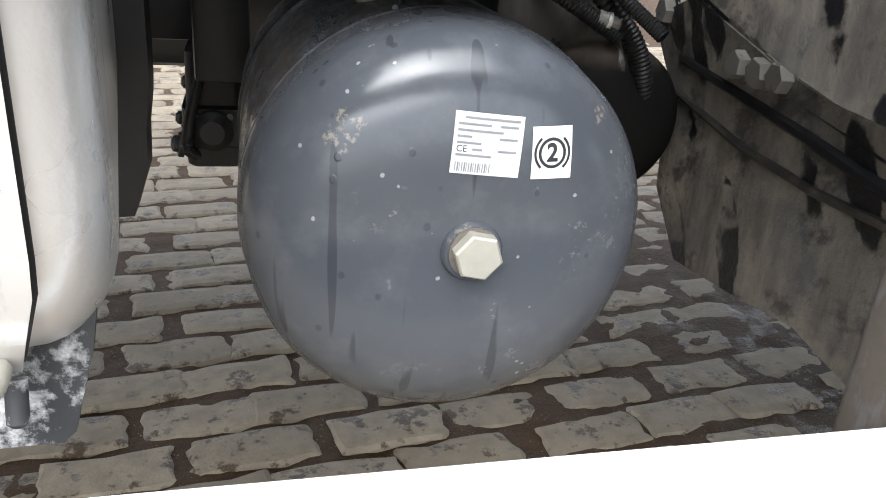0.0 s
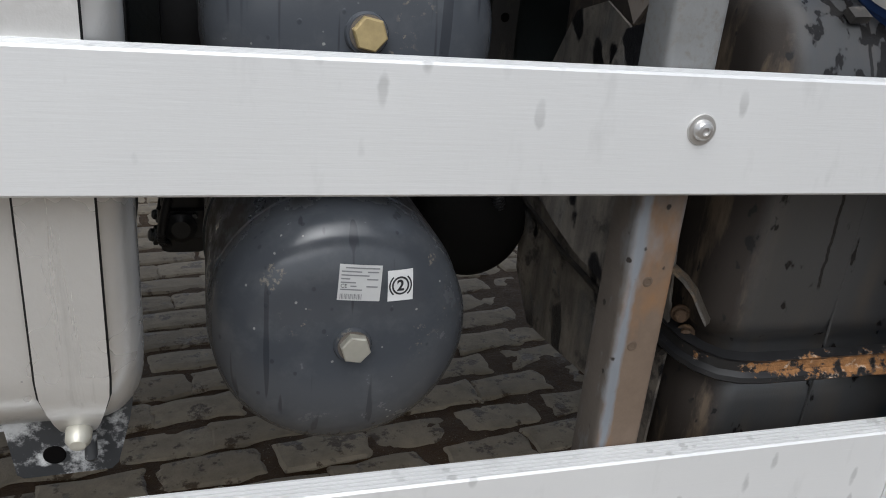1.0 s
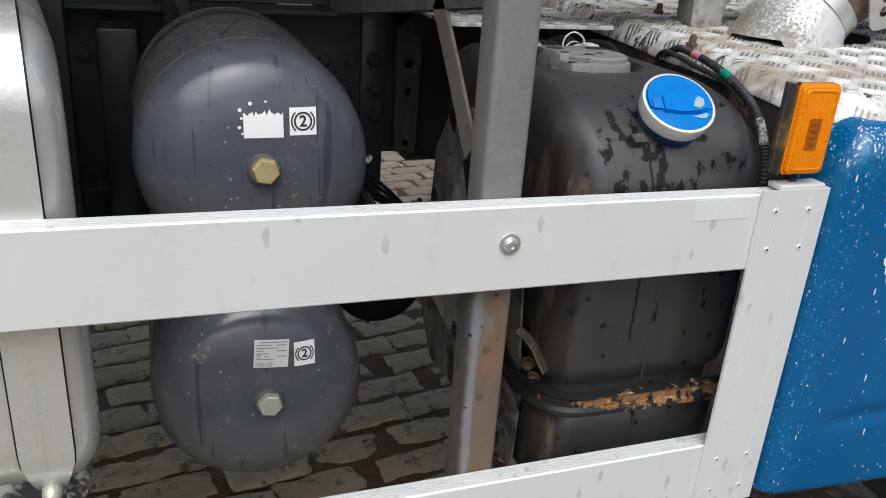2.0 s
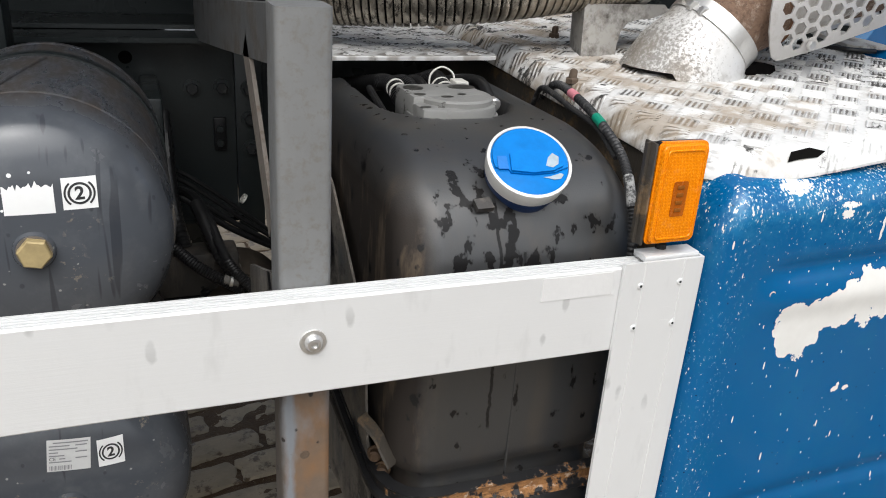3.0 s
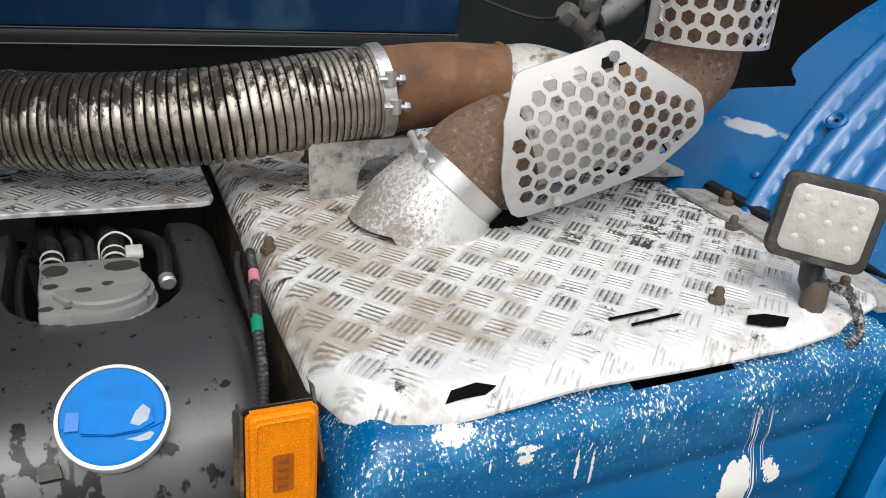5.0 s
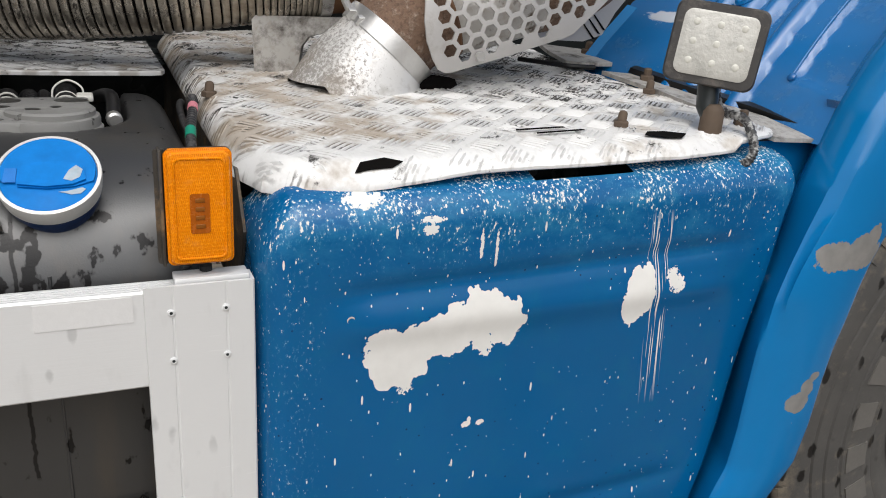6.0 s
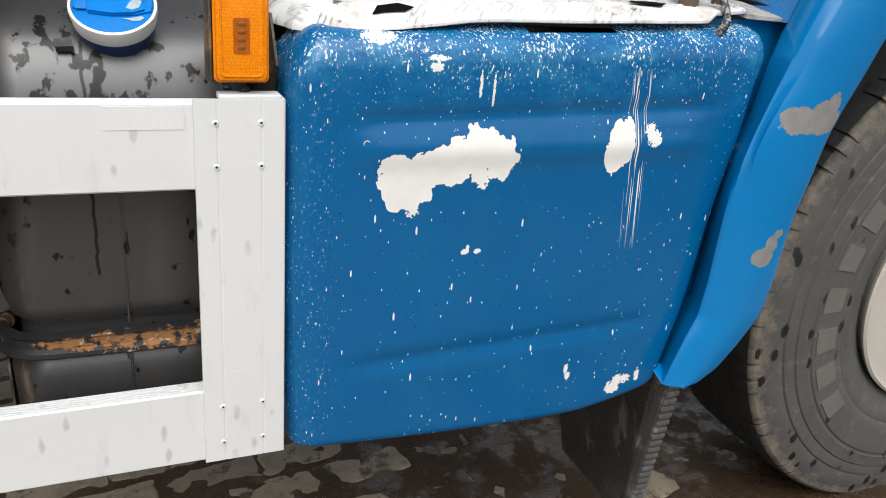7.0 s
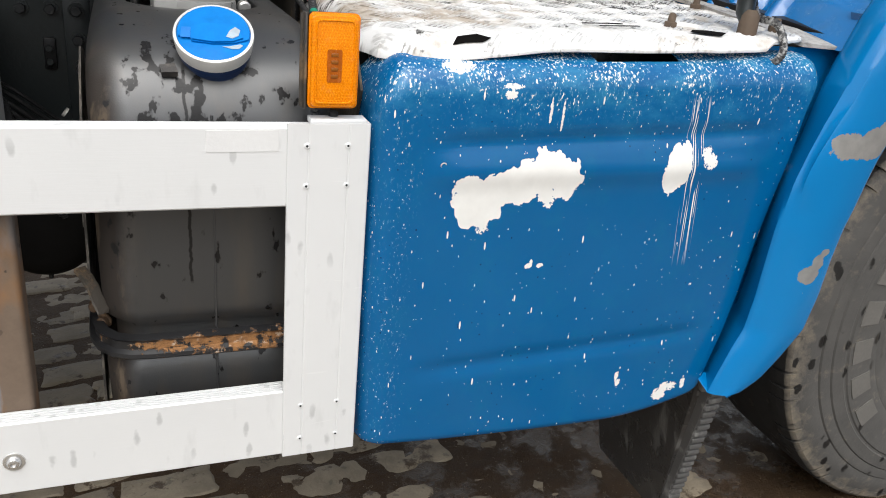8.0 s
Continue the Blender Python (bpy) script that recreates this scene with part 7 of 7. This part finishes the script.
# ---- blue fender and arch ----
fender = thing("wheel_fender", (1.65, 0.0, 0.5), "bright blue wheel fender with grey worn patches and rubber edge", "fender")
FL = [(0.494, 1.562), (0.52, 1.570), (0.57, 1.587), (0.606, 1.602), (0.66, 1.608), (0.72, 1.610), (0.773, 1.612), (0.842, 1.619), (0.885, 1.630), (0.965, 1.645), (1.01, 1.658), (1.08, 1.687), (1.14, 1.722), (1.25, 1.81), (1.35, 1.93)]
RIDGE = [(0.494, 1.568), (0.57, 1.590), (0.66, 1.611), (0.773, 1.614), (0.85, 1.622), (0.89, 1.634), (0.93, 1.648), (0.97, 1.664), (1.01, 1.678), (1.08, 1.706), (1.14, 1.745), (1.25, 1.835), (1.35, 1.955)]
CREST = [(0.494, 1.572), (0.57, 1.594), (0.66, 1.615), (0.773, 1.618), (0.85, 1.627), (0.89, 1.644), (0.93, 1.663), (0.97, 1.684), (1.01, 1.698), (1.08, 1.732), (1.14, 1.772), (1.25, 1.862), (1.35, 1.98)]
FR = [(0.494, 1.572), (0.498, 1.602), (0.520, 1.642), (0.555, 1.676), (0.580, 1.696), (0.601, 1.712), (0.66, 1.724), (0.726, 1.729), (0.772, 1.737), (0.816, 1.751), (0.885, 1.770), (0.92, 1.784), (0.96, 1.803), (1.10, 1.866), (1.20, 1.935), (1.30, 2.05), (1.35, 2.15)]


def fender_sheet():
    """Pressed skin from the inner edge over a flat facet and a broad face to a turned-back facet beside the tyre."""
    bm = bmesh.new()
    rows = []
    for j in range(91):
        z = 0.494 + (1.35 - 0.494) * (j / 90) ** 1.15
        a, b, c, d = pick(FL, z), pick(RIDGE, z), pick(CREST, z), pick(FR, z)
        turn = min(1.0, max(0.0, (z - 0.79) / 0.12))
        turn = turn * turn * (3 - 2 * turn)
        low = [(a + 0.040, 0.045), (a + 0.010, 0.008), (a - 0.012, -0.036), (a - 0.0165, -0.044), (a - 0.0155, -0.0475), (a - 0.013, -0.0500), (a - 0.008, -0.0535), (a - 0.001, -0.0570), (a + 0.006, -0.0600)]
        high = [(a + 0.050, 0.040), (a + 0.026, 0.016), (a + 0.018, 0.005), (a + 0.0165, 0.001), (b - 0.012, -0.043), (b - 0.010, -0.0465), (b + (c - b) * 0.3 - 0.012, -0.054), (c - 0.023, -0.0605), (c - 0.019, -0.0620)]
        line = [(p + (q - p) * turn, y + (w - y) * turn) for (p, y), (q, w) in zip(low, high)]
        c = line[-1][0]
        d = max(d, c + 0.002)
        wide = min(1.0, (d - c) / 0.10)
        line += [(c + (d - c) * u, -0.062 - 0.006 * wide * math.sin(math.pi * u / 0.8)) for u in (0.15, 0.30, 0.45, 0.60, 0.70, 0.76)]
        line += [(c + (d - c) * u, -0.062 + wide * 0.026 * (u - 0.79) / 0.21) for u in (0.80, 0.86, 0.93, 1.0)]
        line += [(d + 0.003, -0.028), (d + 0.001, 0.02)]
        rows.append([bm.verts.new((x, y + 0.0008 * noise.noise((z * 7, x * 9, 0.0)), z - (0.004 if k > 17 else 0.0))) for k, (x, y) in enumerate(line)])
    for p, q in zip(rows, rows[1:]):
        for i in range(len(p) - 1):
            bm.faces.new((p[i], p[i + 1], q[i + 1], q[i]))
    low = [bm.verts.new(v.co + Vector((0.004, 0.05, 0.012))) for v in rows[0]]
    for k in range(len(low) - 1):
        bm.faces.new((rows[0][k], rows[0][k + 1], low[k + 1], low[k]))
    return bm


part("fender_skin", fender_sheet(), M["worn"], fender, angle=40)
part("gap_sheet", slab([(1.520, 0.452), (1.58, 0.452), (1.62, 0.482), (1.70, 0.56), (1.76, 0.90), (1.76, 1.025), (1.58, 1.025)], 0.003, along_x(0.044, 0)), M["worn"], fender, "blue sheet in the gap behind the fender")
hinge = part("hinge", box(1.626, 1.642, 0.016, 0.0435, 0.790, 0.862, 0.003), M["chassis"], fender, "small bolted hinge")
for z in (0.798, 0.826, 0.853):
    part("hinge_bolt", hexagon((1.634, 0.016, z), (0, -1, 0), 0.006, 0.005), M["clamp"], hinge)
part("hinge_bolt", hexagon((1.612, 0.0435, 0.690), (0, -1, 0), 0.009, 0.012), M["clamp"], fender)

arch_ = thing("wheel_arch", (1.95, 0.45, 0.6), "glossy blue inner wheel arch with pressed ribs", "wheel arch")


def arch_place(z, y, lift=0.0):
    """A sheet rolled about the wheel's axle, a little nearer the wheel at the outer side."""
    h = z - 0.505
    u = math.sqrt(0.93 ** 2 - h * h)
    n = Vector((-u, 0, h)) / 0.93
    return Vector((2.400 - u + 0.20 * (0.3 - y), y, z)) + n * lift


BACK = [(0.9, 0.457), (1.11, 0.457), (1.17, 0.474), (1.192, 0.455), (1.216, 0.365), (1.232, 0.400), (1.25, 0.41), (1.42, 0.42)]
ARCH_RIBS = ((0.283, 0.20), (0.240, 0.16), (0.204, 0.13), (0.160, 0.12))


def arch_lift(z, y):
    """Four pressed ribs, and a sunk field outside them above the seam."""
    up = sum(0.013 * max(0.0, 1 - ((y - c - k * (z - 1.10)) / 0.0135) ** 2) ** 0.5 for c, k in ARCH_RIBS)
    edge = 0.106 + 0.17 * (z - 1.10)
    seam = 1.097 - 0.20 * max(0.0, 0.106 - y)
    if z > seam:
        up -= 0.008 * min(1.0, max(0.0, (edge - y) / 0.004)) * min(1.0, (z - seam) / 0.008)
    return up


bm = bmesh.new()
rows = []
for j in range(61):
    z = 1.026 + 0.0065 * j
    ys = [0.012 + 0.0045 * k for k in range(71)]
    ys += [ys[-1] + (pick(BACK, z) - ys[-1]) * k / 12 for k in range(1, 13)]
    rows.append([bm.verts.new(arch_place(z, y, arch_lift(z, y))) for y in ys])
for p, q in zip(rows, rows[1:]):
    for i in range(len(p) - 1):
        bm.faces.new((p[i], p[i + 1], q[i + 1], q[i]))
back = [bm.verts.new(r[-1].co + Vector((0.03, 0.004, -0.01))) for r in rows]
for k in range(len(rows) - 1):
    bm.faces.new((rows[k][-1], back[k], back[k + 1], rows[k + 1][-1]))
part("arch_sheet", bm, M["arch"], arch_, angle=40)
part("arch_edge", loft([[arch_place(z, y, l) for y, l in ((0.452, 0.001), (0.470, 0.006), (0.474, -0.01), (0.455, -0.012))] for z in (1.03, 1.06, 1.10, 1.16)]), M["worn"], arch_, "paler blue edge flange")
part("arch_bead", tube([arch_place(1.10 + 0.015 * k, 0.1075 + 0.17 * 0.015 * k, 0.0005) for k in range(20)], 0.0022, 8), M["arch"], arch_, "raised bead beside the ribs")
boss = part("arch_boss", lathe([(0, 0.0165), (0.007, 0.0155), (0.009, 0.011), (0.005, 0.0065), (0.005, 0.001)], arch_place(1.182, 0.263, 0.006), Vector((-0.69, 0.0, 0.72)), 28), M["arch"], arch_, "round blue bolt boss")
part("boss_hole", lathe([(0, 0.0032), (0.0008, 0.003), (0.0008, 0.0005)], arch_place(1.182, 0.263, 0.011), Vector((-0.69, 0.0, 0.72)), 12), M["soot"], boss)
for z, y in ((1.096, 0.106), (1.218, 0.136), (1.100, 0.307)):
    part("arch_rivet", lathe([(0, 0.0065), (0.003, 0.006), (0.005, 0.0035), (0.0055, 0.001)], arch_place(z, y, 0.0), Vector((-0.75, 0, 0.65)), 16), M["bright_blue"], arch_, "small blue rivet")
part("arch_step", loft([[arch_place(z, y, l) for z, l in ((1.070, 0.0), (1.074, 0.010), (1.092, 0.010), (1.098, -0.006))] for y in (0.008, 0.030, 0.034)]), M["arch"], arch_, "folded step beside the fender")


# ---- wheel ----
WC = Vector((2.400, 0.0, 0.505))
wheel = thing("front_wheel", (WC.x, 0.20, 0.0), "dusty truck tyre with wet blots on a cream steel rim", "wheel")
prof = [(0.30, 0.248), (0.035, 0.250), (0.022, 0.258), (0.012, 0.276), (0.003, 0.302), (0.000, 0.318), (0.0012, 0.322), (-0.001, 0.326), (-0.0025, 0.345), (-0.0025, 0.395), (0.0002, 0.398), (0.0002, 0.402), (-0.0018, 0.405), (0.001, 0.430), (0.0042, 0.433), (0.003, 0.437), (0.006, 0.455), (0.0095, 0.458), (0.0085, 0.462), (0.012, 0.482), (0.018, 0.500), (0.024, 0.511), (0.032, 0.519), (0.06, 0.526), (0.16, 0.528), (0.27, 0.524), (0.30, 0.51)]
tyre = part("tyre", lathe(prof, (WC.x, 0.092, WC.z), (0, 1, 0), 120, caps=False), M["tyre"], wheel, angle=30)
for k in range(104):
    a0 = 2 * math.pi * (k + 0.2 * math.sin(k * 5.0)) / 104
    bm = bmesh.new()
    loft([[Vector((WC.x + r * math.cos(aa), y, WC.z + r * math.sin(aa))) for r, y in ((0.500, 0.1085), (0.5155, 0.1135), (0.5235, 0.1215), (0.5275, 0.14), (0.529, 0.16), (0.505, 0.16))] for aa in (a0, a0 + 0.0535)], bm)
    part("tread_block", bm, M["tyre"], tyre, smooth=False)
for k in range(6):
    a0 = 214 - 13.5 * k
    for da, wide, r0, r1 in ((0.0, 8.0, 0.340, 0.388),):
        bar = bmesh.new()
        loft([[Vector((WC.x + r * math.cos(radians(a0 + da + wide * f)), y, WC.z + r * math.sin(radians(a0 + da + wide * f)))) for r, y in ((r0, 0.0905), (r0 + 0.001, 0.0875), (r1 - 0.001, 0.0875), (r1, 0.0905))] for f in (0, 0.25, 0.5, 0.75, 1)], bar)
        part("raised_bar", bar, M["tyre_mark"], tyre)
rim = part("rim", lathe([(0.012, 0.256), (0.005, 0.258), (0.001, 0.253), (0.005, 0.246), (0.03, 0.238), (0.055, 0.228), (0.066, 0.214), (0.045, 0.185), (0.03, 0.150), (0.03, 0.105), (0.01, 0.095), (0.0, 0.085), (0.0, 0.001)], (WC.x, 0.092, WC.z), (0, 1, 0), 96), M["rim"], wheel, "cream painted steel rim", angle=40)
for k in range(10):
    a = radians(36 * k + 10)
    p = Vector((WC.x + 0.200 * math.cos(a), 0.1455, WC.z + 0.200 * math.sin(a)))
    part("hand_hole", lathe([(0, 0.018), (-0.004, 0.017), (-0.004, 0.001)], p, (0, 1, 0), 16), M["soot"], rim)
    p = Vector((WC.x + 0.14 * math.cos(a), 0.122, WC.z + 0.14 * math.sin(a)))
    part("wheel_nut", hexagon(p, (0, -1, 0), 0.017, 0.025), M["rusty_nut"], rim)

flap = thing("mud_flap", (1.62, 0.15, 0.1), "black rubber mud flap with worn ribbed edge behind blue fairing", "mud flap")


def flap_x(z):
    return 1.585 + (0.47 - z) * 0.22


part("flap_sheet", loft([[Vector((x, y, z)) for x, y in ((flap_x(z) - 0.004, 0.36), (flap_x(z) - 0.004, 0.02 + (0.47 - z) * 0.30), (flap_x(z) + 0.004, 0.012 + (0.47 - z) * 0.34), (flap_x(z) + 0.018, 0.015 + (0.47 - z) * 0.34), (flap_x(z) + 0.018, 0.36))] for z in [0.47 - 0.02 * k for k in range(21)]]), M["flap"], flap, angle=20)
part("flap_border", loft([[Vector((x, y, z)) for x, y in ((flap_x(z) + 0.003, 0.012 + (0.47 - z) * 0.34), (flap_x(z) + 0.006, -0.004 + (0.47 - z) * 0.35), (flap_x(z) + 0.030, -0.002 + (0.47 - z) * 0.35), (flap_x(z) + 0.030, 0.02 + (0.47 - z) * 0.34))] for z in [0.47 - 0.02 * k for k in range(21)]]), M["flap_edge"], flap, "worn grey border of the flap", angle=20)
for k in range(20):
    z = 0.455 - 0.019 * k
    x, y = flap_x(z), -0.006 + (0.47 - z) * 0.35
    part("border_rib", box(x + 0.008, x + 0.036, y - 0.003, y + 0.016, z - 0.0055, z + 0.0055, 0.003), M["flap_edge"], flap)
part("flap_clamp", box(1.575, 1.630, -0.002, 0.012, 0.462, 0.492, 0.003), M["pale_nut"], flap, "grey steel clamp strip")

# ---- work light ----
light = thing("work_light", (1.53, 0.04, 1.04), "square work light with black housing on the deck edge", "work light")
LN = Vector((-0.62, -0.76, 0.10)).normalized()
LU = Vector((0, 0, 1)) - LN * LN.z
LU.normalize()
LS = LU.cross(LN)
LU, LS = LU * math.cos(0.09) + LS * math.sin(0.09), LS * math.cos(0.09) - LU * math.sin(0.09)
LC = Vector((1.520, 0.040, 1.142))


def lit(u, v, w):
    return LC + LS * u + LU * v - LN * w


part("housing", loft([[lit(u, v, w) for u, v in rounded(-0.053 + d, 0.053 - d, -0.047 + d, 0.047 - d, 0.012)] for w, d in ((0.0, 0.002), (0.003, 0.0), (0.016, 0.0), (0.020, 0.004), (0.042, 0.016))]), M["dust_black"], light)
glass = part("glass", loft([[lit(u, v, w) for u, v in rounded(-0.0425 + d, 0.0425 - d, -0.0370 + d, 0.0370 - d, 0.010)] for w, d in ((0.004, 0.0), (-0.0012, 0.0), (-0.002, 0.002))]), M["lens"], light, "dusty square glass")
for i in range(3):
    for j in range(3):
        part("reflector", lathe([(0, 0.0042), (0.0006, 0.0038), (0.0011, 0.0022), (0.0012, 0.0005)], lit(-0.027 + 0.027 * i, -0.021 + 0.022 * j, -0.0018), LN, 16), M["diode"], glass)
part("fin", loft([[lit(u, v, w) for u, v in rounded(-0.03, 0.03, -0.03, 0.03, 0.006)] for w in (0.040, 0.055)]), M["rubber"], light)
part("stand", tube([(1.530, 0.052, 1.096), (1.531, 0.050, 1.070), (1.533, 0.042, 1.060)], 0.013, 12), M["chassis"], light)
part("stand_foot", lathe([(0, 0.0140), (0.026, 0.0135), (0.030, 0.011), (0.034, 0.008)], (1.533, 0.040, 1.040), (0, 0, 1), 14), M["bolt_rust"], light, "rusted foot bolt")
part("light_cable", tube([(1.545, 0.06, 1.10), (1.558, 0.055, 1.065), (1.570, 0.025, 1.058), (1.572, 0.004, 1.030), (1.562, 0.002, 1.010), (1.55, 0.03, 0.998)], lambda f: 0.0050 + 0.0010 * (int(f * 58) % 2), 12, 60), M["worn_grey"], light, "worn grey corrugated lamp cable")

# ---- fittings behind the heat shield ----
fit_ = thing("air_fitting", (1.50, 0.62, 1.24), "dirty metal air fitting with union nuts behind the heat shield", "fitting")
part("fitting_body", tube([(1.530, 0.62, 1.274), (1.56, 0.62, 1.256), (1.590, 0.62, 1.232)], 0.013, 14, 10), M["pale_nut"], fit_)
for x, z, w in ((1.535, 1.272, (-0.8, 0, 0.5)), (1.580, 1.240, (0.8, 0, -0.5)), (1.568, 1.288, (-0.2, -0.3, 0.9))):
    part("union_nut", hexagon((x, 0.62, z), w, 0.019, 0.02), M["pale_nut"], fit_)
part("fitting_branch", tube([(1.562, 0.615, 1.255), (1.570, 0.61, 1.275), (1.572, 0.61, 1.292)], 0.010, 12), M["dusty"], fit_)
part("fitting_hose", tube([(1.588, 0.62, 1.270), (1.615, 0.62, 1.284), (1.655, 0.63, 1.310), (1.70, 0.66, 1.345)], lambda f: 0.017 + 0.004 * (f > 0.3), 14, 20), M["pump"], fit_, "grey dirty sleeve hose")
cable("thin_wire", [(1.38, 0.70, 1.295), (1.45, 0.64, 1.272), (1.49, 0.62, 1.268), (1.53, 0.62, 1.274)], 0.003, "thin dark wire behind the heat shield", category="wire")
cable("thin_wire", [(1.59, 0.62, 1.265), (1.605, 0.61, 1.235), (1.65, 0.61, 1.225), (1.685, 0.62, 1.26), (1.69, 0.64, 1.34)], 0.005, "black looped wire behind the heat shield", category="wire")
cable("thin_wire", [(1.68, 0.58, 1.16), (1.695, 0.58, 1.26), (1.71, 0.60, 1.40)], 0.008, "black upright conduit behind the heat shield", category="wire")

# ---- body above ----
body = thing("truck_body", (0.4, 1.4, 1.2), "dark blue truck body over the chassis", "truck body")
part("side_wall", box(-1.8, 1.42, 0.80, 1.60, 1.212, 1.95, 0.008), M["body_blue"], body)
part("sill", box(-1.8, 1.42, 0.792, 0.812, 1.190, 1.210, 0.003), M["chassis"], body, "black sill trim")
# two thin pale strips paint in the glinting lines under the wall
part("sill_lip", box(-1.8, 1.42, 0.7900, 0.7915, 1.1893, 1.1908), M["pump"], body, "thin pale strip for the glints along the sill")
part("wall_lip", box(-1.8, 1.42, 0.7975, 0.7995, 1.2115, 1.2128), M["dusty"], body, "thin pale strip for the bright line under the wall")
cab = thing("cab_floor", (2.2, 1.4, 1.0), "dark underside of the cab above the engine", "cab")
part("floor_pan", box(1.425, 3.4, 0.97, 1.75, 1.00, 2.6, 0.02), M["chassis"], cab)
part("cab_side", box(2.15, 3.4, 0.0, 0.96, 1.36, 2.6, 0.02), M["worn"], cab)
# unseen block added to shade the bay below; the hook hangs under it
part("overhang", box(-1.8, 0.72, 0.03, 0.7985, 1.765, 1.95, 0.008), M["body_blue"], body, "unseen overhang added for its shade, above the hook")
hook = thing("body_hook", (0.738, 0.10, 1.30), "blue painted steel hook hanging from above", "hook")
part("hook_shank", loft([[Vector((x, y, z)) for x, y in rounded(0.742 - w, 0.742 + w, 0.10 - 0.010, 0.10 + 0.010, 0.006, 3)] for z, w in ((1.3040, 0.003), (1.3055, 0.006), (1.310, 0.0085), (1.319, 0.0098), (1.34, 0.0102), (1.40, 0.0095), (1.75, 0.0095))]), M["bright_blue"], hook)
part("hook_lip", tube([(0.740, 0.092, 1.311), (0.732, 0.09, 1.319), (0.730, 0.09, 1.343)], 0.0042, 10, 10), M["bright_blue"], hook)
part("hook_arm", box(0.726, 0.75, 0.09, 0.12, 1.73, 1.764, 0.006), M["bright_blue"], hook)

# ---- paving blocks, last ----
pavement = thing("pavement", (0, 0, 0), "wet worn grey paving blocks in rows with muddy joints", "pavement", kind="structure")
PA = radians(8.5)


def paver_points(length, width, seed):
    """Outline of a worn block with an uneven edge."""
    out = []
    for u, v in rounded(-length / 2, length / 2, -width / 2, width / 2, 0.009, 2):
        out.append((u, v))
    line = []
    for (ax, ay), (bx, by) in zip(out, out[1:] + out[:1]):
        k = 4 if math.hypot(bx - ax, by - ay) > 0.03 else 1
        line += [(ax + (bx - ax) * i / k, ay + (by - ay) * i / k) for i in range(k)]
    j = 0.013
    return [(u + j * noise.noise((u * 40, v * 40, seed)), v + j * noise.noise((v * 40, u * 40, seed + 9))) for u, v in line]


def paver_mesh(bm, length, width, seed, m):
    line = paver_points(length, width, seed)
    tilt = (noise.noise((seed, 1, 1)) * 0.03, noise.noise((seed, 2, 1)) * 0.05)
    def ring(s, h):
        return [m @ Vector((u * s, v * s * (1 - (1 - s)), h + (u * tilt[0] + v * tilt[1]) * (h > -0.02))) for u, v in line]
    rows = [[bm.verts.new(p) for p in r] for r in (ring(1.0, -0.03), ring(1.0, -0.0075), ring(0.92, -0.0020), ring(0.70, 0.0004))]
    n = len(line)
    for a, b in zip(rows, rows[1:]):
        for i in range(n):
            bm.faces.new((a[i], a[(i + 1) % n], b[(i + 1) % n], b[i]))
    bm.faces.new(rows[-1])


variants = []
for k in range(10):
    bm = bmesh.new()
    paver_mesh(bm, 0.194, 0.0965, 11.3 * k, Matrix())
    bmesh.ops.recalc_face_normals(bm, faces=bm.faces)
    for f in bm.faces:
        f.smooth = False
    me = bpy.data.meshes.new("paver")
    bm.to_mesh(me)
    bm.free()
    me.materials.append(M["paver"])
    variants.append(me)
rest = bmesh.new()
count = 0
rng = random.Random(4)
for j in range(-36, 62):
    for i in range(-26, 30):
        u, v = (i + 0.5 * (j % 2) + 0.12 * rng.uniform(-1, 1)) * 0.207, j * 0.1075 + 0.003 * rng.uniform(-1, 1)
        x, y = u * math.cos(PA) - v * math.sin(PA), u * math.sin(PA) + v * math.cos(PA)
        h = rng.uniform(-0.004, 0.003)
        m = pose(x, y, h, 0, 0, math.degrees(PA) + rng.uniform(-1.5, 1.5))
        if -0.6 < x < 1.7 and 0.42 < y < 1.75 and count < 295:
            ob = new("paver", variants[rng.randrange(10)])
            ob.parent = pavement
            ob.matrix_basis = m
            count += 1
        elif math.hypot(x - 0.5, y - 1.4) < 4.2 + 1.2 * noise.noise((x * 0.5, y * 0.5, 2.0)) + rng.uniform(-0.4, 0.4):
            paver_mesh(rest, 0.194, 0.0965, 3.7 * i + 13.1 * j, m)
tagged(part("paver_field", rest, M["paver"], pavement, smooth=False), "more of the same paving blocks", kind="stuff")
